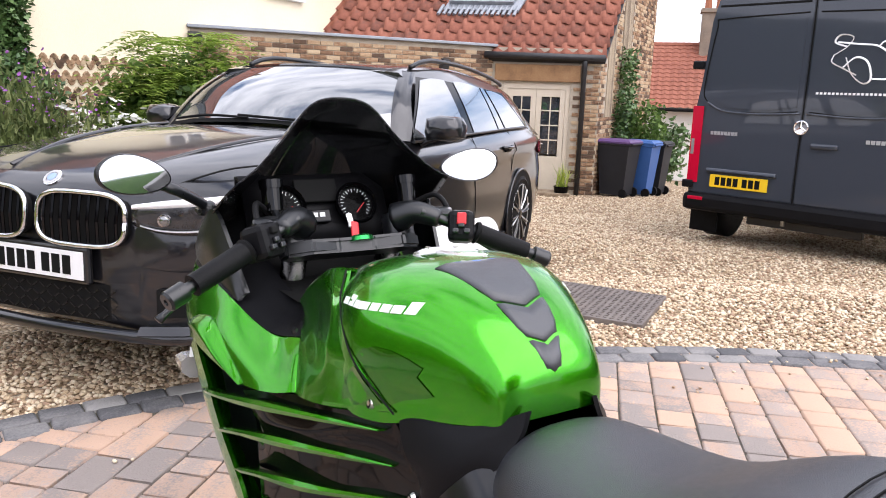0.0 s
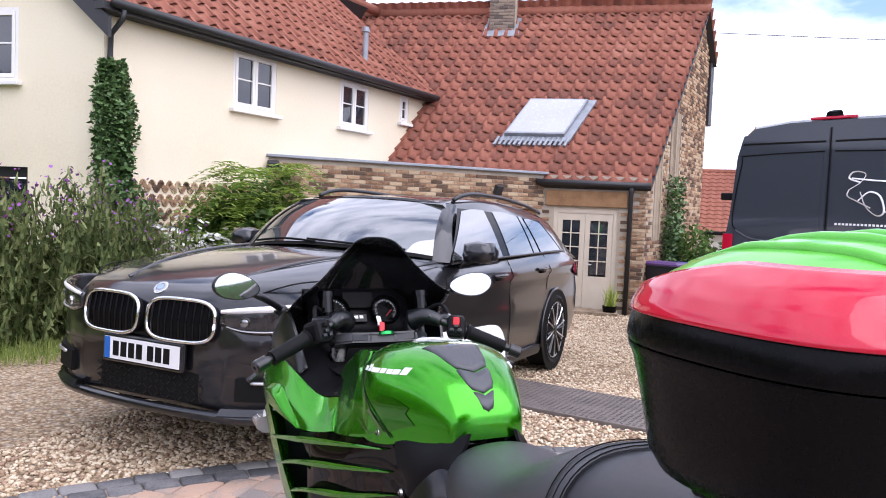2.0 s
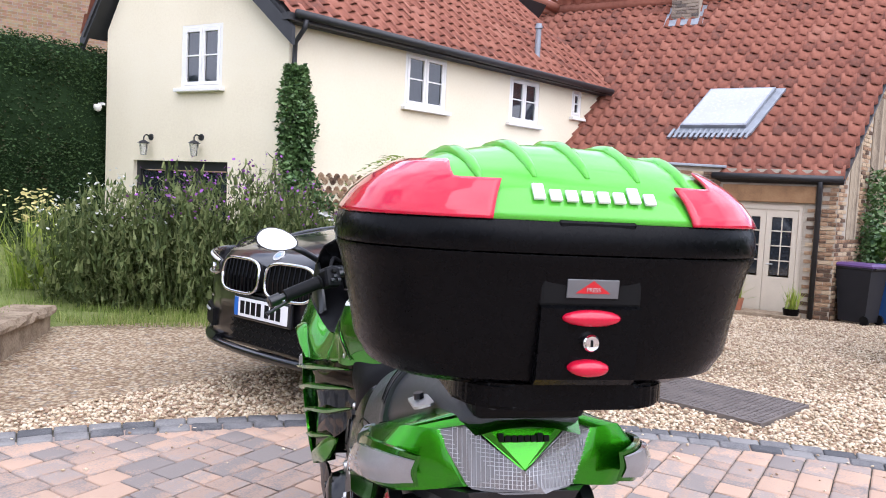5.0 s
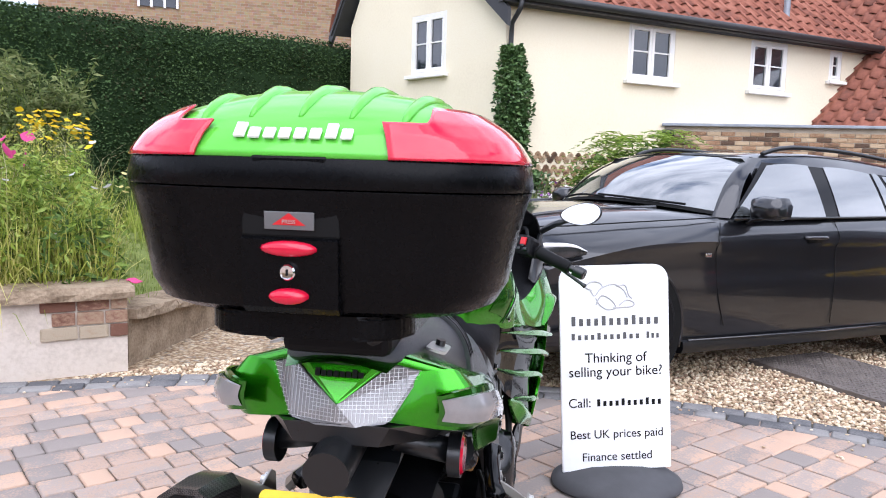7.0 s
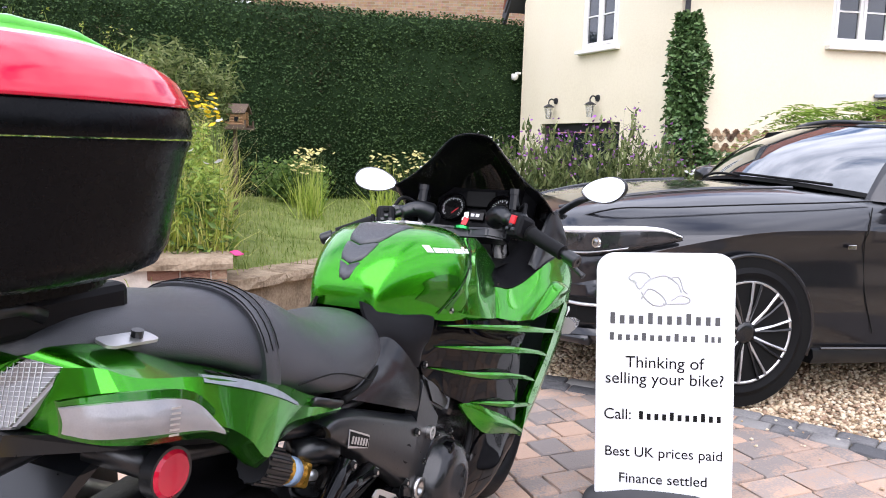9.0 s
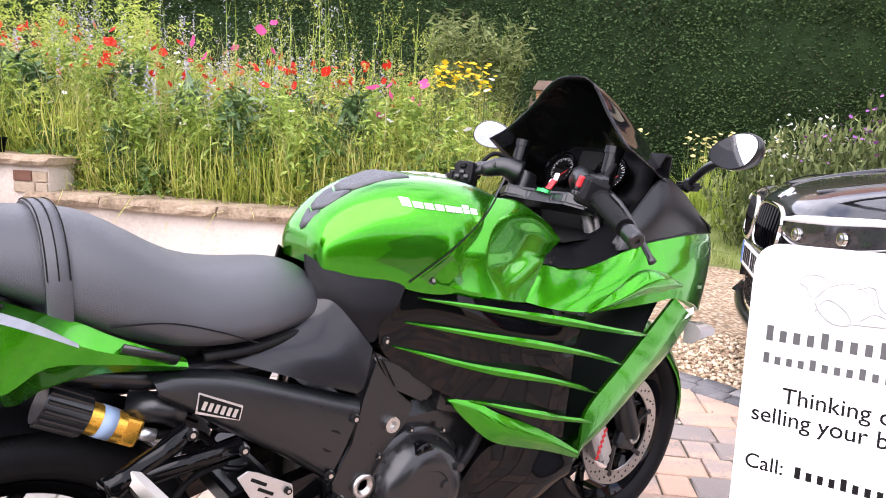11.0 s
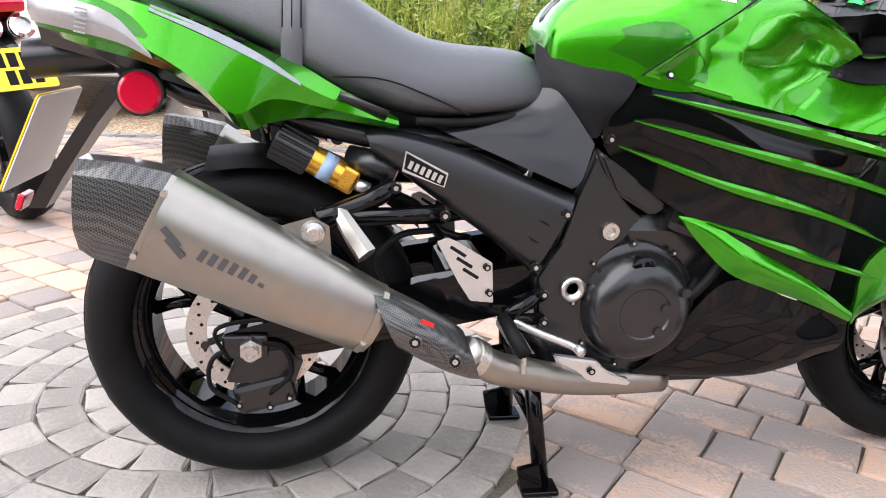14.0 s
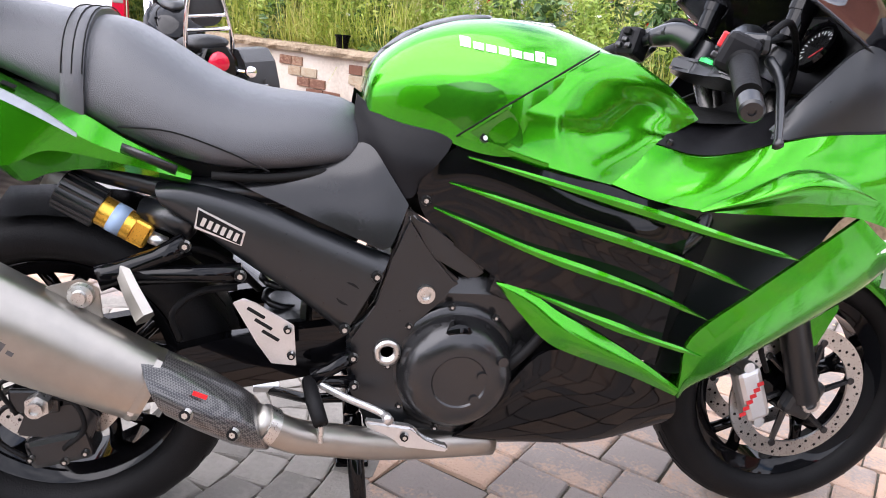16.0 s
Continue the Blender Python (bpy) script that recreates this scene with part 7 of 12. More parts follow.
    part("link_pipe", sweep(curve_pts([(s * 0.28, 0.36, 0.362), (s * 0.26, 0.42, 0.322), (s * 0.235, 0.48, 0.298), (s * 0.20, 0.56, 0.268), (s * 0.155, 0.66, 0.24), (s * 0.12, 0.80, 0.225)], 5), 0.029, 18), M["titan"], ex, "bare titanium link pipe", True)
    part("clamp", sweep([(s * 0.276, 0.372, 0.354), (s * 0.27, 0.388, 0.343)], 0.033, 18), M["steel"], ex, smooth=True, sharp=40)
    return ex


for s in (1, -1):
    exhaust(s)
# footrests, hangers and rear shock
for s in (1, -1):
    fh = part("pillion_hanger", sweep([(s * 0.185, 0.245, 0.625), (s * 0.19, 0.20, 0.60), (s * 0.20, 0.145, 0.578), (s * 0.21, 0.115, 0.570)], [0.019, 0.017, 0.019, 0.022], 8), M["gloss_black"], bike, "black pillion footrest hanger", True)
    part("hanger_brace", sweep([(s * 0.185, 0.33, 0.578), (s * 0.19, 0.25, 0.575), (s * 0.20, 0.15, 0.572)], [0.018, 0.015, 0.019], 8), M["gloss_black"], fh, smooth=True)
    for y, z in ((0.245, 0.625), (0.33, 0.578)):
        bolt((s * 0.20, y, z), fh, 0.012, (s, 0, 0))
    part("pillion_peg", sweep([(s * 0.205, 0.15, 0.585), (s * 0.235, 0.172, 0.555), (s * 0.26, 0.195, 0.525)], [0.014, 0.017, 0.019], 6, 0.7), M["titan"], fh, "silver folded pillion peg", True, sharp=40)
    heel = part("heel_guard", side_plate([(0.318, 0.532), (0.336, 0.540), (0.355, 0.532), (0.418, 0.494), (0.424, 0.42), (0.382, 0.424), (0.358, 0.46)], 0.198, 0.202, s < 0, 0.0015), M["silver"], bike, "silver slotted heel guard")
    bm = bmesh.new()
    for k in range(3):
        add_box(bm, (0.006, 0.034, 0.007), (s * 0.20, 0.356 + 0.012 * k, 0.515 - 0.02 * k), (-32, 0, 0), bevel=0.002)
    part("heel_slot", bm, M["ink"], heel)
    for y, z in ((0.408, 0.487), (0.415, 0.44)):
        bolt((s * 0.203, y, z), heel, 0.009, (s, 0, 0))
    rh = part("rider_hanger", sweep([(s * 0.175, 0.52, 0.43), (s * 0.185, 0.48, 0.405), (s * 0.19, 0.452, 0.392)], [0.017, 0.013, 0.017], 8), M["gloss_black"], bike, "black rider footrest hanger", True)
    part("hanger_brace", sweep([(s * 0.175, 0.524, 0.377), (s * 0.185, 0.48, 0.383), (s * 0.19, 0.45, 0.386)], [0.013, 0.010, 0.013], 8), M["gloss_black"], rh, smooth=True)
    for y, z in ((0.52, 0.43), (0.524, 0.377)):
        bolt((s * 0.188, y, z), rh, 0.011, (s, 0, 0))
    peg = part("rider_peg", sweep([(s * 0.195, 0.445, 0.392), (s * 0.235, 0.455, 0.372), (s * 0.275, 0.468, 0.352)], [0.012, 0.014, 0.013], 8), M["rubber"], rh, "ribbed black footrest", True)
    part("peg_feeler", rod((s * 0.27, 0.468, 0.345), (s * 0.272, 0.468, 0.315), 0.005), M["steel"], peg)
    part("brake_pedal" if s > 0 else "gear_lever", sweep(curve_pts([(s * 0.19, 0.455, 0.385), (s * 0.205, 0.51, 0.362), (s * 0.22, 0.57, 0.342), (s * 0.24, 0.585, 0.336)], 4), [0.01, 0.0085, 0.0085, 0.0085, 0.0085, 0.0085, 0.0085, 0.0085, 0.0085, 0.0085, 0.011, 0.011, 0.011], 8, 0.8), M["silver"], bike, "silver foot lever", True)
    part("engine_guard", side_plate([(0.545, 0.315), (0.63, 0.302), (0.655, 0.272), (0.70, 0.262), (0.70, 0.25), (0.565, 0.268)], 0.185, 0.205, s < 0, 0.004), M["silver"] if s > 0 else M["satin_black"], bike, "bare alloy lower guard")
    bolt((s * 0.206, 0.618, 0.285), bike, 0.01, (s, 0, 0))
shock = part("shock_reservoir", sweep([(0.135, 0.045, 0.694), (0.137, 0.105, 0.662)], 0.031, 16), M["satin_black"], bike, "black shock adjuster knob", True, sharp=40)
bm = bmesh.new()
for k in range(14):
    a = 2 * math.pi * k / 14
    c = Vector((0.136, 0.075, 0.678)) + Vector((math.cos(a), 0.47 * math.sin(a), 0.88 * math.sin(a))) * 0.031
    add_rod(bm, c + Vector((0, -0.028, 0.015)), c + Vector((0, 0.028, -0.015)), 0.0035, n=6)
part("knob_rib", bm, M["satin_black"], shock)
gold = part("shock_body", sweep([(0.137, 0.105, 0.662), (0.139, 0.155, 0.634)], 0.025, 18), M["gold"], shock, "gold anodised shock body", True, sharp=40)
part("shock_label", sweep([(0.138, 0.122, 0.6525), (0.1385, 0.142, 0.6415)], 0.0256, 18), M["blue_pale"], gold, smooth=True)
part("shock_end", box((0.03, 0.035, 0.045), (0.139, 0.165, 0.628), (-28, 0, 0), bevel=0.006), M["gold"], gold)
part("shock_fitting", rod((0.14, 0.18, 0.62), (0.142, 0.205, 0.61), 0.011), M["silver"], shock, smooth=True)
part("shock_hose", sweep(curve_pts([(0.142, 0.205, 0.61), (0.13, 0.25, 0.60), (0.1, 0.3, 0.57), (0.05, 0.35, 0.5)], 5), 0.007, 8), M["rubber"], shock, smooth=True)
part("shock_bracket", sweep([(0.12, 0.17, 0.66), (0.14, 0.215, 0.655), (0.15, 0.25, 0.64)], 0.025, 10), M["satin_black"], bike, smooth=True)
part("shock_spring", sweep([(0.05 * 0 + 0.03 * math.cos(k * 0.7), 0.36 + 0.03 * math.sin(k * 0.7) + 0.0006 * k, 0.66 - 0.0045 * k) for k in range(60)], 0.007, 8), M["satin_black"], bike, "black shock spring", True)
part("footrest_hose", sweep(curve_pts([(0.17, 0.23, 0.45), (0.175, 0.22, 0.50), (0.165, 0.26, 0.535), (0.15, 0.32, 0.54)], 5), 0.006, 8), M["rubber"], bike, smooth=True)
# centre stand
stand = part("centre_stand", sweep([(-0.13, 0.53, 0.25), (0.13, 0.53, 0.25)], 0.016, 10), M["gloss_black"], bike, "black centre stand resting on the pavers", True)
for s in (-1, 1):
    part("stand_leg", sweep([(s * 0.10, 0.53, 0.27), (s * 0.125, 0.545, 0.14), (s * 0.15, 0.56, 0.012)], [0.017, 0.016, 0.016], 10), M["gloss_black"], stand, smooth=True)
    part("stand_foot", box((0.05, 0.075, 0.012), (s * 0.155, 0.552, 0.006), (0, 0, 0), bevel=0.003), M["gloss_black"], stand)
    part("stand_stop", box((0.012, 0.045, 0.06), (s * 0.165, 0.53, 0.036), (12, 0, 0), bevel=0.004), M["gloss_black"], stand)
part("stand_tang", sweep([(-0.10, 0.53, 0.2), (-0.16, 0.45, 0.16), (-0.22, 0.36, 0.15)], 0.012, 8), M["gloss_black"], stand, smooth=True)
part("tang_pad", box((0.03, 0.06, 0.016), (-0.225, 0.35, 0.155), bevel=0.004), M["silver"], stand)
part("stand_brace", sweep([(-0.12, 0.545, 0.13), (0.12, 0.545, 0.13)], 0.01, 8), M["gloss_black"], stand, smooth=True)


# ---- top box on its rack ----
BOXC, DEPTH = (-0.001, -0.325), 0.91


def box_pt(theta, a, b, z, e=2.8):
    c, s = math.cos(theta), math.sin(theta)
    k = 0.982 * (abs(c) ** e + abs(s) ** e) ** (-1 / e)
    return Vector((BOXC[0] + a * c * k, BOXC[1] + b * s * k, z))


def box_rings(levels, n=64):
    return [[box_pt(2 * math.pi * k / n, a * 0.975, b * DEPTH, z) for k in range(n)] for z, a, b in levels]


LID = [(1.240, 0.276, 0.229), (1.249, 0.271, 0.225), (1.266, 0.257, 0.212), (1.283, 0.236, 0.194), (1.300, 0.204, 0.166), (1.316, 0.157, 0.128), (1.327, 0.104, 0.087), (1.333, 0.05, 0.04), (1.335, 0.01, 0.008)]


def lid_size(z):
    for p, q in zip(LID, LID[1:]):
        if p[0] <= z <= q[0]:
            t = (z - p[0]) / (q[0] - p[0])
            return (p[1] + t * (q[1] - p[1])) * 0.975, (p[2] + t * (q[2] - p[2])) * DEPTH
    return LID[-1][1] * 0.975, LID[-1][2] * DEPTH


topbox = thing("top_box", "black and lime green motorcycle top box with red lenses", "luggage box")
shell = part("box_shell", loft(box_rings([(1.054, 0.19, 0.15), (1.051, 0.218, 0.178), (1.060, 0.238, 0.196), (1.082, 0.252, 0.207), (1.12, 0.259, 0.214), (1.16, 0.268, 0.221), (1.19, 0.276, 0.228), (1.20, 0.281, 0.233), (1.2035, 0.281, 0.233), (1.2035, 0.272, 0.224)])), M["box_black"], topbox, "black textured lower shell", True, sharp=35)
band = part("lid_band", loft(box_rings([(1.2055, 0.272, 0.224), (1.2055, 0.281, 0.233), (1.21, 0.283, 0.235), (1.232, 0.280, 0.232), (1.2395, 0.2765, 0.2295), (1.2395, 0.26, 0.21)])), M["box_black"], topbox, "black lid rim", True, sharp=35)
lid = part("lid", loft(box_rings(LID)), M["lime"], topbox, "lime green ribbed lid", True)
for x0 in (-0.15, -0.075, 0.0, 0.075, 0.15):
    line, rad = [], []
    for k in range(17):
        t = k / 16
        y = BOXC[1] - 0.165 + 0.30 * t
        x = x0 * (0.82 + 0.18 * t)
        zz = 1.24
        for j in range(56):
            z = 1.335 - 0.095 * j / 55
            a, b = lid_size(z)
            if (abs(x) / a) ** 2.8 + (abs(y - BOXC[1]) / b) ** 2.8 <= 1:
                zz = z
                break
        line.append((x, y, zz - 0.002))
        rad.append(0.003 + 0.0075 * math.sin(math.pi * min(1, t * 1.15)) ** 0.6)
    part("lid_rib", sweep(line, rad, 10, 1.0), M["lime"], lid, smooth=True)
for s in (-1, 1):
    rows = []
    for k in range(60):
        th = radians(-66 + 118 * k / 59)
        t = k / 59
        top = 1.281 + (0.021 * min(1, max(0, (t - 0.10) / 0.06))) if t < 0.55 else 1.302 - 0.056 * ((t - 0.55) / 0.45) ** 1.6
        col = []
        for j in range(15):
            z = 1.2405 + (top - 1.2405) * j / 14
            a, b = lid_size(z)
            p = box_pt(th, a + 0.005 + 0.004 * j / 14, b + 0.005 + 0.004 * j / 14, z + 0.003 * j / 14)
            col.append((BOXC[0] + s * (p.x - BOXC[0]), p.y, p.z))
        rows.append(col)
    ob = part("red_lens", loft(rows, closed=False, caps=False), M["red_lens"], topbox, "red reflector lens wrapping the lid corner", True)
    ob.modifiers.new("thick", "SOLIDIFY").thickness = 0.003
part("lid_latch_lip", box((0.09, 0.012, 0.012), (0, BOXC[1] - 0.2, 1.236), bevel=0.003), M["box_black"], topbox)
for k in range(8):
    h = 0.022 if k in (0, 6) else 0.0155
    x = -0.064 + 0.0183 * k
    a, b = lid_size(1.262 + h / 2)
    y = BOXC[1] - b - 0.0035 + abs(x) ** 3 * 6
    part("mark_bar", box((0.0132, 0.004, h), (x, y, 1.26 + h / 2), (-42, 0, 0), bevel=0.001), M["white_ink"], lid, "silver-white raised bar of the maker's mark")
latch = part("latch_panel", loft([[(x * w, y, z) for x, w in ((-1, 0.058), (1, 0.058))] + [(x * 0.056, y + 0.04, z) for x in (1, -1)] for z, y in ((1.058, -0.512), (1.066, -0.5205), (1.146, -0.5275), (1.149, -0.5225))]), M["box_black"], topbox, "black latch panel")
part("latch_recess", box((0.118, 0.012, 0.045), (0, -0.5185, 1.17), (3, 0, 0), bevel=0.004), M["ink"], topbox)
lab = part("latch_label", box((0.060, 0.002, 0.021), (0, -0.526, 1.168), (4, 0, 0), bevel=0.0008), M["grey_label"], latch, "silver label with a red triangle")
part("label_mark", slab([(-0.02, -0.006), (0.02, -0.006), (0.0, 0.008)], 0.0008, Matrix.Translation((0, -0.5274, 1.169)) @ pose(0, 0, 0, 94)), M["red_mark"], lab)
lettering("PRESS", 0.0065, M["silver"], lab, Matrix.Translation((0, -0.5282, 1.1668)) @ pose(0, 0, 0, 94), depth=0.0002)
for z, w, h in ((1.136, 0.034, 0.0095), (1.0805, 0.0235, 0.0095)):
    bt = loft([[(w * f * math.cos(a), y - 0.0, z + h * f * math.sin(a)) for a in (2 * math.pi * k / 24 for k in range(24))] for y, f in ((-0.520, 1.0), (-0.529, 1.0), (-0.534, 0.86), (-0.5365, 0.55), (-0.537, 0.05))])
    part("release_button", bt, M["red_lens"], latch, "red oval release button", True, sharp=50)
part("lock", lathe([(-0.522, 0.0095), (-0.531, 0.0095), (-0.533, 0.008), (-0.5325, 0.006), (-0.5325, 0.0003)], (0, 0, 1.109), "Y", 24), M["chrome"], latch, "round chrome key lock", True, sharp=35)
part("keyhole", box((0.0018, 0.002, 0.007), (0.0, -0.533, 1.109)), M["ink"], latch)
rack = thing("luggage_rack", "black plastic mounting plate and steel rack", "rack")
part("mount_plate", slab(round_rect(0.262, 0.30, 0.06, 6), 0.03, Matrix.Translation((0, -0.34, 1.038)), 0.004), M["box_black"], rack, "black mounting plate")
for s in (-1, 1):
    part("rack_arm", sweep([(s * 0.07, -0.40, 1.008), (s * 0.075, -0.30, 1.006), (s * 0.075, -0.27, 0.99)], 0.011, 8), M["satin_black"], rack, smooth=True)
    pl = part("rack_plate", slab(round_rect(0.032, 0.085, 0.010), 0.004, Matrix.Translation((s * 0.126, -0.19, 0.950)) @ pose(0, 0, 0, -6, s * 14, 0)), M["silver"], rack, "bare alloy side plate")
    part("rack_bolt", rod((s * 0.126, -0.175, 0.950), (s * 0.128, -0.175, 0.960), 0.008, n=12), M["satin_black"], pl)
part("rack_base", box((0.16, 0.2, 0.05), (0, -0.24, 0.99), bevel=0.012), M["black_plastic"], rack)

# ---- pavement sign ----
SIGN = Matrix.Translation((0.59, 1.611, 0)) @ pose(0, 0, 0, 0, 0, 14.6)
sign = thing("pavement_sign", "white pavement sign with dark lettering on a rubber base", "sign", SIGN)
sw, sh = 0.448, 0.821
ol = [(-sw / 2, 0), (sw / 2, 0)] + [(sw / 2 - 0.06 + 0.06 * math.cos(a), sh - 0.06 + 0.06 * math.sin(a)) for a in (math.pi / 2 * k / 8 for k in range(9))] + [(-sw / 2 + 0.06 - 0.06 * math.sin(a), sh - 0.06 + 0.06 * math.cos(a)) for a in (math.pi / 2 * k / 8 for k in range(9))]
panel = part("sign_panel", slab(ol, 0.014, Matrix.Translation((0, 0, 0.058)) @ pose(0, 0, 0, 90), 0.003), M["sign_white"], sign, "white printed panel")
panel.matrix_local = Matrix.Translation((0, 0, 0.062)) @ pose(0, 0, 0, -5.7, -2.3, 0) @ Matrix.Translation((0, 0, -0.058))
base = [(0.265 * math.cos(a), 0.21 * math.sin(a)) for a in (2 * math.pi * k / 40 for k in range(40))]
part("sign_base", loft([[Vector((x * f, y * f, z)) for x, y in base] for f, z in ((0.97, 0.002), (1.0, 0.012), (0.98, 0.03), (0.85, 0.052), (0.4, 0.075), (0.1, 0.078))]), M["rubber_grey"], sign, "grey moulded rubber base", True, sharp=50)


def sign_at(x, z, d=0.0085):
    return Matrix.Translation((x, -d - 0.0, 0.058 + z)) @ pose(0, 0, 0, 90)


def bars_row(x0, x1, z, h, count, mat, name="sign_bar"):
    st = (x1 - x0) / count
    for k in range(count):
        hk = h * (1.0 if k % 4 == 0 else 0.74)
        part(name, box((st * 0.5, 0.001, hk), (x0 + (k + 0.5) * st, -0.0085, 0.058 + z + (hk - h) / 2)), M[mat], panel)


bars_row(-0.185, 0.185, 0.60, 0.038, 12, "sign_grey")
bars_row(-0.185, 0.105, 0.538, 0.026, 11, "sign_grey")
bars_row(0.125, 0.185, 0.538, 0.026, 3, "sign_grey")
for text, size, z, x in (("Thinking of", 0.056, 0.45, 0.0), ("selling your bike?", 0.056, 0.395, 0.0), ("Best UK prices paid", 0.048, 0.145, 0.0), ("Finance settled", 0.048, 0.055, 0.0)):
    lettering(text, size, M["ink"], panel, sign_at(x, z), depth=0.0006)
lettering("Call:", 0.052, M["ink"], panel, sign_at(-0.15, 0.272), depth=0.0006)
bars_row(-0.085, 0.19, 0.272, 0.028, 11, "ink", "number_bar")
logo = [[(-0.09, 0.72), (-0.115, 0.735), (-0.095, 0.755), (-0.06, 0.752), (-0.045, 0.735)], [(-0.1, 0.73), (-0.08, 0.70), (-0.05, 0.73), (0.0, 0.745), (0.04, 0.72), (0.055, 0.69)], [(-0.075, 0.665), (-0.05, 0.70), (-0.01, 0.68), (0.005, 0.65), (-0.03, 0.645), (-0.06, 0.665), (-0.075, 0.69)], [(0.02, 0.66), (0.05, 0.68), (0.08, 0.67), (0.075, 0.655), (0.035, 0.652), (-0.005, 0.65)], [(0.01, 0.735), (0.045, 0.74), (0.06, 0.70), (0.075, 0.685)]]
for line in logo:
    part("emblem_line", sweep([(p[0] * 1.0 - 0.002, -0.0085, 0.058 + p[1]) for p in curve_pts([(x, z, 0) for x, z in line], 6)], 0.0028, 5), M["grey_ink"], panel)


# ---- the parked estate car: x from its nose to its tail, y to its far side ----
CARM = Matrix.Translation((-0.491, 3.126, 0.05)) @ Matrix.Rotation(radians(37.7), 4, "Z") @ Matrix.Rotation(radians(1.5), 4, "Y")
car = thing("estate_car", "dark grey estate car parked on the gravel", "car", CARM)


def car_ring(x, w, low, cz, sh, be, bz, top):
    """Half outline mirrored: sill, door skin, crease, shoulder and bonnet or deck."""
    half = [(w - 0.10, low), (w - 0.025, low + 0.05), (w - 0.004, low + 0.2), (w - 0.004, (low + 0.2 + cz) / 2), (w - 0.024, cz - 0.075), (w - 0.002, cz), (w - 0.028, cz + (sh - cz) * 0.55), (w - 0.075, sh), (be, bz), (be * 0.5, bz + (top - bz) * 0.8)]
    return [(x, y, z) for y, z in half] + [(x, 0.0, top)] + [(x, -y, z) for y, z in half[::-1]]


body_rows = [(0.0, 0.50, 0.30, 0.56, 0.66, 0.42, 0.735, 0.755), (0.035, 0.64, 0.26, 0.58, 0.70, 0.48, 0.785, 0.81), (0.11, 0.77, 0.24, 0.62, 0.735, 0.56, 0.835, 0.86), (0.27, 0.865, 0.22, 0.68, 0.78, 0.64, 0.885, 0.912), (0.50, 0.905, 0.21, 0.745, 0.82, 0.685, 0.925, 0.96), (0.90, 0.93, 0.21, 0.82, 0.88, 0.725, 0.972, 1.015), (1.30, 0.934, 0.20, 0.845, 0.925, 0.75, 0.998, 1.04), (1.65, 0.934, 0.19, 0.85, 0.962, 0.78, 0.998, 1.02), (2.4, 0.932, 0.18, 0.865, 0.99, 0.80, 1.0, 1.0), (3.4, 0.932, 0.18, 0.885, 1.018, 0.80, 1.025, 1.025), (4.1, 0.925, 0.19, 0.90, 1.035, 0.78, 1.04, 1.04), (4.5, 0.90, 0.22, 0.90, 1.02, 0.72, 1.03, 1.03), (4.75, 0.86, 0.28, 0.87, 0.97, 0.66, 0.99, 0.99), (4.90, 0.78, 0.34, 0.78, 0.88, 0.60, 0.92, 0.92)]
fine = [smooth_line([Vector(car_ring(*r)[k]) for r in body_rows], 5) for k in range(21)]
body = part("body", loft([[fine[k][j] for k in range(21)] for j in range(len(fine[0]))]), M["car_paint"], car, "glossy dark grey body", True, sharp=40)
gh = [(2.02, 0.64, 1.0, 1.365, 1.402), (2.2, 0.615, 1.0, 1.40, 1.434), (2.65, 0.625, 1.01, 1.435, 1.470), (3.2, 0.62, 1.025, 1.435, 1.485), (3.8, 0.605, 1.04, 1.405, 1.468), (4.25, 0.59, 1.05, 1.365, 1.435), (4.50, 0.58, 1.05, 1.335, 1.405), (4.57, 0.57, 1.05, 1.30, 1.375), (4.72, 0.60, 1.04, 1.15, 1.20), (4.86, 0.66, 1.0, 1.0, 1.03)]


def green_ring(x, wt, zb, zs, zt):
    wb = 0.85 if x < 4.3 else 0.80
    half = [(wb, zb - 0.03), (wb - (wb - wt) * 0.5 + 0.012, zb + (zs - zb) * 0.5), (wt + 0.018, zs - 0.018), (wt - 0.025, zs + 0.014), (wt * 0.6, zt - 0.012)]
    return [(x, y, z) for y, z in half] + [(x, 0, zt)] + [(x, -y, z) for y, z in half[::-1]]


fine = [smooth_line([Vector(green_ring(*r)[k]) for r in gh], 4) for k in range(11)]
part("roof", loft([[fine[k][j] for k in range(11)] for j in range(len(fine[0]))]), M["car_paint"], car, "dark grey roof and pillars", True, sharp=45)


def screen_pt(u, v):
    """A place on the windscreen: u across from -1 to 1, v from its foot to its head."""
    foot = Vector((1.42 + 0.22 * u * u, 0.80 * u, 1.052 - 0.055 * u * u))
    head = Vector((2.0 + 0.10 * u * u, 0.632 * u, 1.412 - 0.03 * u * u))
    return foot.lerp(head, v) + Vector((-0.035, 0, 0.035)) * math.sin(math.pi * v)


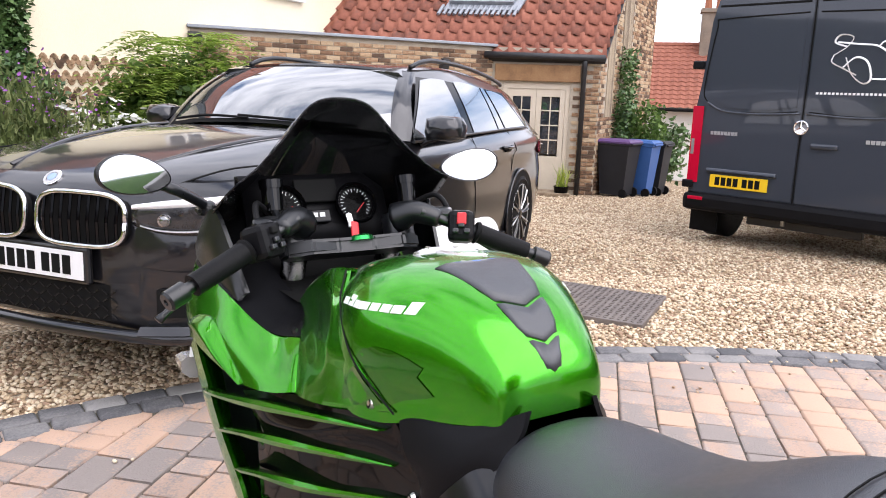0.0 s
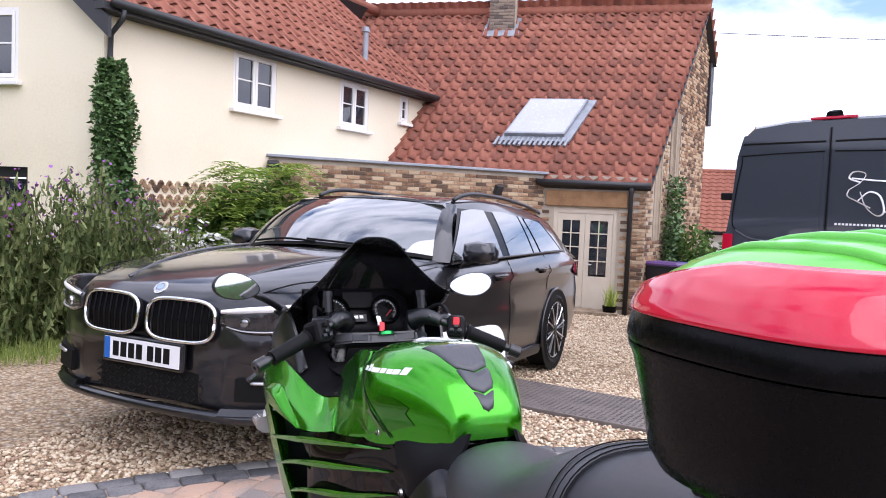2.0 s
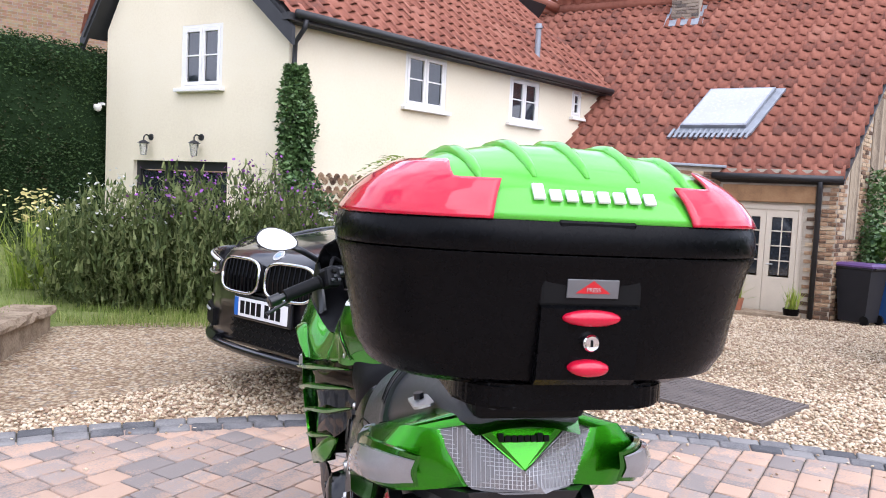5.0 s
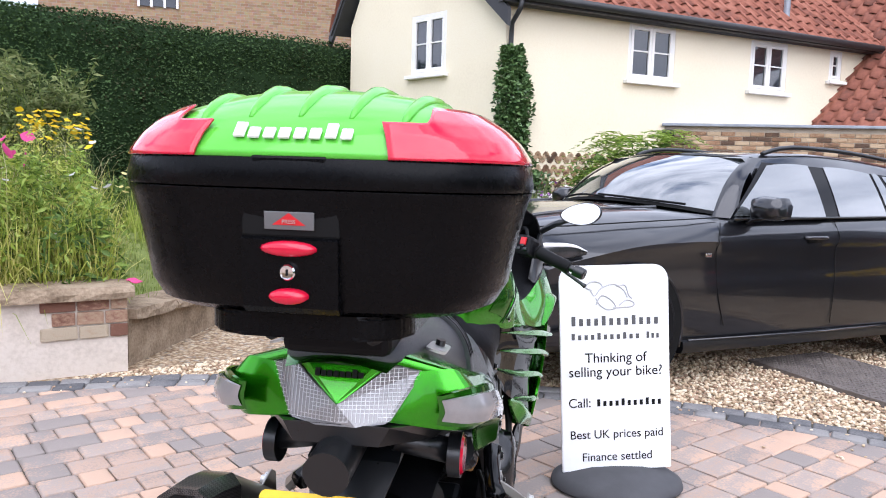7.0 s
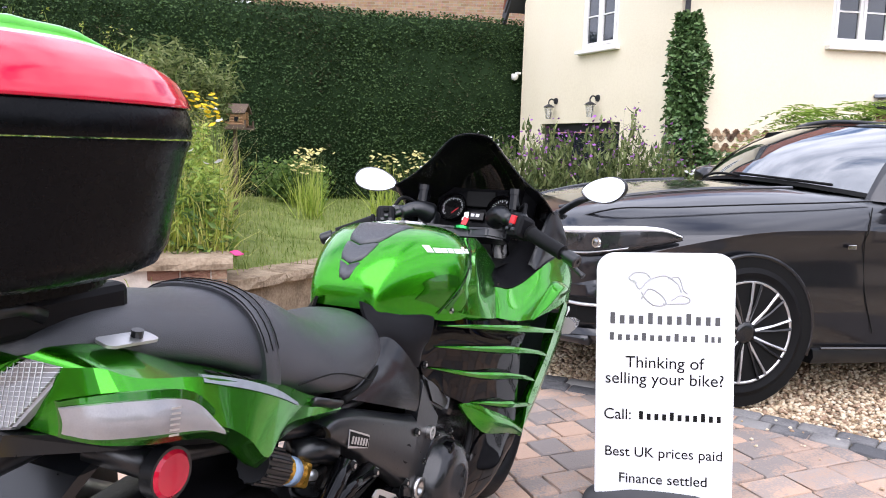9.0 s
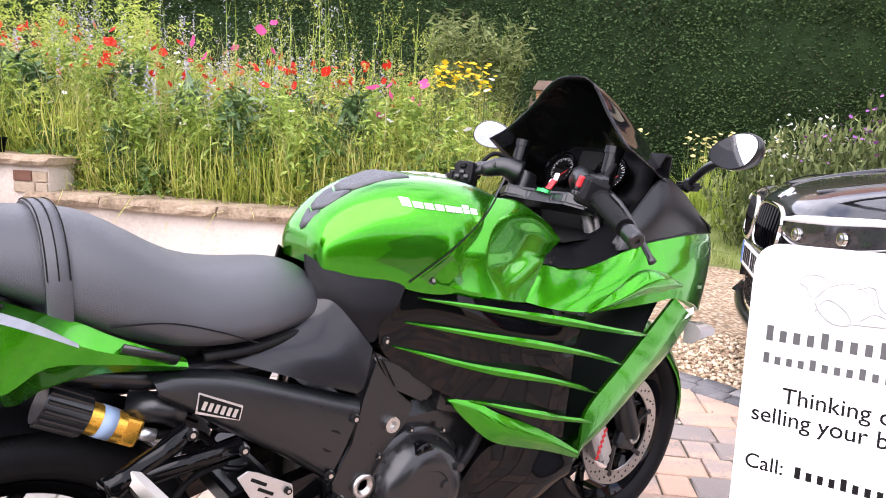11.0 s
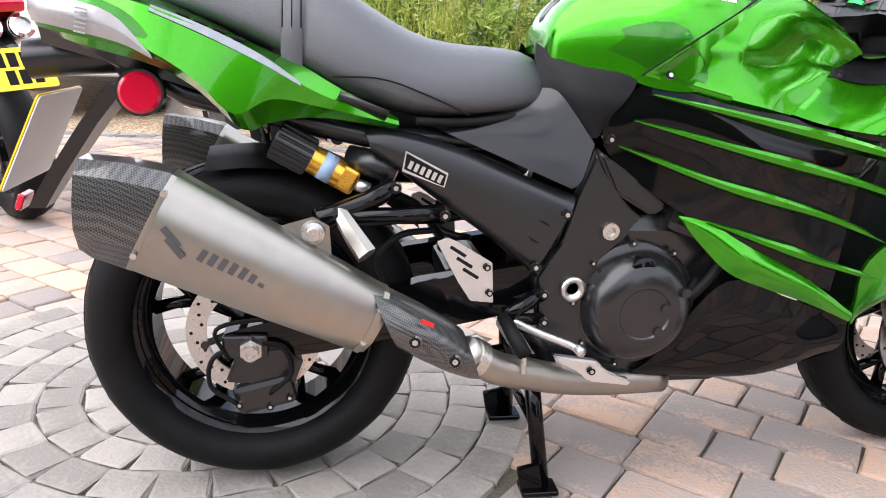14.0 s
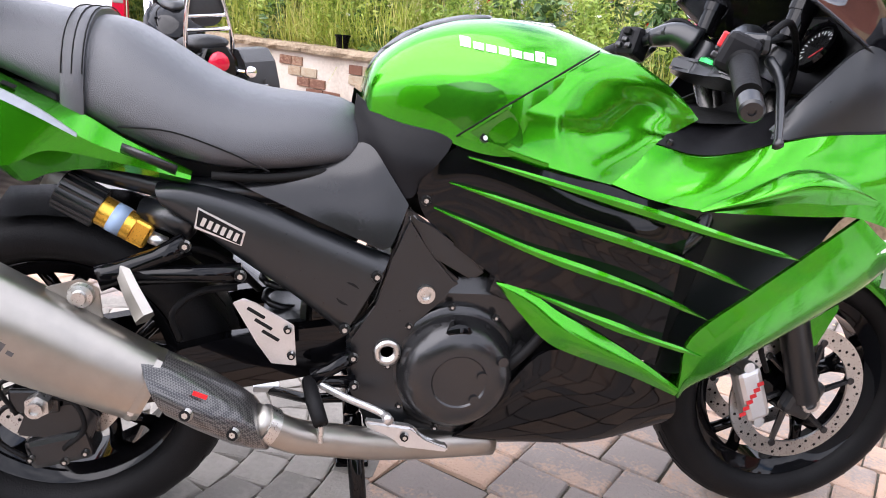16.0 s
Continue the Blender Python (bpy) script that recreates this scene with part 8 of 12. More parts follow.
part("windscreen", loft([[screen_pt(-1 + j / 6, v / 6) for j in range(13)] for v in range(7)], closed=False, caps=False), M["car_glass"], car, "bright windscreen reflecting the sky", True)
part("windscreen_header", loft([[screen_pt(-1 + j / 6, v) + Vector((-0.002, 0, 0.004)) for j in range(13)] for v in (0.972, 1.0, 1.03)], closed=False, caps=False), M["gloss_black"], car, "black seal over the windscreen", True)
part("windscreen_band", loft([[screen_pt(-1 + j / 6, v) + Vector((-0.003, 0, 0.003)) for j in range(13)] for v in (0.0, 0.045)], closed=False, caps=False), M["ink"], car, "black foot of the windscreen", True)
for k in range(2):
    line = [screen_pt(u, v) + Vector((-0.012, 0, 0.014)) for u, v in ((((0.05, 0.03), (0.45, 0.06), (0.86, 0.055))) if k else ((-0.75, 0.05), (-0.3, 0.04), (0.15, 0.06)))]
    part("wiper", sweep(curve_pts(line, 4), 0.008, 6), M["ink"], car, "black wiper blade")


def glass_pt(x, z, s, out):
    f = (z - 1.0) / 0.42
    return (x, s * (0.853 - 0.236 * f - 0.03 * f * (1 - f) + out + 0.02 * math.sin(math.pi * max(0, min(1, f)))), z)


def side_patch(corners, s, out):
    """A piece of the side glazing: foot front, head front, head rear, foot rear as (x, z)."""
    a, b, c, d = [Vector((p[0], p[1], 0)) for p in corners]
    rows = []
    for k in range(7):
        t = k / 6
        lo, hi = a.lerp(d, t), b.lerp(c, t) + Vector((0, 0.012 * math.sin(math.pi * t), 0))
        rows.append([glass_pt(*lo.lerp(hi, f / 5).xy, s, out) for f in range(6)])
    return loft(rows, closed=False, caps=False)


WINDOWS = (("front_window", ((1.67, 1.004), (2.17, 1.342), (2.62, 1.366), (2.60, 1.018))), ("rear_window", ((2.755, 1.024), (2.79, 1.366), (3.32, 1.345), (3.325, 1.04))), ("fixed_window", ((3.36, 1.042), (3.355, 1.342), (3.43, 1.336), (3.50, 1.045))), ("quarter_window", ((3.545, 1.048), (3.475, 1.332), (3.86, 1.302), (4.13, 1.062))))
for s in (-1, 1):
    part("window_surround", side_patch(((1.63, 0.985), (2.14, 1.362), (3.90, 1.325), (4.20, 1.045)), s, 0.024), M["gloss_black"], car, "black window surround", True)
    for name, corners in WINDOWS:
        part(name, side_patch(corners, s, 0.029), M["car_glass"], car, "dark side window", True)
    rows = []
    for k in range(9):
        v = -0.03 + 1.03 * k / 8
        a_, b_ = screen_pt(s * 0.955, v) + Vector((-0.004, 0, 0.005)), screen_pt(s * 1.0, v) + Vector((-0.004, s * 0.010, 0.008))
        rows.append([a_, b_, b_ + Vector((0.045, s * 0.016, -0.002)), Vector(glass_pt(b_.x + 0.06, b_.z - 0.006, s, 0.026))])
    part("pillar", loft(rows, closed=False, caps=False), M["car_paint"], car, "dark grey windscreen pillar", True)
    part("window_trim", sweep(curve_pts([glass_pt(x, z, s, 0.028) for x, z in ((1.66, 0.985), (2.2, 1.0), (2.9, 1.02), (3.6, 1.04), (4.19, 1.05))], 3), 0.009, 6), M["satin_black"], car)
    rl = [(2.24, s * 0.60, 1.425), (2.40, s * 0.605, 1.468), (2.65, s * 0.605, 1.492), (3.2, s * 0.60, 1.492), (3.8, s * 0.585, 1.462), (4.2, s * 0.57, 1.425), (4.30, s * 0.565, 1.405)]
    part("roof_rail", sweep(curve_pts(rl, 4), 0.016, 8), M["satin_black"], car, "black roof rail", True)
    for line in (((2.66, 0.932, 0.30), (2.67, 0.932, 0.55), (2.665, 0.918, 0.80), (2.685, 0.934, 0.872), (2.69, 0.875, 0.99)), ((1.60, 0.932, 0.33), (1.52, 0.933, 0.55), (1.50, 0.918, 0.775), (1.50, 0.936, 0.85), (1.56, 0.875, 0.96)), ((3.36, 0.931, 0.30), (3.46, 0.930, 0.50), (3.62, 0.914, 0.82), (3.64, 0.932, 0.892), (3.60, 0.862, 1.02))):
        part("door_gap", sweep(curve_pts([(x, s * y, z) for x, y, z in line], 5), 0.0028, 5), M["ink"], car)
    for x, z in ((2.44, 0.878), (3.42, 0.905)):
        part("handle_cup", sweep([(x - 0.09, s * 0.926, z - 0.012), (x + 0.03, s * 0.926, z - 0.012)], 0.024, 10, 0.8), M["ink"], car, smooth=True)
        part("door_handle", sweep(curve_pts([(x - 0.12, s * 0.925, z), (x - 0.09, s * 0.952, z + 0.002), (x + 0.06, s * 0.955, z + 0.004), (x + 0.09, s * 0.925, z + 0.004)], 4), 0.013, 8), M["car_paint"], car, "body-coloured door handle", True)
    part("side_badge", box((0.05, 0.004, 0.022), (1.42, s * 0.931, 0.765), (0, 0, 0), bevel=0.002), M["chrome"], car)
    part("sill", loft([[(x, s * (0.905 + d), z) for d, z in ((-0.06, 0.17), (0.02, 0.175), (0.036, 0.21), (0.028, 0.245), (-0.02, 0.26))] for x in (1.26, 1.5, 2.4, 3.2, 3.42)]), M["satin_black"], car, "black side sill", True, sharp=40)
    part("sill_edge", sweep([(1.30, s * 0.936, 0.255), (2.4, s * 0.938, 0.245), (3.40, s * 0.936, 0.25)], 0.008, 6), M["car_paint"], car, smooth=True)
    mir = part("door_mirror", loft([[(x, s * (1.0 + y * k), 1.06 + z * k) for y, z in ((-0.10, -0.066), (0.06, -0.07), (0.115, -0.045), (0.122, 0.02), (0.09, 0.07), (-0.03, 0.078), (-0.105, 0.06), (-0.115, -0.02))] for x, k in ((1.745, 0.35), (1.765, 0.72), (1.80, 0.93), (1.86, 1.0), (1.90, 0.97), (1.905, 0.85))]), M["car_paint"], car, "dark grey door mirror", True, sharp=40)
    part("mirror_base", sweep(curve_pts([(1.80, s * 0.862, 0.965), (1.82, s * 0.90, 0.99), (1.84, s * 0.95, 1.005)], 4), 0.026, 8, 0.6), M["gloss_black"], mir, smooth=True)
    part("mirror_glass", loft([[(1.9075, s * (1.0 + y * k), 1.06 + z * k) for y, z in ((-0.085, -0.055), (0.06, -0.058), (0.10, 0.0), (0.075, 0.056), (-0.085, 0.05))] for k in (0.05, 1.0)], caps=False), M["mirror"], mir)
    # Flat black discs on the closed body side stand in for the arches' shade.
    for name, wx in (("front_wheel_arch", 0.862), ("rear_wheel_arch", 3.837)):
        part(name, lathe([(s * 0.936, 0.372), (s * 0.9375, 0.372), (s * 0.9375, 0.10)], (wx, 0, 0.337), "Y", 40), M["ink"], car)
        part("arch_lip", sweep([(wx + 0.377 * math.cos(a), s * 0.934, 0.337 + 0.377 * math.sin(a)) for a in (radians(-18 + 216 * k / 30) for k in range(31))], 0.011, 6), M["car_paint"], car, smooth=True)
        y0 = s * 0.835
        wh = part("wheel", lathe([(y0, 0.20), (y0 + s * 0.10, 0.25), (y0 + s * 0.11, 0.256), (y0 + s * 0.10, 0.26), (y0 + s * 0.113, 0.295), (y0 + s * 0.10, 0.325), (y0 + s * 0.06, 0.337), (y0 - s * 0.08, 0.337), (y0 - s * 0.1, 0.30)], (wx, 0, 0.337), "Y", 56), M["rubber"], car, "low-profile black tyre", True, sharp=35)
        part("rim_well", lathe([(y0 + s * 0.04, 0.252), (y0 + s * 0.04, 0.01)], (wx, 0, 0.337), "Y", 32), M["ink"], wh)
        part("rim_edge", lathe([(y0 + s * 0.095, 0.240), (y0 + s * 0.108, 0.247), (y0 + s * 0.108, 0.257), (y0 + s * 0.1, 0.257)], (wx, 0, 0.337), "Y", 48), M["silver"], wh, smooth=True)
        for k in range(10):
            a = 2 * math.pi * k / 10 + 0.15
            for da in (-0.055, 0.055):
                at_ = [(0.055, da * 0.6), (0.15, da * 1.6), (0.246, da * 1.7 + 0.02)]
                part("rim_spoke", sweep([(wx + r * math.cos(a + o), y0 + s * (0.112 if j else 0.10), 0.337 + r * math.sin(a + o)) for j, (r, o) in enumerate(at_)], [0.010, 0.0065, 0.008], 5), M["silver"] if da > 0 else M["alloy"], wh)
        part("hub_cap", lathe([(y0 + s * 0.08, 0.06), (y0 + s * 0.108, 0.052), (y0 + s * 0.112, 0.03), (y0 + s * 0.112, 0.001)], (wx, 0, 0.337), "Y", 24), M["alloy"], wh, smooth=True)
    LAMP = ((-0.012, 0.475, 0.692, 0.772), (0.022, 0.60, 0.664, 0.795), (0.10, 0.757, 0.672, 0.815), (0.255, 0.872, 0.714, 0.832), (0.40, 0.908, 0.748, 0.828), (0.50, 0.918, 0.772, 0.790))
    lamp_line = smooth_line([Vector((p[0], p[1], p[2])) for p in LAMP], 4)
    lamp_top = smooth_line([Vector((p[3], 0, 0)) for p in LAMP], 4)

    def lamp_patch(f0, f1, out, k0=0, k1=None):
        rows = []
        for p, q in list(zip(lamp_line, lamp_top))[k0:k1]:
            n_ = Vector((-0.8, s * 0.6, 0.1)) * out
            rows.append([Vector((p.x, s * p.y, p.z + (q.x - p.z) * (f0 + (f1 - f0) * j / 4))) + n_ + Vector((-0.008, s * 0.004, 0)) * math.sin(math.pi * j / 4) for j in range(5)])
        return loft(rows, closed=False, caps=False)

    hl = part("headlight", lamp_patch(0, 1, 0.006), M["headlamp"], car, "clear headlight with a bright brow", True)
    hl.modifiers.new("thick", "SOLIDIFY").thickness = 0.015
    part("light_brow", lamp_patch(0.76, 0.97, 0.013), M["white_ink"], hl, "pale daytime light strip", True)
    part("light_foot", lamp_patch(0.06, 0.13, 0.013, 1, 13), M["silver"], hl, smooth=True)
    for k0, f in ((4, 0.42), (9, 0.42)):
        p, q = lamp_line[k0], lamp_top[k0]
        c = Vector((p.x - 0.012, s * (p.y + 0.006), p.z + (q.x - p.z) * f))
        part("projector", rod(c, c + Vector((-0.010, s * 0.004, 0)), 0.026, 0.024, 18), M["chrome"], hl, smooth=True, sharp=40)
        part("projector_lens", rod(c + Vector((-0.010, s * 0.004, 0)), c + Vector((-0.013, s * 0.005, 0)), 0.018, 0.014, 18), M["car_glass"], hl, smooth=True, sharp=40)
    kid = [(0.24 + 0.207 * math.copysign(abs(math.cos(a)) ** 0.55, math.cos(a)), 0.70 + 0.102 * math.copysign(abs(math.sin(a)) ** 0.6, math.sin(a))) for a in (2 * math.pi * k / 36 for k in range(36))]
    bend = lambda y: -0.045 + 0.14 * y * y
    gr = part("grille_back", loft([[(bend(y) + dx, s * y, z) for y, z in kid] for dx in (0.012, 0.03)]), M["ink"], car, "black kidney grille")
    part("grille_surround", sweep([(bend(y) - 0.006 + 0.10 * (z - 0.695), s * y, z) for y, z in kid] + [(bend(kid[0][0]) - 0.006, s * kid[0][0], kid[0][1])], 0.0105, 8), M["chrome"], gr, "chrome grille surround", True)
    for k in range(9):
        y = 0.068 + 0.043 * k
        part("grille_slat", sweep([(bend(y) - 0.01, s * y, 0.607), (bend(y) - 0.012, s * y, 0.695), (bend(y) + 0.004, s * y, 0.79)], 0.007, 5), M["gloss_black"], gr)
    part("bumper_blade", loft([[(x, s * y, z), (x - 0.025, s * y, z - 0.03), (x + 0.03, s * y, z - 0.06), (x + 0.05, s * y, z)] for x, y, z in ((-0.02, 0.50, 0.30), (0.04, 0.68, 0.31), (0.16, 0.84, 0.33), (0.36, 0.925, 0.37))]), M["car_paint"], car, "grey bumper blade", True, sharp=40)
    part("side_intake", loft([[(x, s * y, z0), (x, s * y, z1), (x + 0.06, s * y * 0.97, z1), (x + 0.06, s * y * 0.97, z0)] for x, y, z0, z1 in ((-0.005, 0.57, 0.34, 0.45), (0.066, 0.75, 0.35, 0.47), (0.2, 0.872, 0.36, 0.48))]), M["ink"], car, "black mesh side intake")
    part("fog_strip", sweep(curve_pts([(0.02, s * 0.645, 0.435), (0.075, s * 0.765, 0.44), (0.14, s * 0.83, 0.445)], 4), 0.010, 6, 0.7), M["silver"], car, smooth=True)
    part("tail_lamp", loft([[(x, s * y, z) for z in (z0, (z0 + z1) / 2, z1)] for x, y, z0, z1 in ((4.42, 0.912, 0.86, 0.90), (4.58, 0.893, 0.82, 0.945), (4.76, 0.853, 0.81, 0.945), (4.90, 0.76, 0.80, 0.92))], closed=False, caps=False), M["red_lens"], car, "red tail lamp", True)
    part("bonnet_gap", sweep(curve_pts([(0.06, s * 0.50, 0.805), (0.26, s * 0.665, 0.892), (0.5, s * 0.742, 0.913), (0.9, s * 0.80, 0.945), (1.30, s * 0.832, 0.972), (1.58, s * 0.84, 0.99)], 4), 0.004, 5), M["ink"], car)
    part("bonnet_crease", sweep(curve_pts([(0.12, s * 0.30, 0.868), (0.5, s * 0.40, 0.955), (0.9, s * 0.47, 1.006), (1.35, s * 0.54, 1.034)], 4), 0.010, 8, 0.5), M["car_paint"], car, smooth=True)
low = part("lower_intake", loft([[(x, y, z) for z in (0.295, 0.37, 0.44)] for x, y in ((0.03, -0.52), (-0.015, -0.25), (-0.03, 0), (-0.015, 0.25), (0.03, 0.52))], closed=False, caps=False), M["ink"], car, "black mesh lower intake", True)
bm = bmesh.new()
for k in range(26):
    for j in range(4):
        y = -0.47 + 0.0375 * k
        z = 0.315 + 0.033 * j
        x = -0.036 + 0.25 * y * y
        add_box(bm, (0.004, 0.03, 0.004), (x, y, z), (35 if (k + j) % 2 else -35, 0, 0))
part("intake_mesh", bm, M["satin_black"], low, kind="stuff")
part("splitter", sweep(curve_pts([(0.12, -0.80, 0.27), (0.02, -0.6, 0.255), (-0.025, -0.3, 0.25), (-0.04, 0, 0.25), (-0.025, 0.3, 0.25), (0.02, 0.6, 0.255), (0.12, 0.80, 0.27)], 4), 0.028, 8), M["car_paint"], car, smooth=True)
pl = part("number_plate", box((0.006, 0.52, 0.112), (-0.052, 0.0, 0.515), bevel=0.002), M["plate_white"], car, "white front number plate")
for k in range(7):
    bm = box((0.001, 0.042, 0.076), (-0.0558, 0.175 - 0.055 * k - (0.022 if k > 3 else 0), 0.515))
    part("plate_bar", bm, M["ink"], pl)
part("plate_band", box((0.001, 0.04, 0.11), (-0.0556, 0.238, 0.515)), M["blue_mark"], pl)
part("plate_plinth", box((0.03, 0.56, 0.15), (-0.033, 0.0, 0.515), bevel=0.012), M["car_paint"], car)
em = part("emblem", lathe([(0, 0.041), (0.006, 0.041), (0.009, 0.036), (0.009, 0.001)], (0, 0, 0), "Z", 28), M["chrome"], car, "round blue and white emblem", True, sharp=35)
em.matrix_local = Matrix.Translation((0.062, 0, 0.832)) @ pose(0, 0, 0, 0, -42, 0)
part("emblem_ring", lathe([(0.009, 0.037), (0.0098, 0.037), (0.0098, 0.026), (0.009, 0.026)], (0, 0, 0), "Z", 28), M["grey_ink"], em)
part("emblem_centre", rod((0, 0, 0.009), (0, 0, 0.0105), 0.020, n=24), M["blue_pale"], em)
part("roof_aerial", loft([[(4.1 + dx, y * f, 1.435 + h * g) for y, g in ((-0.02, 0), (0, 1), (0.02, 0))] for dx, h, f in ((-0.08, 0.0, 1), (0.05, 0.06, 0.8), (0.07, 0.0, 0.8))]), M["gloss_black"], car)


# ---- the van, seen from behind: x ahead from its rear doors, y to its left ----
a2, dd = Vector((5.5, 5.05, 0)), Vector((0.4, -1.75, 0)).normalized()
fwd = Vector((-dd.y, dd.x, 0))
if fwd.x < 0:
    fwd = -fwd
vm = Matrix.Identity(4)
cen = a2 + dd * 1.08
lat = -dd
for k in range(3):
    vm[k][0], vm[k][1], vm[k][2], vm[k][3] = fwd[k], lat[k], UP[k], cen[k]
vm = vm @ Matrix.Translation((0, 0, -0.17))
van = thing("panel_van", "slate grey high-roof panel van on the gravel", "van", vm)


def van_ring(x, w, low, top, lean):
    half = [(w - 0.03, low), (w, low + 0.2), (w, 1.0), (w - 0.02, 1.4), (w - 0.06 - lean, top - 0.45), (w - 0.10 - lean, top - 0.15), (w - 0.22 - lean, top - 0.04), (w * 0.4, top)]
    return [(x, y, z) for y, z in half] + [(x, 0, top + 0.005)] + [(x, -y, z) for y, z in half[::-1]]


part("body", loft([van_ring(0.0, 1.07, 0.42, 2.53, 0.06), van_ring(0.05, 1.09, 0.40, 2.56, 0.06), van_ring(0.3, 1.10, 0.38, 2.58, 0.05), van_ring(5.4, 1.10, 0.38, 2.58, 0.05), van_ring(6.3, 1.0, 0.38, 1.4, 0.03)]), M["van_paint"], van, "slate grey van body", True, sharp=30)
for s in (-1, 1):
    dr = part("rear_door", slab([(s * 0.012, 0.52), (s * 1.0, 0.52), (s * 1.03, 0.75), (s * 1.03, 1.35), (s * 0.96, 2.2), (s * 0.90, 2.42), (s * 0.012, 2.46)], 0.02, Matrix.Translation((-0.012, 0, 0)) @ Matrix(((0, 0, -1, 0), (1, 0, 0, 0), (0, 1, 0, 0), (0, 0, 0, 1))), 0.006), M["van_paint"], van, "slate grey rear door")
    part("window_blank", slab([(s * 0.06, 1.40), (s * 0.35, 1.36), (s * 0.72, 1.37), (s * 0.90, 1.46), (s * 0.95, 1.58), (s * 0.88, 2.12), (s * 0.83, 2.18), (s * 0.06, 2.2)], 0.012, Matrix.Translation((-0.024, 0, 0)) @ Matrix(((0, 0, -1, 0), (1, 0, 0, 0), (0, 1, 0, 0), (0, 0, 0, 1))), 0.005), M["van_paint"], dr, "raised blank window panel")
    bo = [(s * y, z) for y, z in ((0.05, 1.36), (0.36, 1.335), (0.74, 1.345), (0.93, 1.43), (0.975, 1.58), (0.90, 2.14), (0.84, 2.21), (0.05, 2.235))]
    part("window_groove", sweep(curve_pts([(-0.024, y, z) for y, z in bo], 4), 0.007, 6), M["ink"], dr, smooth=True)
    part("door_press", sweep(curve_pts([(-0.026, s * 0.03, 1.345), (-0.026, s * 0.4, 1.325), (-0.026, s * 0.75, 1.34), (-0.026, s * 0.93, 1.42)], 5), 0.012, 6), M["van_paint"], dr, smooth=True)
    part("roof_groove", box((0.006, 0.85, 0.02), (-0.023, s * 0.47, 2.33), bevel=0.004), M["ink"], dr)
    lamp = part("tail_lamp", loft([[(x, s * y, z) for x, y in ((-0.035, 0.955), (-0.03, 1.07), (0.06, 1.115), (0.07, 0.98))] for z in (0.62, 0.66, 1.30, 1.38)]), M["red_lens"], van, "tall red tail lamp", True, sharp=30)
    part("lamp_clear", box((0.02, 0.05, 0.16), (-0.022, s * 1.035, 0.98), bevel=0.005), M["clear_lens"], lamp)
    for z in (0.60, 1.78):
        part("hinge", box((0.10, 0.12, 0.08), (-0.0, s * 1.055, z), bevel=0.015), M["black_plastic"], van, "black door hinge")
    wh = part("wheel", lathe([(s * 1.08, 0.18), (s * 1.09, 0.30), (s * 1.07, 0.345), (s * 0.85, 0.345), (s * 0.83, 0.3), (s * 0.83, 0.18)], (0.62, 0, 0.345), "Y", 36), M["rubber"], van, "black van tyre", True, sharp=35)
    part("mud_flap", box((0.03, 0.30, 0.44), (0.22, s * 0.965, 0.31), bevel=0.01), M["rubber"], van)
    part("tow_step", box((0.03, 0.12, 0.05), (0.1, s * 0.55, 0.36)), M["satin_black"], van)
part("door_split", box((0.004, 0.012, 1.95), (-0.0245, 0.0, 1.49)), M["ink"], van)
part("bumper", box((0.22, 2.16, 0.18), (0.02, 0, 0.43), bevel=0.05), M["black_plastic"], van, "black plastic rear bumper")
for s in (-1, 1):
    part("bumper_reflector", box((0.01, 0.16, 0.035), (-0.092, s * 0.93, 0.47), bevel=0.004), M["red_lens"], van)
part("tow_bar", box((0.08, 1.05, 0.09), (0.10, -0.08, 0.30), bevel=0.01), M["satin_black"], van, "black tow bar")
part("tow_ball", lathe([(0.30, 0.02), (0.36, 0.02), (0.37, 0.032), (0.40, 0.036), (0.43, 0.02), (0.435, 0.001)], (-0.05, 0.05, 0), "Z", 16), M["steel"], van, smooth=True)
np_ = part("number_plate", box((0.01, 0.58, 0.125), (-0.031, 0.53, 0.655), bevel=0.003), M["plate_yellow"], van, "yellow rear number plate")
for k in range(7):
    bm = box((0.002, 0.048, 0.082), (-0.0367, 0.53 + 0.21 - 0.062 * k - (0.03 if k > 3 else 0), 0.655))
    part("plate_bar", bm, M["ink"], np_)
part("plate_lip", box((0.05, 0.70, 0.04), (-0.03, 0.52, 0.755), (0, 25, 0), bevel=0.012), M["van_paint"], van)
em = part("emblem", lathe([(-0.025, 0.066), (-0.036, 0.066), (-0.04, 0.058), (-0.036, 0.053), (-0.034, 0.001)], (0, -0.0, 1.22), "X", 28), M["chrome"], van, "round chrome emblem", True, sharp=35)
for k in range(3):
    a = math.pi / 2 + 2 * math.pi * k / 3
    part("emblem_arm", sweep([(-0.039, 0, 1.22), (-0.038, 0.055 * math.cos(a), 1.22 + 0.055 * math.sin(a))], [0.008, 0.003], 5), M["chrome"], em)
hd = part("door_handle", box((0.04, 0.24, 0.05), (-0.035, -0.22, 1.06), bevel=0.018), M["van_paint"], van, "recessed door handle")
for y0, n, h, w in ((0.66, 8, 0.035, 0.035), (-0.72, 5, 0.035, 0.04)):
    bm = bmesh.new()
    for k in range(n):
        add_box(bm, (0.004, w * 0.8, h), (-0.026, y0 - w * (k - n / 2) + 0.05, 1.125))
    part("badge", bm, M["silver"], van, "silver badge bars", kind="stuff")
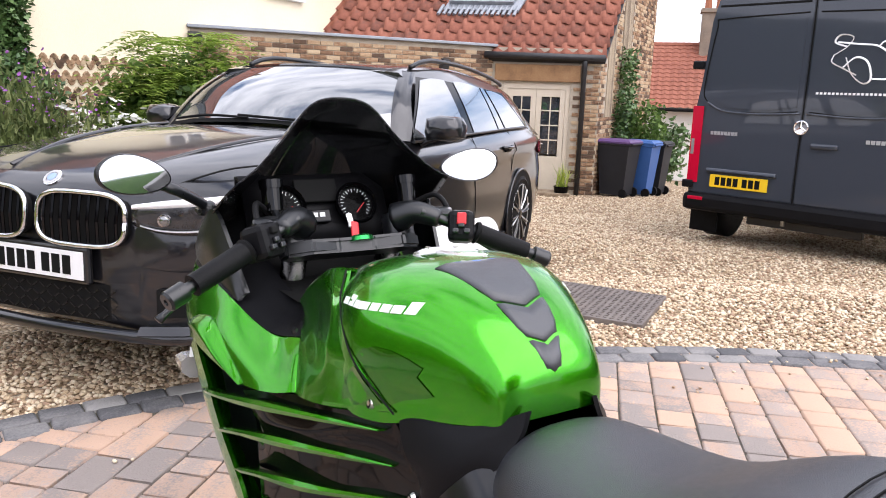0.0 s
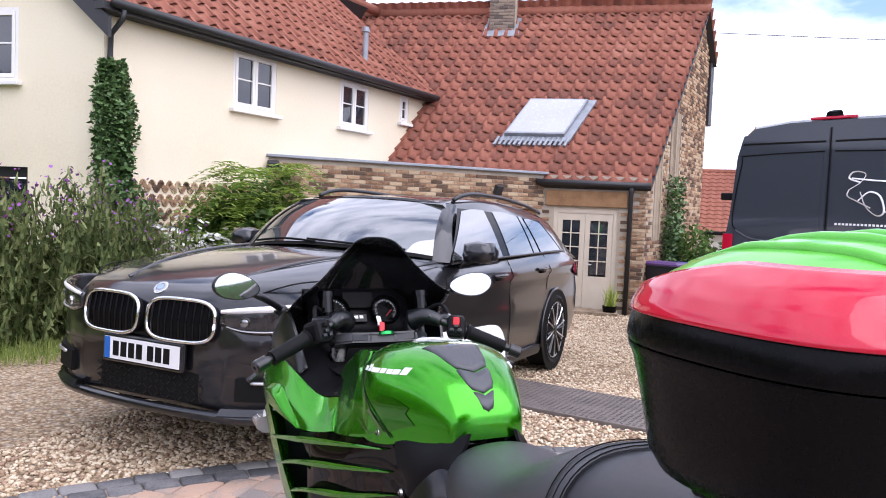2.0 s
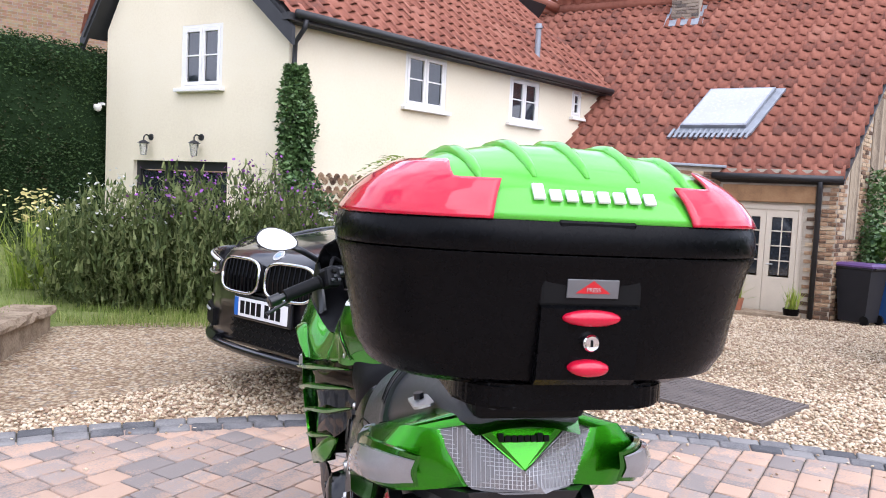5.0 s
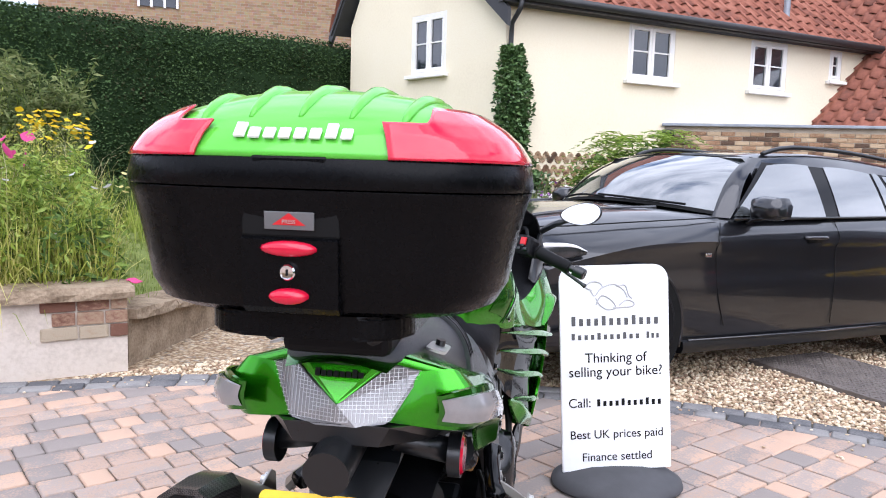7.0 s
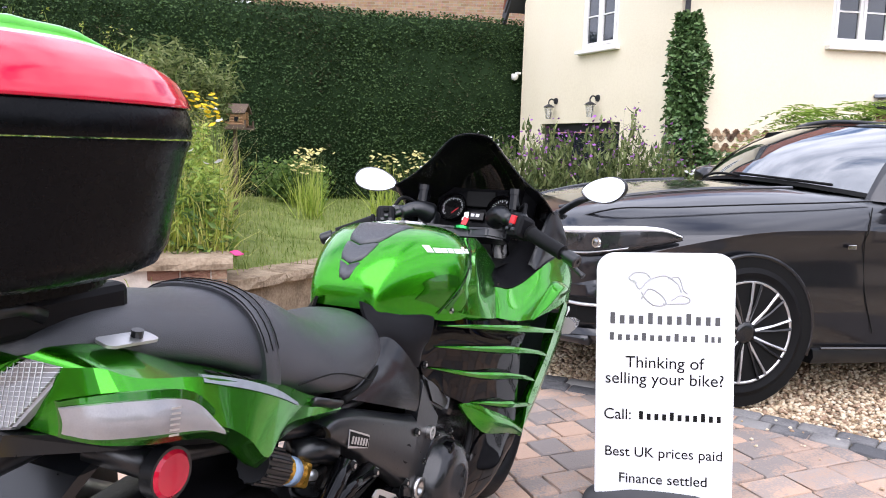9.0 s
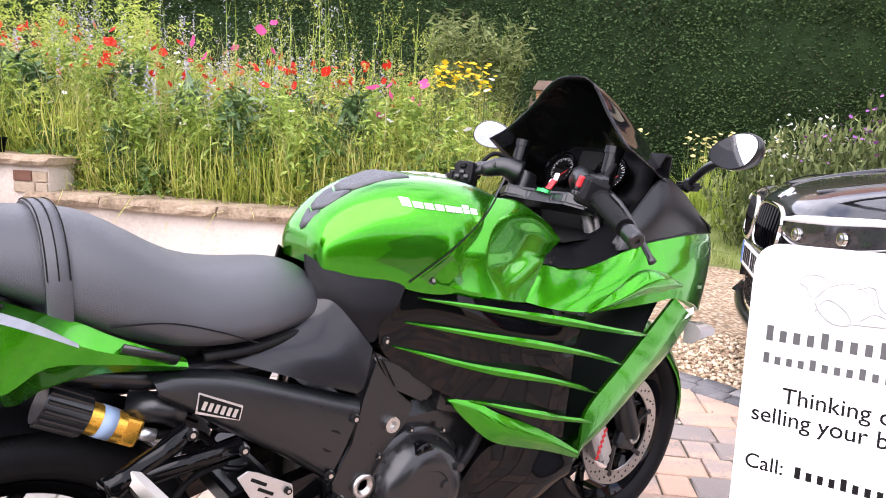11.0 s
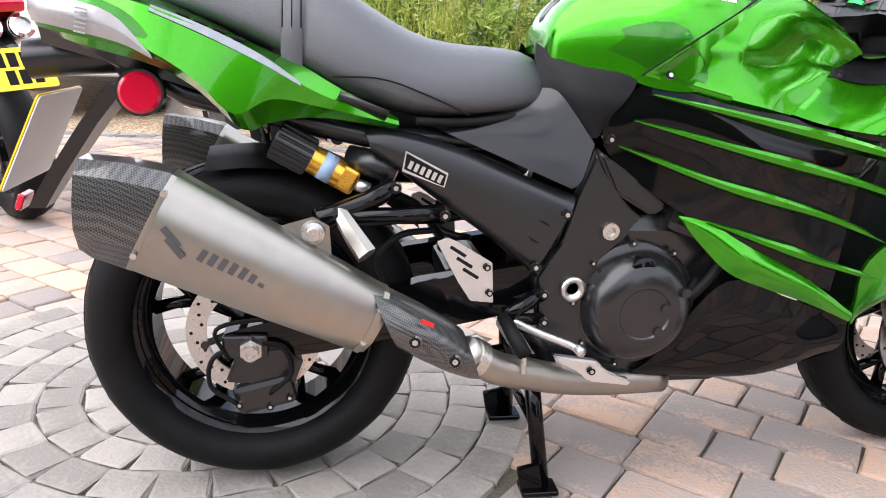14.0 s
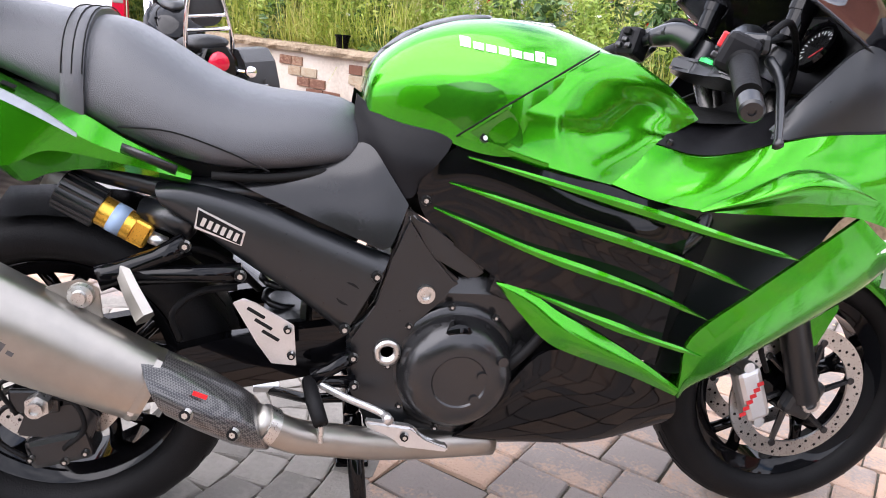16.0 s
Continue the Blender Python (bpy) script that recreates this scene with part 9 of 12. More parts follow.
lg = [[(-0.30, 1.93), (-0.20, 1.97), (-0.24, 2.03), (-0.34, 2.01), (-0.30, 1.93), (-0.20, 1.86)], [(-0.20, 1.86), (-0.19, 1.80), (-0.28, 1.75), (-0.40, 1.69)], [(-0.22, 1.97), (-0.40, 1.95), (-0.55, 1.93), (-0.68, 1.83)], [(-0.28, 1.75), (-0.38, 1.84), (-0.48, 1.80), (-0.52, 1.66), (-0.46, 1.62), (-0.36, 1.70), (-0.30, 1.84)], [(-0.55, 1.93), (-0.60, 1.97), (-0.72, 1.92), (-0.76, 1.84)], [(-0.53, 1.66), (-0.66, 1.66), (-0.80, 1.68), (-0.88, 1.64), (-0.84, 1.74), (-0.72, 1.74)], [(-0.84, 1.9), (-0.86, 1.82), (-0.80, 1.74)]]
for line in lg:
    part("emblem_line", sweep(curve_pts([(-0.0325, y, z) for y, z in line], 6), 0.011, 6, 0.35), M["white_ink"], van)
bm = bmesh.new()
for k in range(24):
    add_box(bm, (0.002, 0.022, 0.020), (-0.0315, -0.10 - 0.034 * k, 1.53))
part("web_bars", bm, M["white_ink"], van, "small white lettering as bars", kind="stuff")
part("roof_camera", loft([[(x, y, z) for y in (-0.07 * f, 0.07 * f)] + [(x, y, z) for y in (0.04 * f, -0.04 * f)] for x, z, f in ((0.02, 2.56, 1.3), (0.02, 2.62, 1.0), (0.06, 2.64, 0.6))]), M["black_plastic"], van, "small black roof camera")
part("brake_light", box((0.03, 0.44, 0.03), (0.01, 0, 2.56), bevel=0.01), M["red_lens"], van, "high red brake light")


# ---- the other vehicles on the drive ----
def ground_frame(at, heading, lean=0.0):
    """x to the right, y ahead, z up, leaning over to the left by some degrees."""
    h = Vector((*heading, 0)).normalized()
    m = Matrix.Identity(4)
    for k in range(3):
        m[k][0], m[k][1], m[k][2], m[k][3] = (h.y, -h.x, 0)[k], h[k], UP[k], (*at, 0)[k]
    return m @ Matrix.Rotation(radians(-lean), 4, "Y")


def plain_wheel(y, z, r, rim, width, parent, mat):
    w = width / 2
    wh = part("wheel", lathe([(-w * 0.6, rim), (-w, rim + (r - rim) * 0.45), (-w * 0.8, rim + (r - rim) * 0.8), (-w * 0.4, r - 0.004), (0, r), (w * 0.4, r - 0.004), (w * 0.8, rim + (r - rim) * 0.8), (w, rim + (r - rim) * 0.45), (w * 0.6, rim), (-w * 0.6, rim)], (0, y, z), "X", 48), M["rubber"], parent, "black motorcycle tyre", True)
    part("rim", lathe([(-w * 0.6, rim), (-w * 0.62, rim - 0.02), (-w * 0.3, rim - 0.03), (w * 0.3, rim - 0.03), (w * 0.62, rim - 0.02), (w * 0.6, rim), (-w * 0.6, rim)], (0, y, z), "X", 40), M[mat], wh, smooth=True, sharp=40)
    part("hub", lathe([(-0.07, 0.02), (-0.06, 0.05), (0.06, 0.05), (0.07, 0.02)], (0, y, z), "X", 20), M[mat], wh, smooth=True, sharp=40)
    for k in range(5):
        a = 2 * math.pi * k / 5 + 0.3
        part("spoke", sweep([(0, y + 0.04 * math.cos(a), z + 0.04 * math.sin(a)), (0, y + (rim - 0.02) * math.cos(a), z + (rim - 0.02) * math.sin(a))], [0.026, 0.018], 6), M[mat], wh)
    return wh


def rear_plate(parent, y, z, tilt, w, h):
    m = Matrix.Translation((0, y, z)) @ pose(0, 0, 0, 90 - tilt)
    pl = part("number_plate", slab(round_rect(w, h, 0.01), 0.004, m), M["plate_yellow"], parent, "yellow number plate")
    for row, n in ((1, 4), (-1, 3)):
        for k in range(n):
            bm = box((w * 0.15, h * 0.34, 0.001), ((k - (n - 1) / 2) * w * 0.21, row * h * 0.21, 0.0027))
            bm.transform(m)
            part("plate_bar", bm, M["ink"], pl)
    return pl


cruiser = thing("cruiser_motorcycle", "black cruiser motorcycle with chrome bars and leather saddlebags", "motorcycle", ground_frame((-3.3, -0.133), (-0.941, -0.339), 7.0))
plain_wheel(0, 0.33, 0.33, 0.20, 0.20, cruiser, "alloy")
plain_wheel(1.66, 0.33, 0.33, 0.23, 0.14, cruiser, "alloy")
arc = []
for k in range(15):
    a = radians(20 + 150 * k / 14)
    arc.append([(0.125 * c, (0.375 - 0.07 * abs(c) ** 3) * math.cos(a), 0.33 + (0.375 - 0.07 * abs(c) ** 3) * math.sin(a)) for c in (-1, -0.85, -0.5, 0, 0.5, 0.85, 1)])
fender = part("rear_fender", loft(arc, closed=False, caps=False), M["gloss_black"], cruiser, "gloss black rear fender", True)
fender.modifiers.new("thick", "SOLIDIFY").thickness = 0.006
arc = [[(0.085 * c, 1.66 + (0.36 - 0.05 * abs(c) ** 3) * math.cos(radians(a)), 0.33 + (0.36 - 0.05 * abs(c) ** 3) * math.sin(radians(a))) for c in (-1, -0.6, 0, 0.6, 1)] for a in range(20, 171, 15)]
part("front_fender", loft(arc, closed=False, caps=False), M["gloss_black"], cruiser, "gloss black front fender", True).modifiers.new("thick", "SOLIDIFY").thickness = 0.006
part("fuel_tank", loft([[(w * math.cos(a), y, z + h * math.sin(a)) for a in (2 * math.pi * k / 20 for k in range(20))] for y, w, z, h in ((0.62, 0.06, 0.76, 0.05), (0.68, 0.14, 0.78, 0.10), (0.85, 0.19, 0.82, 0.14), (1.02, 0.19, 0.855, 0.15), (1.15, 0.14, 0.87, 0.12), (1.22, 0.06, 0.87, 0.06))]), M["gloss_black"], cruiser, "teardrop gloss black fuel tank", True)
con = part("tank_console", loft([[(w * math.cos(a), y, z + 0.03 * math.sin(a)) for a in (2 * math.pi * k / 20 for k in range(20))] for y, w, z in ((0.80, 0.03, 0.945), (0.86, 0.07, 0.965), (0.98, 0.085, 0.995), (1.06, 0.06, 0.995))]), M["satin_black"], cruiser, "black tank console", True)
part("clock", lathe([(0, 0.06), (0.02, 0.06), (0.024, 0.052), (0.02, 0.048), (0.02, 0.001)], (0, 0, 0), "Z", 28), M["chrome"], con, "chrome ringed clock", True, sharp=35).matrix_local = Matrix.Translation((0, 0.97, 1.015)) @ pose(0, 0, 0, 14)
part("rider_seat", loft([[(w * math.cos(a), y, z + h * math.sin(a)) for a in (2 * math.pi * k / 20 for k in range(20))] for y, w, z, h in ((0.66, 0.10, 0.72, 0.04), (0.5, 0.17, 0.69, 0.06), (0.3, 0.19, 0.69, 0.07), (0.2, 0.17, 0.72, 0.08), (0.14, 0.12, 0.74, 0.05))]), M["leather"], cruiser, "low black rider seat", True)
part("pillion_seat", loft([[(w * math.cos(a), y, z + h * math.sin(a)) for a in (2 * math.pi * k / 20 for k in range(20))] for y, w, z, h in ((0.24, 0.10, 0.75, 0.03), (0.16, 0.14, 0.775, 0.045), (-0.08, 0.12, 0.78, 0.045), (-0.14, 0.09, 0.775, 0.03))]), M["leather"], cruiser, "black pillion seat", True)
sissy = part("sissy_bar", sweep(curve_pts([(-0.13, -0.02, 0.62), (-0.13, -0.12, 0.78), (-0.115, -0.15, 0.92), (-0.075, -0.165, 1.06), (0.0, -0.17, 1.10), (0.075, -0.165, 1.06), (0.115, -0.15, 0.92), (0.13, -0.12, 0.78), (0.13, -0.02, 0.62)], 6), 0.0125, 10), M["chrome"], cruiser, "chrome sissy bar", True)
for z, w in ((0.86, 0.118), (0.935, 0.108)):
    part("cross_bar", rod((-w, -0.145, z), (w, -0.145, z), 0.011), M["chrome"], sissy, smooth=True, sharp=40)
part("backrest", loft([[(0.105 * f * math.copysign(abs(math.cos(a)) ** 0.8, math.cos(a)), y, 1.0 + 0.125 * f * math.sin(a)) for a in (2 * math.pi * k / 24 for k in range(24))] for y, f in ((-0.15, 0.85), (-0.14, 1.0), (-0.10, 1.0), (-0.085, 0.85), (-0.08, 0.4))]), M["leather"], cruiser, "padded black backrest", True, sharp=60)
part("tail_lamp", loft([[(0.055 * f * math.copysign(abs(math.cos(a)) ** 0.8, math.cos(a)), y, 0.70 + 0.05 * f * math.sin(a) - 0.012 * f * abs(math.cos(a))) for a in (2 * math.pi * k / 24 for k in range(24))] for y, f in ((-0.27, 1.15), (-0.31, 1.1), (-0.335, 0.9), (-0.34, 0.3))]), M["red_lens"], cruiser, "red heart-shaped tail lamp", True, sharp=60)
part("lamp_shroud", loft([[(x * w, y, z) for x, z in ((-1, 0.62), (-1, 0.70), (-0.6, 0.77), (0.6, 0.77), (1, 0.70), (1, 0.62))] for y, w in ((-0.20, 0.11), (-0.30, 0.105), (-0.315, 0.085))]), M["gloss_black"], cruiser, "gloss black lamp shroud")
rear_plate(cruiser, -0.39, 0.50, 18, 0.228, 0.178)
part("plate_reflector", box((0.09, 0.01, 0.025), (0, -0.375, 0.605), bevel=0.003), M["red_lens"], cruiser)
for s in (-1, 1):
    sig = part("turn_signal", lathe([(-0.36, 0.001), (-0.358, 0.02), (-0.345, 0.033), (-0.32, 0.034), (-0.30, 0.02), (-0.295, 0.001)], (s * 0.165, 0, 0.63), "Y", 20), M["chrome"], cruiser, "round chrome turn signal", True)
    part("signal_stalk", rod((s * 0.09, -0.29, 0.64), (s * 0.15, -0.32, 0.63), 0.009), M["chrome"], sig)
    bag = part("saddlebag", loft([[(s * (0.17 + x), y, z) for y, z in ((-0.22, 0.36), (-0.24, 0.52), (-0.20, 0.66), (-0.08, 0.72), (0.10, 0.72), (0.20, 0.66), (0.24, 0.5), (0.20, 0.34), (0.0, 0.33))] for x in (0.0, 0.02, 0.15, 0.17)]), M["leather"], cruiser, "black leather saddlebag", True, sharp=40)
    part("bag_flap", loft([[(s * (0.168 + x), y, z) for y, z in ((-0.25, 0.50), (-0.255, 0.54), (-0.208, 0.672), (-0.082, 0.733), (0.10, 0.733), (0.207, 0.672), (0.247, 0.50))] for x in (0.0, 0.17, 0.178)], closed=False, caps=False), M["leather"], bag, "leather flap", True, sharp=40)
    part("bag_strap", sweep([(s * 0.26, -0.262, 0.58), (s * 0.262, -0.26, 0.50), (s * 0.262, -0.245, 0.40)], 0.012, 6, 0.4), M["leather"], bag)
    part("buckle", box((0.03, 0.006, 0.028), (s * 0.262, -0.266, 0.535), bevel=0.003), M["chrome"], bag)
    part("exhaust", sweep(curve_pts([(s * 0.18, 0.75, 0.26), (s * 0.21, 0.4, 0.24), (s * 0.23, 0.0, 0.245), (s * 0.235, -0.42, 0.27)], 5), [0.03] * 8 + [0.045] * 8, 14), M["chrome"], cruiser, "chrome exhaust pipe", True)
    part("exhaust_tip", lathe([(-0.45, 0.045), (-0.455, 0.038), (-0.40, 0.036)], (s * 0.235, 0, 0.271), "Y", 18), M["ink"], cruiser)
    hb = part("handlebar", sweep(curve_pts([(0, 1.16, 1.10), (s * 0.12, 1.15, 1.12), (s * 0.24, 1.06, 1.13), (s * 0.32, 0.98, 1.09)], 6), 0.0145, 10), M["chrome"], cruiser, "chrome handlebar", True)
    part("grip", sweep([(s * 0.30, 1.0, 1.10), (s * 0.42, 0.90, 1.05)], 0.019, 12), M["rubber"], hb, "black rubber grip", True, sharp=40)
    part("switch_block", box((0.05, 0.05, 0.06), (s * 0.285, 1.015, 1.105), (0, 0, s * -40), bevel=0.01), M["satin_black"], hb)
    part("lever", sweep(curve_pts([(s * 0.30, 1.05, 1.11), (s * 0.38, 1.0, 1.075), (s * 0.44, 0.94, 1.05)], 4), 0.008, 8), M["chrome"], hb, smooth=True)
    part("riser", rod((s * 0.07, 1.17, 0.96), (s * 0.07, 1.155, 1.12), 0.018), M["satin_black"], hb, smooth=True, sharp=40)
    mr = part("mirror_stem", sweep(curve_pts([(s * 0.28, 1.02, 1.13), (s * 0.30, 1.04, 1.18), (s * 0.33, 1.04, 1.23)], 4), 0.006, 8), M["chrome"], cruiser, smooth=True)
    part("mirror_head", loft([[(s * 0.345 + 0.07 * f * math.cos(a), y, 1.25 + 0.042 * f * math.sin(a)) for a in (2 * math.pi * k / 24 for k in range(24))] for y, f in ((1.05, 0.5), (1.03, 0.95), (1.015, 1.0), (1.013, 0.95))]), M["chrome"], mr, "oval chrome mirror", True, sharp=50)
    part("fork", rod((s * 0.11, 1.66, 0.34), (s * 0.11, 1.22, 1.0), 0.03, n=16), M["chrome"], cruiser, "chrome fork leg", True)
    part("crash_guard", sweep(curve_pts([(s * 0.05, 1.22, 0.30), (s * 0.30, 1.2, 0.36), (s * 0.33, 1.18, 0.5), (s * 0.08, 1.2, 0.66)], 5), 0.014, 8), M["chrome"], cruiser, smooth=True)
    part("shock", rod((s * 0.14, 0.02, 0.38), (s * 0.14, 0.22, 0.66), 0.03, n=14), M["chrome"], cruiser, "chrome rear shock", True, sharp=40)
part("headlamp", lathe([(1.42, 0.06), (1.40, 0.09), (1.26, 0.085), (1.22, 0.03)], (0, 0, 0.92), "Y", 24), M["chrome"], cruiser, "chrome headlamp", True, sharp=40)
part("engine", box((0.34, 0.5, 0.42), (0, 0.82, 0.46), bevel=0.06), M["alloy"], cruiser, "black twin engine")
for s in (-1, 1):
    part("cylinder", rod((0, 0.82, 0.5), (0, 0.82 + s * 0.2, 0.76), 0.10, n=20), M["chrome"] if s > 0 else M["alloy"], cruiser, smooth=True, sharp=40)
part("side_stand", rod((-0.14, 0.72, 0.3), (-0.30, 0.74, 0.03), 0.012), M["satin_black"], cruiser)

sport = thing("sports_motorcycle", "red sports motorcycle with twin silver underseat exhausts", "motorcycle", ground_frame((-2.17, -1.22), (-0.8, -0.6), 6.0))
plain_wheel(0, 0.315, 0.315, 0.21, 0.18, sport, "alloy")
plain_wheel(1.40, 0.30, 0.30, 0.215, 0.12, sport, "alloy")
part("sprocket", lathe([(-0.085, 0.03), (-0.085, 0.10), (-0.079, 0.10), (-0.079, 0.03)], (0, 0, 0.315), "X", 36), M["steel"], sport, "steel sprocket", True, sharp=30)
part("swingarm", sweep([(-0.11, -0.04, 0.315), (-0.12, 0.3, 0.38), (-0.10, 0.52, 0.42)], [0.03, 0.035, 0.045], 8), M["silver"], sport, "alloy swingarm", True)
part("hugger", loft([[(0.095 * c, (0.345 - 0.03 * abs(c) ** 3) * math.cos(radians(a)), 0.315 + (0.345 - 0.03 * abs(c) ** 3) * math.sin(radians(a))) for c in (-1, -0.6, 0, 0.6, 1)] for a in range(20, 121, 12)], closed=False, caps=False), M["satin_black"], sport, smooth=True)
for s in (-1, 1):
    can = part("exhaust", sweep(curve_pts([(s * 0.07, 0.25, 0.72), (s * 0.065, 0.0, 0.79), (s * 0.062, -0.27, 0.845)], 5), 0.052, 20), M["steel"], sport, "silver underseat silencer", True, sharp=50)
    part("exhaust_tip", lathe([(0.0, 0.05), (-0.02, 0.049), (-0.022, 0.034), (0.04, 0.032), (0.04, 0.001)], (0, 0, 0), "Y", 20), M["chrome"], can, smooth=True, sharp=40).matrix_local = Matrix.Translation((s * 0.062, -0.27, 0.845)) @ pose(0, 0, 0, -12)
    part("turn_signal", loft([[(s * x, y + 0.0, z) for y, z in ((-0.29, 0.765 - h), (-0.23, 0.765 - h), (-0.23, 0.765 + h), (-0.29, 0.765 + h))] for x, h in ((0.12, 0.014), (0.15, 0.022), (0.19, 0.016))]), M["orange"], sport, "orange turn signal", True, sharp=50)
    part("side_fairing", side_plate([(0.62, 0.72), (1.0, 0.86), (1.35, 0.80), (1.30, 0.55), (1.0, 0.34), (0.7, 0.38)], 0.20, 0.23, s < 0, 0.02), M["red_bike"], sport, "red side fairing")
    part("fork", rod((s * 0.10, 1.40, 0.31), (s * 0.10, 1.20, 0.85), 0.026), M["steel"], sport, smooth=True)
    part("handlebar", rod((s * 0.08, 1.15, 0.87), (s * 0.34, 1.06, 0.82), 0.016), M["rubber"], sport, smooth=True, sharp=40)
part("seat_unit", loft([[(w * math.copysign(abs(math.cos(a)) ** 0.7, math.cos(a)), y, z + h * math.sin(a)) for a in (2 * math.pi * k / 20 for k in range(20))] for y, w, z, h in ((0.5, 0.13, 0.80, 0.05), (0.2, 0.15, 0.84, 0.06), (-0.05, 0.14, 0.89, 0.06), (-0.24, 0.10, 0.945, 0.045), (-0.32, 0.06, 0.96, 0.025))]), M["red_bike"], sport, "red tail unit", True, sharp=50)
part("tail_lamp", box((0.15, 0.03, 0.045), (0, -0.315, 0.925), (20, 0, 0), bevel=0.012), M["red_lens"], sport, "red tail lamp")
part("seat", loft([[(w * math.cos(a), y, z + 0.03 * math.sin(a)) for a in (2 * math.pi * k / 16 for k in range(16))] for y, w, z in ((0.62, 0.10, 0.80), (0.5, 0.14, 0.83), (0.25, 0.14, 0.86))]), M["leather"], sport, "black seat", True)
part("fuel_tank", loft([[(w * math.cos(a), y, z + h * math.sin(a)) for a in (2 * math.pi * k / 20 for k in range(20))] for y, w, z, h in ((0.60, 0.08, 0.82, 0.06), (0.7, 0.15, 0.85, 0.10), (0.95, 0.2, 0.88, 0.13), (1.1, 0.12, 0.86, 0.08))]), M["red_bike"], sport, "red fuel tank", True)
part("engine", box((0.3, 0.5, 0.36), (0, 0.78, 0.45), bevel=0.05), M["alloy"], sport, "dark engine")
part("nose", loft([[(w * math.cos(a), y, z + h * math.sin(a)) for a in (2 * math.pi * k / 20 for k in range(20))] for y, w, z, h in ((1.2, 0.2, 0.84, 0.1), (1.4, 0.19, 0.86, 0.12), (1.58, 0.08, 0.80, 0.06))]), M["red_bike"], sport, "red nose fairing", True)
part("plate_bracket", sweep([(0, -0.2, 0.80), (0, -0.30, 0.76), (0, -0.36, 0.66)], 0.03, 8), M["satin_black"], sport)
rear_plate(sport, -0.375, 0.69, 30, 0.228, 0.178)
part("side_stand", rod((-0.12, 0.62, 0.3), (-0.30, 0.64, 0.03), 0.012), M["satin_black"], sport)

VW = Matrix.Identity(4)
vh = Vector((-0.97, -0.24, 0)).normalized()
for k in range(3):
    VW[k][0], VW[k][1], VW[k][2], VW[k][3] = vh[k], (-vh.y, vh.x, 0)[k], UP[k], (-6.42, -2.36, 0)[k]
white_van = thing("white_van", "white panel van parked beside the flower bed", "van", VW)
part("body", loft([[(x, y, z) for y, z in ((-w + 0.05, 0.40), (-w, 0.6), (-w, 1.2), (-w + 0.10, 1.85), (-w + 0.28, t), (0, t + 0.03), (w - 0.28, t), (w - 0.10, 1.85), (w, 1.2), (w, 0.6), (w - 0.05, 0.40))] for x, w, t in ((0.0, 0.92, 1.93), (0.04, 0.95, 1.97), (3.2, 0.95, 1.98), (3.9, 0.9, 1.6), (4.7, 0.82, 1.0))]), M["van_white"], white_van, "glossy white body", True, sharp=30)
tg = part("tailgate", slab([(-0.78, 0.62), (0.78, 0.62), (0.84, 1.0), (0.80, 1.3), (0.68, 1.84), (-0.68, 1.84), (-0.80, 1.3), (-0.84, 1.0)], 0.03, Matrix.Translation((-0.016, 0, 0)) @ Matrix(((0, 0, -1, 0), (1, 0, 0, 0), (0, 1, 0, 0), (0, 0, 0, 1))), 0.01), M["van_white"], white_van, "white tailgate")
part("rear_window", slab([(-0.70, 1.22), (0.70, 1.22), (0.60, 1.72), (-0.60, 1.72)], 0.02, Matrix.Translation((-0.026, 0, 0)) @ Matrix(((0, 0, -1, 0), (1, 0, 0, 0), (0, 1, 0, 0), (0, 0, 0, 1))), 0.008), M["car_glass"], tg, "dark rear window")
part("tailgate_bar", box((0.03, 0.5, 0.05), (-0.04, 0, 0.92), bevel=0.012), M["silver"], tg)
part("badge", box((0.006, 0.16, 0.025), (-0.034, -0.55, 0.80)), M["silver"], tg)
part("bumper", box((0.24, 1.86, 0.24), (0.0, 0, 0.50), bevel=0.05), M["van_white"], white_van, "white rear bumper")
for s in (-1, 1):
    lamp = part("tail_lamp", loft([[(x, s * y, z) for x, y in ((-0.03, 0.80), (-0.03, 0.92), (0.10, 0.965), (0.12, 0.85))] for z in (0.72, 0.76, 1.22, 1.28)]), M["red_lens"], white_van, "tall red tail lamp", True, sharp=30)
    part("lamp_clear", box((0.02, 0.09, 0.12), (-0.028, s * 0.87, 0.98), bevel=0.005), M["clear_lens"], lamp)
    for x in (0.7, 3.6):
        part("wheel", lathe([(s * 0.93, 0.18), (s * 0.94, 0.28), (s * 0.92, 0.32), (s * 0.74, 0.32), (s * 0.73, 0.18)], (x, 0, 0.32), "Y", 32), M["rubber"], white_van, "black van tyre", True, sharp=35)


# ---- garden walls, hedge and plants ----
WD = Vector((0.76, 0.65, 0)).normalized()
WC = Vector((-2.22, 2.73, 0))
WN = Vector((-WD.y, WD.x, 0))


def wall_pt(s, back, z):
    return WC + WD * s + WN * back + Vector((0, 0, z))


GW = Matrix.Identity(4)
for k in range(3):
    GW[k][0], GW[k][1], GW[k][2], GW[k][3] = WD[k], WN[k], UP[k], WC[k]
BWM = surface("old_wall_brick", ((0.20, 0.10, 0.07), (0.36, 0.22, 0.15), (0.42, 0.31, 0.21), (0.46, 0.38, 0.28)), rough=0.95, scale=4, fine=60, bump=0.6, bump_scale=90, objects=0.6, spec=0.15)


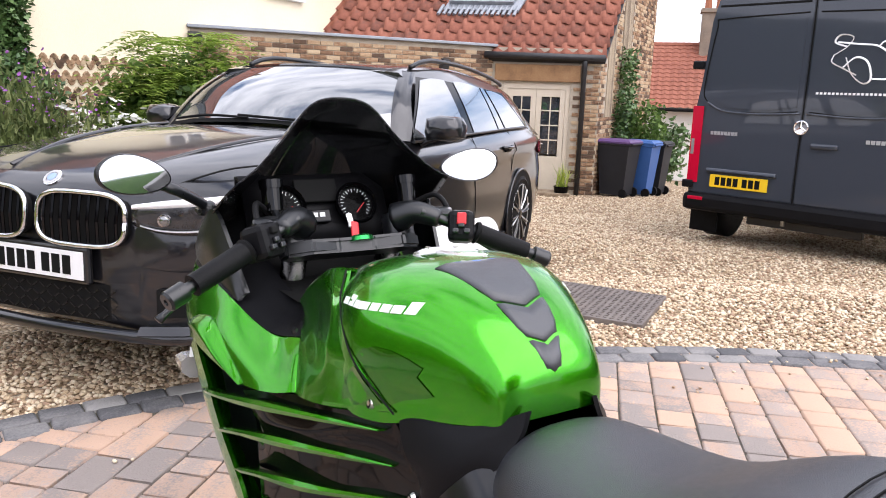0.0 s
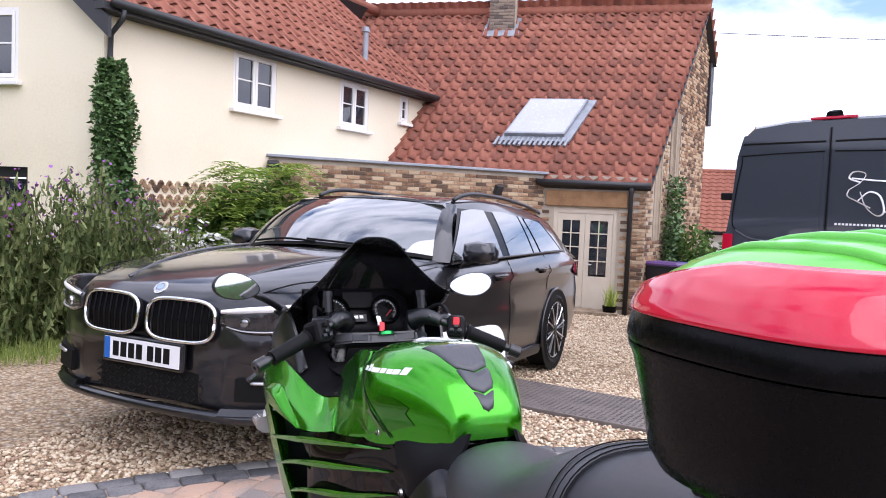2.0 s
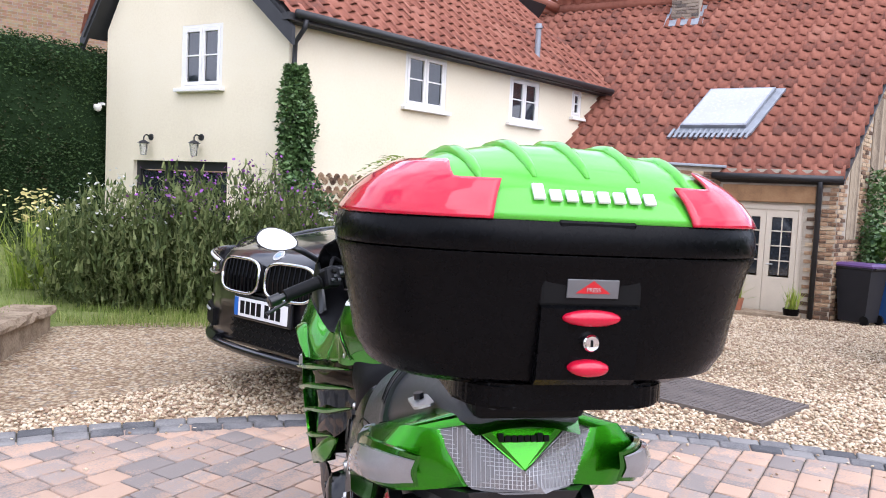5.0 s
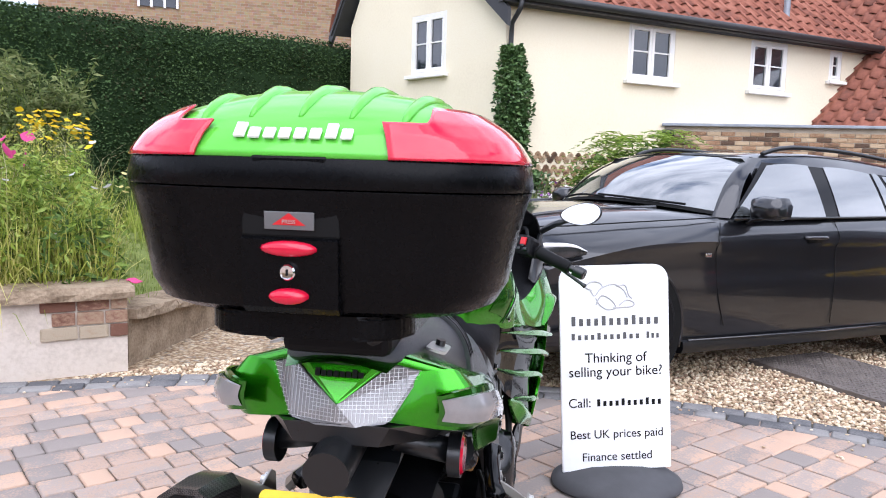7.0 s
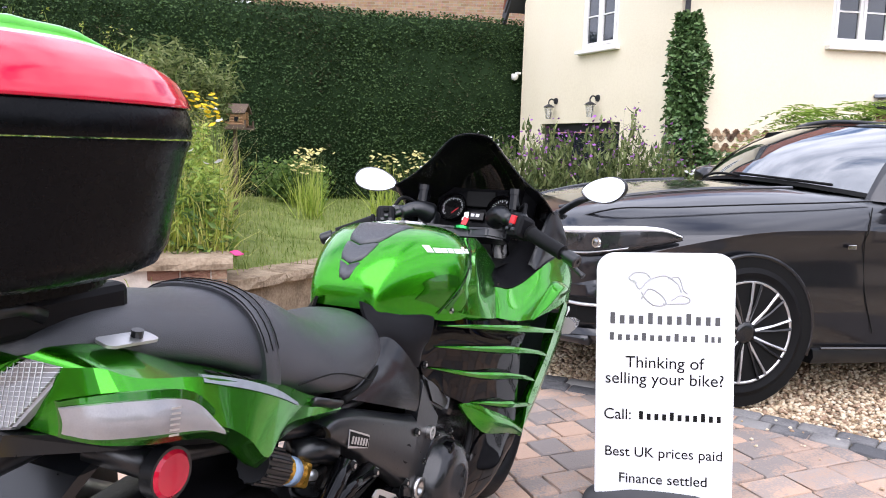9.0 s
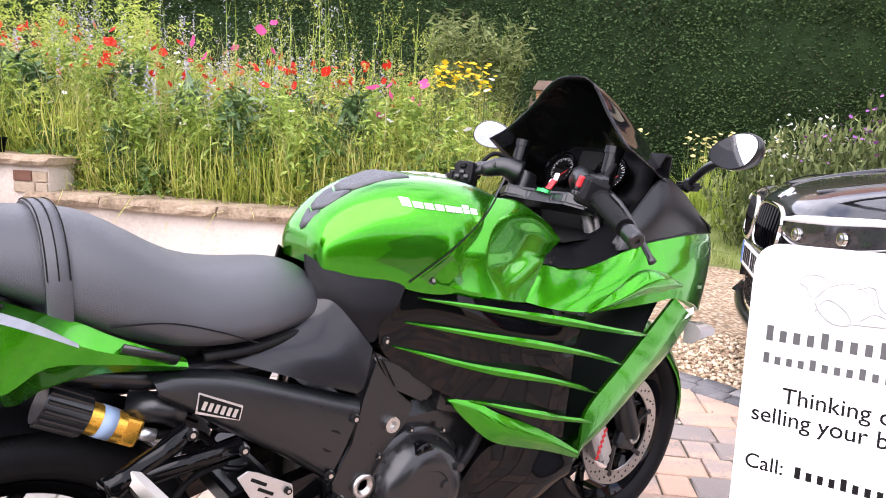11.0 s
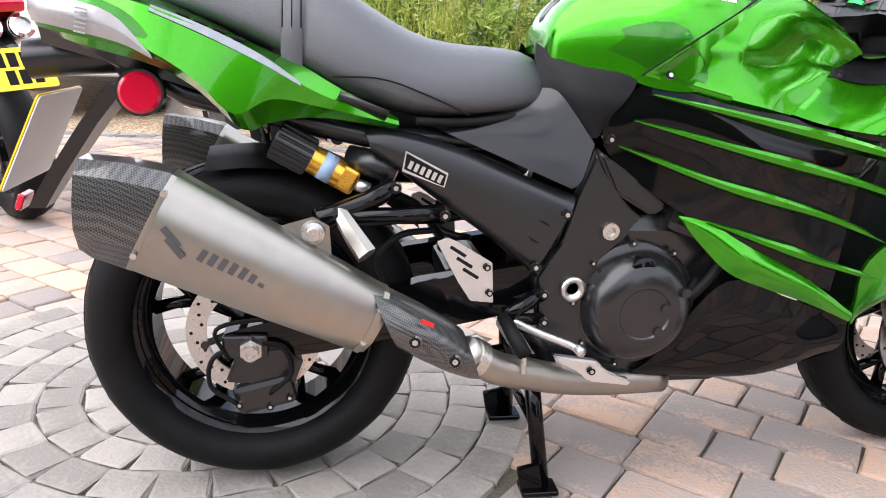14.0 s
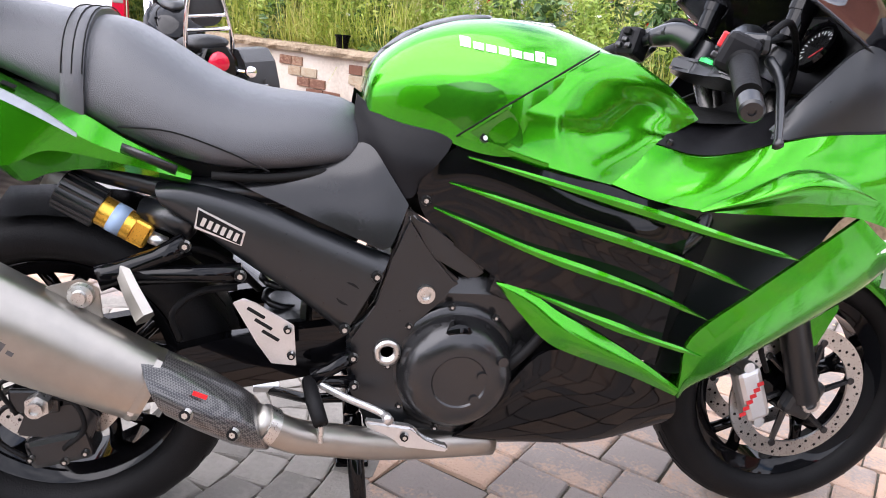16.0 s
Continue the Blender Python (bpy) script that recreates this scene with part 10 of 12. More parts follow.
def rough_stone(size, seed, wobble=0.012):
    """A worn slab with uneven faces."""
    rng = random.Random(seed)
    bm = bmesh.new()
    n = max(2, int(size[0] / 0.09))
    rows = []
    for k in range(n + 1):
        x = -size[0] / 2 + size[0] * k / n
        j = lambda: rng.uniform(-wobble, wobble)
        inset = 0.006 if k in (0, n) else 0.0
        rows.append([(x, -size[1] / 2 + j() + inset, -size[2] / 2 + inset), (x, -size[1] / 2 + j() + inset - 0.004, j() * 0.4), (x, -size[1] / 2 + 0.012 + j() + inset, size[2] / 2 - inset + j() * 0.25), (x, 0, size[2] / 2 - inset + j() * 0.3), (x, size[1] / 2 - 0.01, size[2] / 2 - inset + j() * 0.3), (x, size[1] / 2, -size[2] / 2)])
    return loft(rows)


garden_wall = thing("garden_wall", "low rendered garden wall with stone coping and patched brick", "wall", GW, kind="structure")
part("wall_body", box((3.06, 0.26, 0.50), (-1.53, 0.14, 0.18)), M["wall_render"], garden_wall, "pale render")
part("wall_body", box((4.4, 0.26, 0.78), (-5.1, 0.14, 0.29)), M["wall_render"], garden_wall, "pale render, upper stretch")
rng = random.Random(5)
s = 0.04
while s > -3.02:
    ln = min(rng.uniform(0.55, 0.95), s + 3.06)
    if ln < 0.2:
        break
    ob = part("coping_stone", rough_stone((ln - 0.008, 0.36, 0.075), int(-s * 100)), M["stone_cope"], garden_wall, smooth=False)
    ob.location = (s - ln / 2, 0.13, 0.462)
    s -= ln
s = -2.86
while s > -7.2:
    ln = rng.uniform(0.55, 0.95)
    ob = part("coping_stone", rough_stone((ln - 0.008, 0.36, 0.06), int(-s * 90)), M["stone_cope"], garden_wall)
    ob.location = (s - ln / 2, 0.13, 0.71)
    s -= ln
bme = bpy.data.meshes.new("brick")
b_ = box((1, 1, 1), bevel=0.06)
b_.to_mesh(bme)
b_.free()
bme.materials.append(BWM)


def put_brick(x, z, w, h, y=-0.006, d=0.07):
    o = new("brick", bme)
    o.parent = garden_wall
    o.matrix_local = Matrix.LocRotScale((x, y + d / 2, z), Euler((0, rng.uniform(-0.02, 0.02), 0)), (w, d, h))


for row in range(3):
    z = 0.20 + 0.083 * row + 0.03
    x = -0.47 + (0.0 if row % 2 == 0 else 0.06)
    while x < 0.0:
        w = min(rng.uniform(0.13, 0.21), 0.005 - x)
        if w > 0.04:
            put_brick(x + w / 2, z, w - 0.01, 0.074)
        x += w
for row in range(6):
    z = 0.20 + 0.08 * row
    x = -3.08 - (0.10 if row in (4, 5) else 0.32 if row < 2 else 0.0)
    x0 = -3.42 if row in (3, 4) else -3.30
    while x < -2.90:
        w = min(rng.uniform(0.13, 0.2), -2.90 - x)
        if w > 0.04 and z > 0.48:
            put_brick(x + w / 2, z, w - 0.01, 0.072)
        x += w
for row in range(4):
    x = -4.05 + 0.12 * row
    for k in range(2):
        w = rng.uniform(0.14, 0.22)
        put_brick(x + w / 2, 0.60 - 0.08 * row, w - 0.01, 0.072)
        x += w
# second leg, falling away beside the lawn
L2A, L2B = Vector((-2.27, 2.82, 0)), Vector((-2.40, 5.62, 0))
L2 = wall_frame(L2A, L2B - L2A)
leg_wall = thing("lawn_wall", "low mossy stone kerb wall beside the lawn", "wall", L2, kind="structure")
part("wall_body", loft([[(x, y, z) for y, z in ((0.0, -0.1), (0.0, h - 0.06), (0.24, h - 0.06), (0.24, -0.1))] for x, h in ((0, 0.34), (1.4, 0.27), (2.78, 0.205))]), M["stone_cope"], leg_wall)
for k in range(5):
    x = 0.28 + 0.555 * k
    ob = part("coping_stone", rough_stone((0.545, 0.36, 0.07), 40 + k), M["stone_cope"], leg_wall)
    ob.matrix_local = Matrix.Translation((x, 0.12, 0.335 - 0.05 * x - 0.035)) @ pose(0, 0, 0, 0, 2.8, 0)

# raised bed and lawn
def bed_h(s, back):
    return 0.42 + 0.40 * min(1.0, max(0.0, back - 0.3) / 2.6) + (0.22 if s < -3.0 else 0.0)


bm = bmesh.new()
grid = [[bm.verts.new(wall_pt(s, b, bed_h(s, b))) for b in (0.2, 0.6, 1.2, 2.0, 3.0, 4.5, 7.0)] for s in (-14, -10, -7, -5, -4, -3.05, -2.95, -2, -1, 0.0)]
for a, b in zip(grid, grid[1:]):
    for k in range(len(a) - 1):
        bm.faces.new((a[k], a[k + 1], b[k + 1], b[k]))
part("flower_bed", bm, M["soil"], None, "raised bed behind the garden wall", True, "structure", "ground")
def lawn_z(x, y):
    """Behind the kerb wall the lawn lies high; beyond its end it runs down to the drive."""
    high = 0.27 - 0.05 * max(0.0, min(y, 5.6) - 3) + 0.035 * max(0.0, -2.46 - x)
    low = gz(x, y) - 0.012
    f = 1.0 if y < 5.55 else max(0.0, min(1.0, (-2.2 - x) / 1.3))
    return low + (high - low) * f


bm = bmesh.new()
grid = []
for y in (2.95, 3.7, 4.45, 5.2, 5.5, 5.58, 5.95, 6.7, 7.45, 8.2, 8.95, 9.7, 10.45, 11.2, 12.0, 13.4):
    row = []
    for j in range(9):
        t = j / 8
        right = -2.46 if y < 5.6 else -2.46 + min(3.0, (y - 5.6) * 3.2 + 1.2)
        x = right + (-9.0 - right) * t
        sink = 0.12 if y > 5.55 and (j == 0 or (y < 5.6 and x > -2.6)) else 0.0
        row.append(bm.verts.new((x, y + 0.3 * math.sin(j * 1.3) * (t > 0), lawn_z(x, y) - sink)))
    grid.append(row)
for a, b in zip(grid, grid[1:]):
    for k in range(len(a) - 1):
        bm.faces.new((a[k], a[k + 1], b[k + 1], b[k]))
part("lawn", bm, M["soil"], None, "rough lawn beside the house", True, "structure", "ground")

LEAF = ([(0, 0, 0), (0.32, 0.4, 0.06), (0, 1, 0), (-0.32, 0.4, 0.06)], [(0, 1, 2), (0, 2, 3)])
BLADE = ([(-0.5, 0, 0), (0.5, 0, 0), (0.36, 0.5, 0.10), (-0.36, 0.5, 0.10), (0.0, 1.0, 0.35)], [(0, 1, 2, 3), (3, 2, 4)])


def blade_mats(rng, pts, h, width, lean=0.35):
    """Upright blades: y of the form turned up, x across."""
    n = len(pts)
    a = rng.uniform(0, 2 * np.pi, n)
    tilt = rng.normal(0, lean, n)
    hh = h * rng.uniform(0.55, 1.15, n)
    ca, sa, ct, st = np.cos(a), np.sin(a), np.cos(tilt), np.sin(tilt)
    m = np.zeros((n, 4, 4))
    m[:, :3, 0] = np.stack([ca, sa, 0 * a], -1) * width
    m[:, :3, 1] = np.stack([-sa * st, ca * st, ct], -1) * hh[:, None]
    m[:, :3, 2] = np.stack([-sa * ct, ca * ct, -st], -1) * hh[:, None]
    m[:, :3, 3] = pts
    m[:, 3, 3] = 1
    return m


NR = np.random.default_rng(11)


def bed_points(n, s0, s1, b0, b1, z=0.0):
    s, b = NR.uniform(s0, s1, n), NR.uniform(b0, b1, n)
    base = np.array([bed_h(u, v) for u, v in zip(s, b)])
    p = np.outer(np.ones(n), np.array(WC)) + np.outer(s, np.array(WD)) + np.outer(b, np.array(WN))
    p[:, 2] = base + z
    return p


ARCH = ([(-0.5, 0, 0), (0.5, 0, 0), (0.45, 0.38, 0.03), (-0.45, 0.38, 0.03), (0.32, 0.72, 0.15), (-0.32, 0.72, 0.15), (0.0, 0.93, 0.46)], [(0, 1, 2, 3), (3, 2, 4, 5), (5, 4, 6)])
LANCE = ([(0, 0, 0), (0.15, 0.35, 0.05), (0, 1, -0.10), (-0.15, 0.35, 0.05)], [(0, 1, 2), (0, 2, 3)])
scatter_mesh("meadow_grass", *ARCH, blade_mats(NR, np.r_[bed_points(19000, -9, 0.0, 0.3, 2.6), bed_points(8000, -13, -2, 2.4, 5.0), bed_points(7000, -6.2, -0.1, 0.26, 1.0)], 0.60, 0.008, 0.6), M["grass"], None, "tall pale green meadow grass in the raised bed", "stuff", "grass")
scatter_mesh("edge_tufts", *ARCH, blade_mats(NR, bed_points(5000, -9, 0.0, 0.24, 0.55), 0.36, 0.008, 0.9), M["grass"], None, "grass arching over the coping", "stuff", "grass")
scatter_mesh("seed_grass", *ARCH, blade_mats(NR, bed_points(2600, -9, 0.0, 0.35, 3.0), 0.98, 0.005, 0.34), M["straw"], None, "straw-coloured grass stems and seed heads", "stuff", "grass")


def leafy(name, pts, size, material, label, spread=0.5, tilt=70, form=LEAF):
    return scatter_mesh(name, *form, rand_mats(NR, pts, size, spread, tilt), material, None, label, "stuff", "plants")


# leafy clumps of uneven height
def clump_points(count, s0, s1, b0, b1, n, lo, hi, r0, r1):
    out = []
    for _ in range(count):
        c = bed_points(1, s0, s1, b0, b1)[0]
        hgt, rad = NR.uniform(lo, hi), NR.uniform(r0, r1)
        z = NR.uniform(0, 1, n) ** 0.8
        a = NR.uniform(0, 2 * np.pi, n)
        r = rad * np.sqrt(NR.uniform(0, 1, n)) * (1.05 - 0.7 * z)
        out.append(np.stack([c[0] + r * np.cos(a), c[1] + r * np.sin(a), c[2] + z * hgt], -1))
    return np.concatenate(out)


leafy("border_leaves", clump_points(110, -9, -0.1, 0.3, 1.3, 190, 0.25, 0.62, 0.14, 0.28), 0.085, M["leaf"], "dark green lance-shaped border leaves", form=LANCE)
leafy("bushy_leaves", clump_points(230, -9, -0.1, 0.28, 2.2, 230, 0.4, 0.85, 0.14, 0.3), 0.062, M["leaf_fern"], "bushy mid-green perennial leaves", form=LANCE)
leafy("bright_leaves", clump_points(240, -9, -0.1, 0.26, 2.5, 150, 0.35, 0.88, 0.10, 0.26), 0.05, M["leaf_bright"], "fresh yellow-green border leaves", form=LANCE)
leafy("feathery_leaves", clump_points(150, -9, -0.1, 0.5, 2.8, 150, 0.6, 1.0, 0.06, 0.16), 0.034, M["grass"], "feathery pale green stems", form=LANCE)
leafy("dark_clumps", clump_points(34, -8, -0.6, 0.3, 1.2, 420, 0.45, 0.85, 0.16, 0.26), 0.10, M["ivy"], "dark green leafy clumps among the grass", form=LANCE)


def wands(name, count, s0, s1, b0, b1, lo, hi, leaf_mat, label, bend=0.16, size=0.05, per=60):
    """Tall bending stems with leaves or buds along their upper half."""
    foot = bed_points(count, s0, s1, b0, b1)
    stems, leaves = [], []
    for c in foot:
        hgt, a = NR.uniform(lo, hi), NR.uniform(0, 2 * np.pi)
        d = np.array([math.cos(a), math.sin(a), 0]) * bend * hgt * NR.uniform(0.2, 1.2)
        top = c + d + np.array([0, 0, hgt])
        kink = c + d * 0.35 + np.array([0, 0, hgt * 0.55])
        for p, q in ((c, kink), (kink, top)):
            m = np.eye(4)
            m[:3, 0], m[:3, 1], m[:3, 2], m[:3, 3] = np.array([-math.sin(a), math.cos(a), 0]) * 0.006, q - p, d * 0.02, p
            stems.append(m)
        for k in range(5):
            f = NR.uniform(0.45, 0.9)
            p = c + d * f + np.array([0, 0, hgt * f])
            b = a + NR.uniform(0, 2 * np.pi)
            q = np.array([math.cos(b) * 0.13, math.sin(b) * 0.13, 0.20]) * NR.uniform(0.6, 1.2)
            m = np.eye(4)
            m[:3, 0], m[:3, 1], m[:3, 2], m[:3, 3] = np.array([-math.sin(b), math.cos(b), 0]) * 0.004, q, d * 0.02, p
            stems.append(m)
            leaves.append(p + q * NR.uniform(0.1, 1.0, (per // 6, 1)) + NR.normal(0, 0.008, (per // 6, 3)))
        f = NR.uniform(0.4, 1.0, (per // 6, 1))
        leaves.append(c + d * f + np.array([0, 0, 1.0]) * hgt * f + NR.normal(0, 0.01, (per // 6, 3)))
    scatter_mesh(name + "_stems", *BLADE, np.array(stems), M["leaf_fern"], None, "tall branching green stems", "stuff", "plants")
    leafy(name, np.concatenate(leaves), size, leaf_mat, label, form=LANCE)


wands("tall_weeds", 46, -2.1, -0.6, 0.8, 2.2, 1.1, 1.65, M["grass"], "tall pale branching weeds above the bed", 0.14, 0.022)
wands("chicory", 26, -2.3, -1.2, 0.9, 2.0, 1.1, 1.6, M["mauve_pale"], "pale blue chicory on tall stems", 0.12, 0.024, 24)
wands("mugwort", 60, -0.75, -0.05, 2.0, 2.9, 0.9, 1.35, M["sage"], "grey-green mugwort at the back of the bed", 0.3, 0.07, 90)
leafy("tall_clumps", clump_points(90, -9, -3.6, 1.4, 3.6, 200, 0.9, 1.45, 0.12, 0.26), 0.055, M["leaf_bright"], "tall yellow-green growth at the back of the bed", form=LANCE)
wands("foxgloves", 70, -9, -3.3, 1.2, 3.4, 1.0, 1.5, M["mauve_pale"], "faded foxglove and lupin spires", 0.1, 0.026, 60)
wands("wild_stems", 150, -9, -0.3, 0.3, 2.0, 0.6, 1.0, M["leaf_fern"], "leafy wild flower stems", 0.3, 0.04, 36)
# lupin spires
sp = bed_points(260, -9, -0.8, 0.4, 2.4)
rows = []
for c in sp:
    hgt = NR.uniform(0.75, 1.1)
    k = np.linspace(0, 1, 46)
    a = k * 40
    r = 0.022 * (1.15 - k)
    rows.append(np.stack([c[0] + r * np.cos(a), c[1] + r * np.sin(a), c[2] + hgt * (0.66 + 0.34 * k)], -1))
half = len(rows) // 2
leafy("lupin_spires", np.concatenate(rows[:half]), 0.02, M["mauve_pale"], "faded mauve lupin spires")
leafy("seed_spires", np.concatenate(rows[half:]), 0.02, M["straw"], "pale green seed spires")
# flowers: petals on thin stems
PETAL = ([(0, 0, 0)] + [(math.cos(2 * math.pi * k / 8) * (1 if k % 2 else 0.86), math.sin(2 * math.pi * k / 8) * (1 if k % 2 else 0.86), 0.42 if k % 2 else 0.3) for k in range(8)], [(0, k + 1, (k + 1) % 8 + 1) for k in range(8)])


def flowers(name, pts, size, material, label, stem=0.0, tilt=35):
    scatter_mesh(name, *PETAL, rand_mats(NR, pts, size, 0.3, tilt), material, None, label, "stuff", "flowers")
    if stem:
        low = pts.copy()
        low[:, 2] -= stem
        m = blade_mats(NR, low, 1.0, 0.005, 0.02)
        m[:, :3, 1] = np.array([0, 0, 1.0]) * stem
        m[:, :3, 2] *= 0.02
        scatter_mesh(name + "_stems", *BLADE, m, M["stem"], None, "thin flower stems", "stuff", "plants")


pp = np.r_[bed_points(140, -5.4, -0.8, 0.9, 2.6), bed_points(30, -9, -5, 0.5, 2.6)]
pp[:, 2] += NR.uniform(0.55, 0.98, len(pp))
flowers("poppies", pp, 0.040, M["poppy"], "scarlet field poppies above the grass", 0.5, 75)
pk = np.r_[bed_points(7, -0.95, -0.45, 0.35, 0.9), bed_points(6, -2.6, -1.5, 0.5, 1.4) + np.array([0, 0, 0.35])]
pk[:, 2] += NR.uniform(0.62, 0.92, len(pk))
flowers("pink_poppies", pk, 0.044, M["pink"], "pink poppies near the wall corner", 0.5, 75)
yl = bed_points(70, -0.5, -0.05, 0.9, 1.7)
yl[:, 2] += NR.uniform(0.80, 0.98, len(yl))
flowers("ragwort", yl, 0.025, M["yellow"], "yellow ragwort heads", 0.4)
wp = bed_points(330, -9, 0.0, 0.28, 2.2)
wp[:, 2] += NR.uniform(0.2, 0.85, len(wp))
flowers("daisies", wp, 0.026, M["white_petal"], "white ox-eye daisies", 0.3)
og = bed_points(110, -9, -4.2, 0.4, 2.5)
og[:, 2] += NR.uniform(0.4, 0.8, len(og))
flowers("marigolds", og, 0.034, M["orange"], "orange marigolds", 0.3, 70)
# fallen petal on the coping
part("fallen_petal", slab([(0.05 * math.cos(a), 0.03 * math.sin(a) + 0.01 * math.cos(3 * a)) for a in (2 * math.pi * k / 12 for k in range(12))], 0.004, Matrix.Translation(wall_pt(0.06, 0.12, 0.505)) @ pose(0, 0, 0, 12, 8, 0)), M["pink"], None, "fallen pink petal on the wall", category="petal")
pot = thing("flower_pot", "small black plastic plant pot on the coping", "pot", Matrix.Translation(wall_pt(-3.42, 0.14, 0.742)))
part("pot_body", lathe([(0.0, 0.045), (0.09, 0.06), (0.09, 0.066), (0.105, 0.066), (0.105, 0.055), (0.08, 0.05), (0.08, 0.001)], (0, 0, 0), "Z", 20), M["box_black"], pot, smooth=True, sharp=35)

# clipped hedge behind the garden
H0, H1 = Vector((-3.3, 13.0, 0)), Vector((-22.0, -6.17, 0))
HM = wall_frame(H1, H0 - H1)
HL = (H0 - H1).length
hedge = thing("hedge", "tall dark clipped conifer hedge behind the garden", "hedge", HM)
HT = 3.55
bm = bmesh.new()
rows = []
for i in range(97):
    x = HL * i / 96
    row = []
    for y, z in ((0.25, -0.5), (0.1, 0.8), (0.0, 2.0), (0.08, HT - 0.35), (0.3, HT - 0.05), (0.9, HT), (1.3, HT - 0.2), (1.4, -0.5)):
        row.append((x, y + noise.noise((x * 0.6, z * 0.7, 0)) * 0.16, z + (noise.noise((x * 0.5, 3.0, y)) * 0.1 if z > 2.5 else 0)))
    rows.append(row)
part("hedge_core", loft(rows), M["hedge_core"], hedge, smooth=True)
n = 170000
hx = NR.uniform(0, HL, n)
u = NR.uniform(0, 1, n)
hz = np.where(u < 0.85, NR.uniform(0.2, HT - 0.05, n), HT)
hy = np.where(u < 0.85, 0.02 + 0.25 * np.clip((hz - HT + 0.4) / 0.4, 0, 1) ** 2 + 0.15 * np.clip((0.8 - hz) / 1.3, 0, 1), NR.uniform(0.2, 1.3, n))
wob = np.array([noise.noise((a * 0.6, b * 0.7, 0)) * 0.16 for a, b in zip(hx, hz)])
tip = np.where(u >= 0.85, np.array([noise.noise((a * 0.5, 3.0, b)) * 0.1 for a, b in zip(hx, hy)]), 0)
scatter_mesh("hedge_leaves", *LEAF, rand_mats(NR, np.stack([hx, hy + wob - 0.02 + NR.uniform(-0.05, 0.05, n), hz + tip + NR.uniform(-0.02, 0.04, n)], -1), 0.045, 0.5, 55), M["hedge"], hedge, kind="stuff")
# bird house on a post before the hedge
bh = thing("bird_house", "weathered wooden bird house on a post before the hedge", "bird house", Matrix.Translation((-5.66, 6.92, -0.13)) @ pose(0, 0, 0, 0, 0, 20))
part("post", rod((0, 0, 0.2), (0, 0, 1.50), 0.03, n=8), M["bark"], bh)
part("tray", box((0.40, 0.34, 0.025), (0, 0, 1.51), bevel=0.004), M["bark"], bh, "dark feeding tray")
for s in (-1, 1):
    part("tray_lip", box((0.40, 0.015, 0.05), (0, s * 0.165, 1.535), bevel=0.003), M["bark"], bh)
    for x in (-0.185, 0.185):
        part("corner_post", box((0.02, 0.02, 0.10), (x, s * 0.155, 1.57)), M["bark"], bh)
for k in range(5):
    part("log", rod((-0.125, -0.105, 1.555 + 0.036 * k), (-0.125, 0.105, 1.555 + 0.036 * k), 0.019, n=8), M["wood"], bh)
    for s in (-1, 1):
        part("log", rod((-0.14, s * 0.10, 1.57 + 0.036 * k), (0.14, s * 0.10, 1.57 + 0.036 * k), 0.019, n=8), M["wood"], bh)
part("house_body", loft([[(x, y, z) for y, z in ((-0.09, 1.53), (0.09, 1.53), (0.09, 1.72), (0.0, 1.80), (-0.09, 1.72))] for x in (-0.12, 0.12)]), M["wood"], bh)
part("doorway", box((0.02, 0.07, 0.09), (-0.142, 0, 1.62)), M["ink"], bh, "dark doorway")
for x in (-0.06, 0.06):
    part("window_hole", box((0.05, 0.02, 0.06), (x, -0.118, 1.63)), M["ink"], bh, "dark window hole")
for s in (-1, 1):
    part("roof_board", box((0.36, 0.19, 0.018), (0, s * 0.070, 1.765), (s * -40, 0, 0)), M["bark"], bh)

# ---- shrubs before the house ----
def shrub(name, c, rad, hgt, n, size, material, label, category="shrub", lumps=9):
    """Stems and many leaves in uneven lumps round a base."""
    th = thing(name, label, category, Matrix.Translation(c))
    bm = bmesh.new()
    pts = []
    for k in range(lumps):
        a = NR.uniform(0, 2 * np.pi)
        r = rad * NR.uniform(0.15, 0.8)
        top = Vector((r * math.cos(a), r * math.sin(a), hgt * NR.uniform(0.45, 0.92)))
        add_sweep(bm, curve_pts([(0.15 * top.x, 0.15 * top.y, 0), (0.5 * top.x, 0.5 * top.y, 0.5 * top.z), top], 3), 0.012, 5)
        m = n // lumps
        g = NR.normal(0, 1, (m, 3))
        g /= np.linalg.norm(g, axis=1)[:, None]
        g *= (NR.uniform(0, 1, m) ** 0.4)[:, None] * np.array([rad * 0.45, rad * 0.45, hgt * 0.28])
        q = np.array(top) * np.array([1, 1, 0.85]) + g
        q[:, 2] = np.abs(q[:, 2])
        pts.append(q)
    part("stems", bm, M["stem"], th)
    scatter_mesh("leaves", *LEAF, rand_mats(NR, np.concatenate(pts), size, 0.5, 80), material, th, kind="stuff")
    return th, np.concatenate(pts)


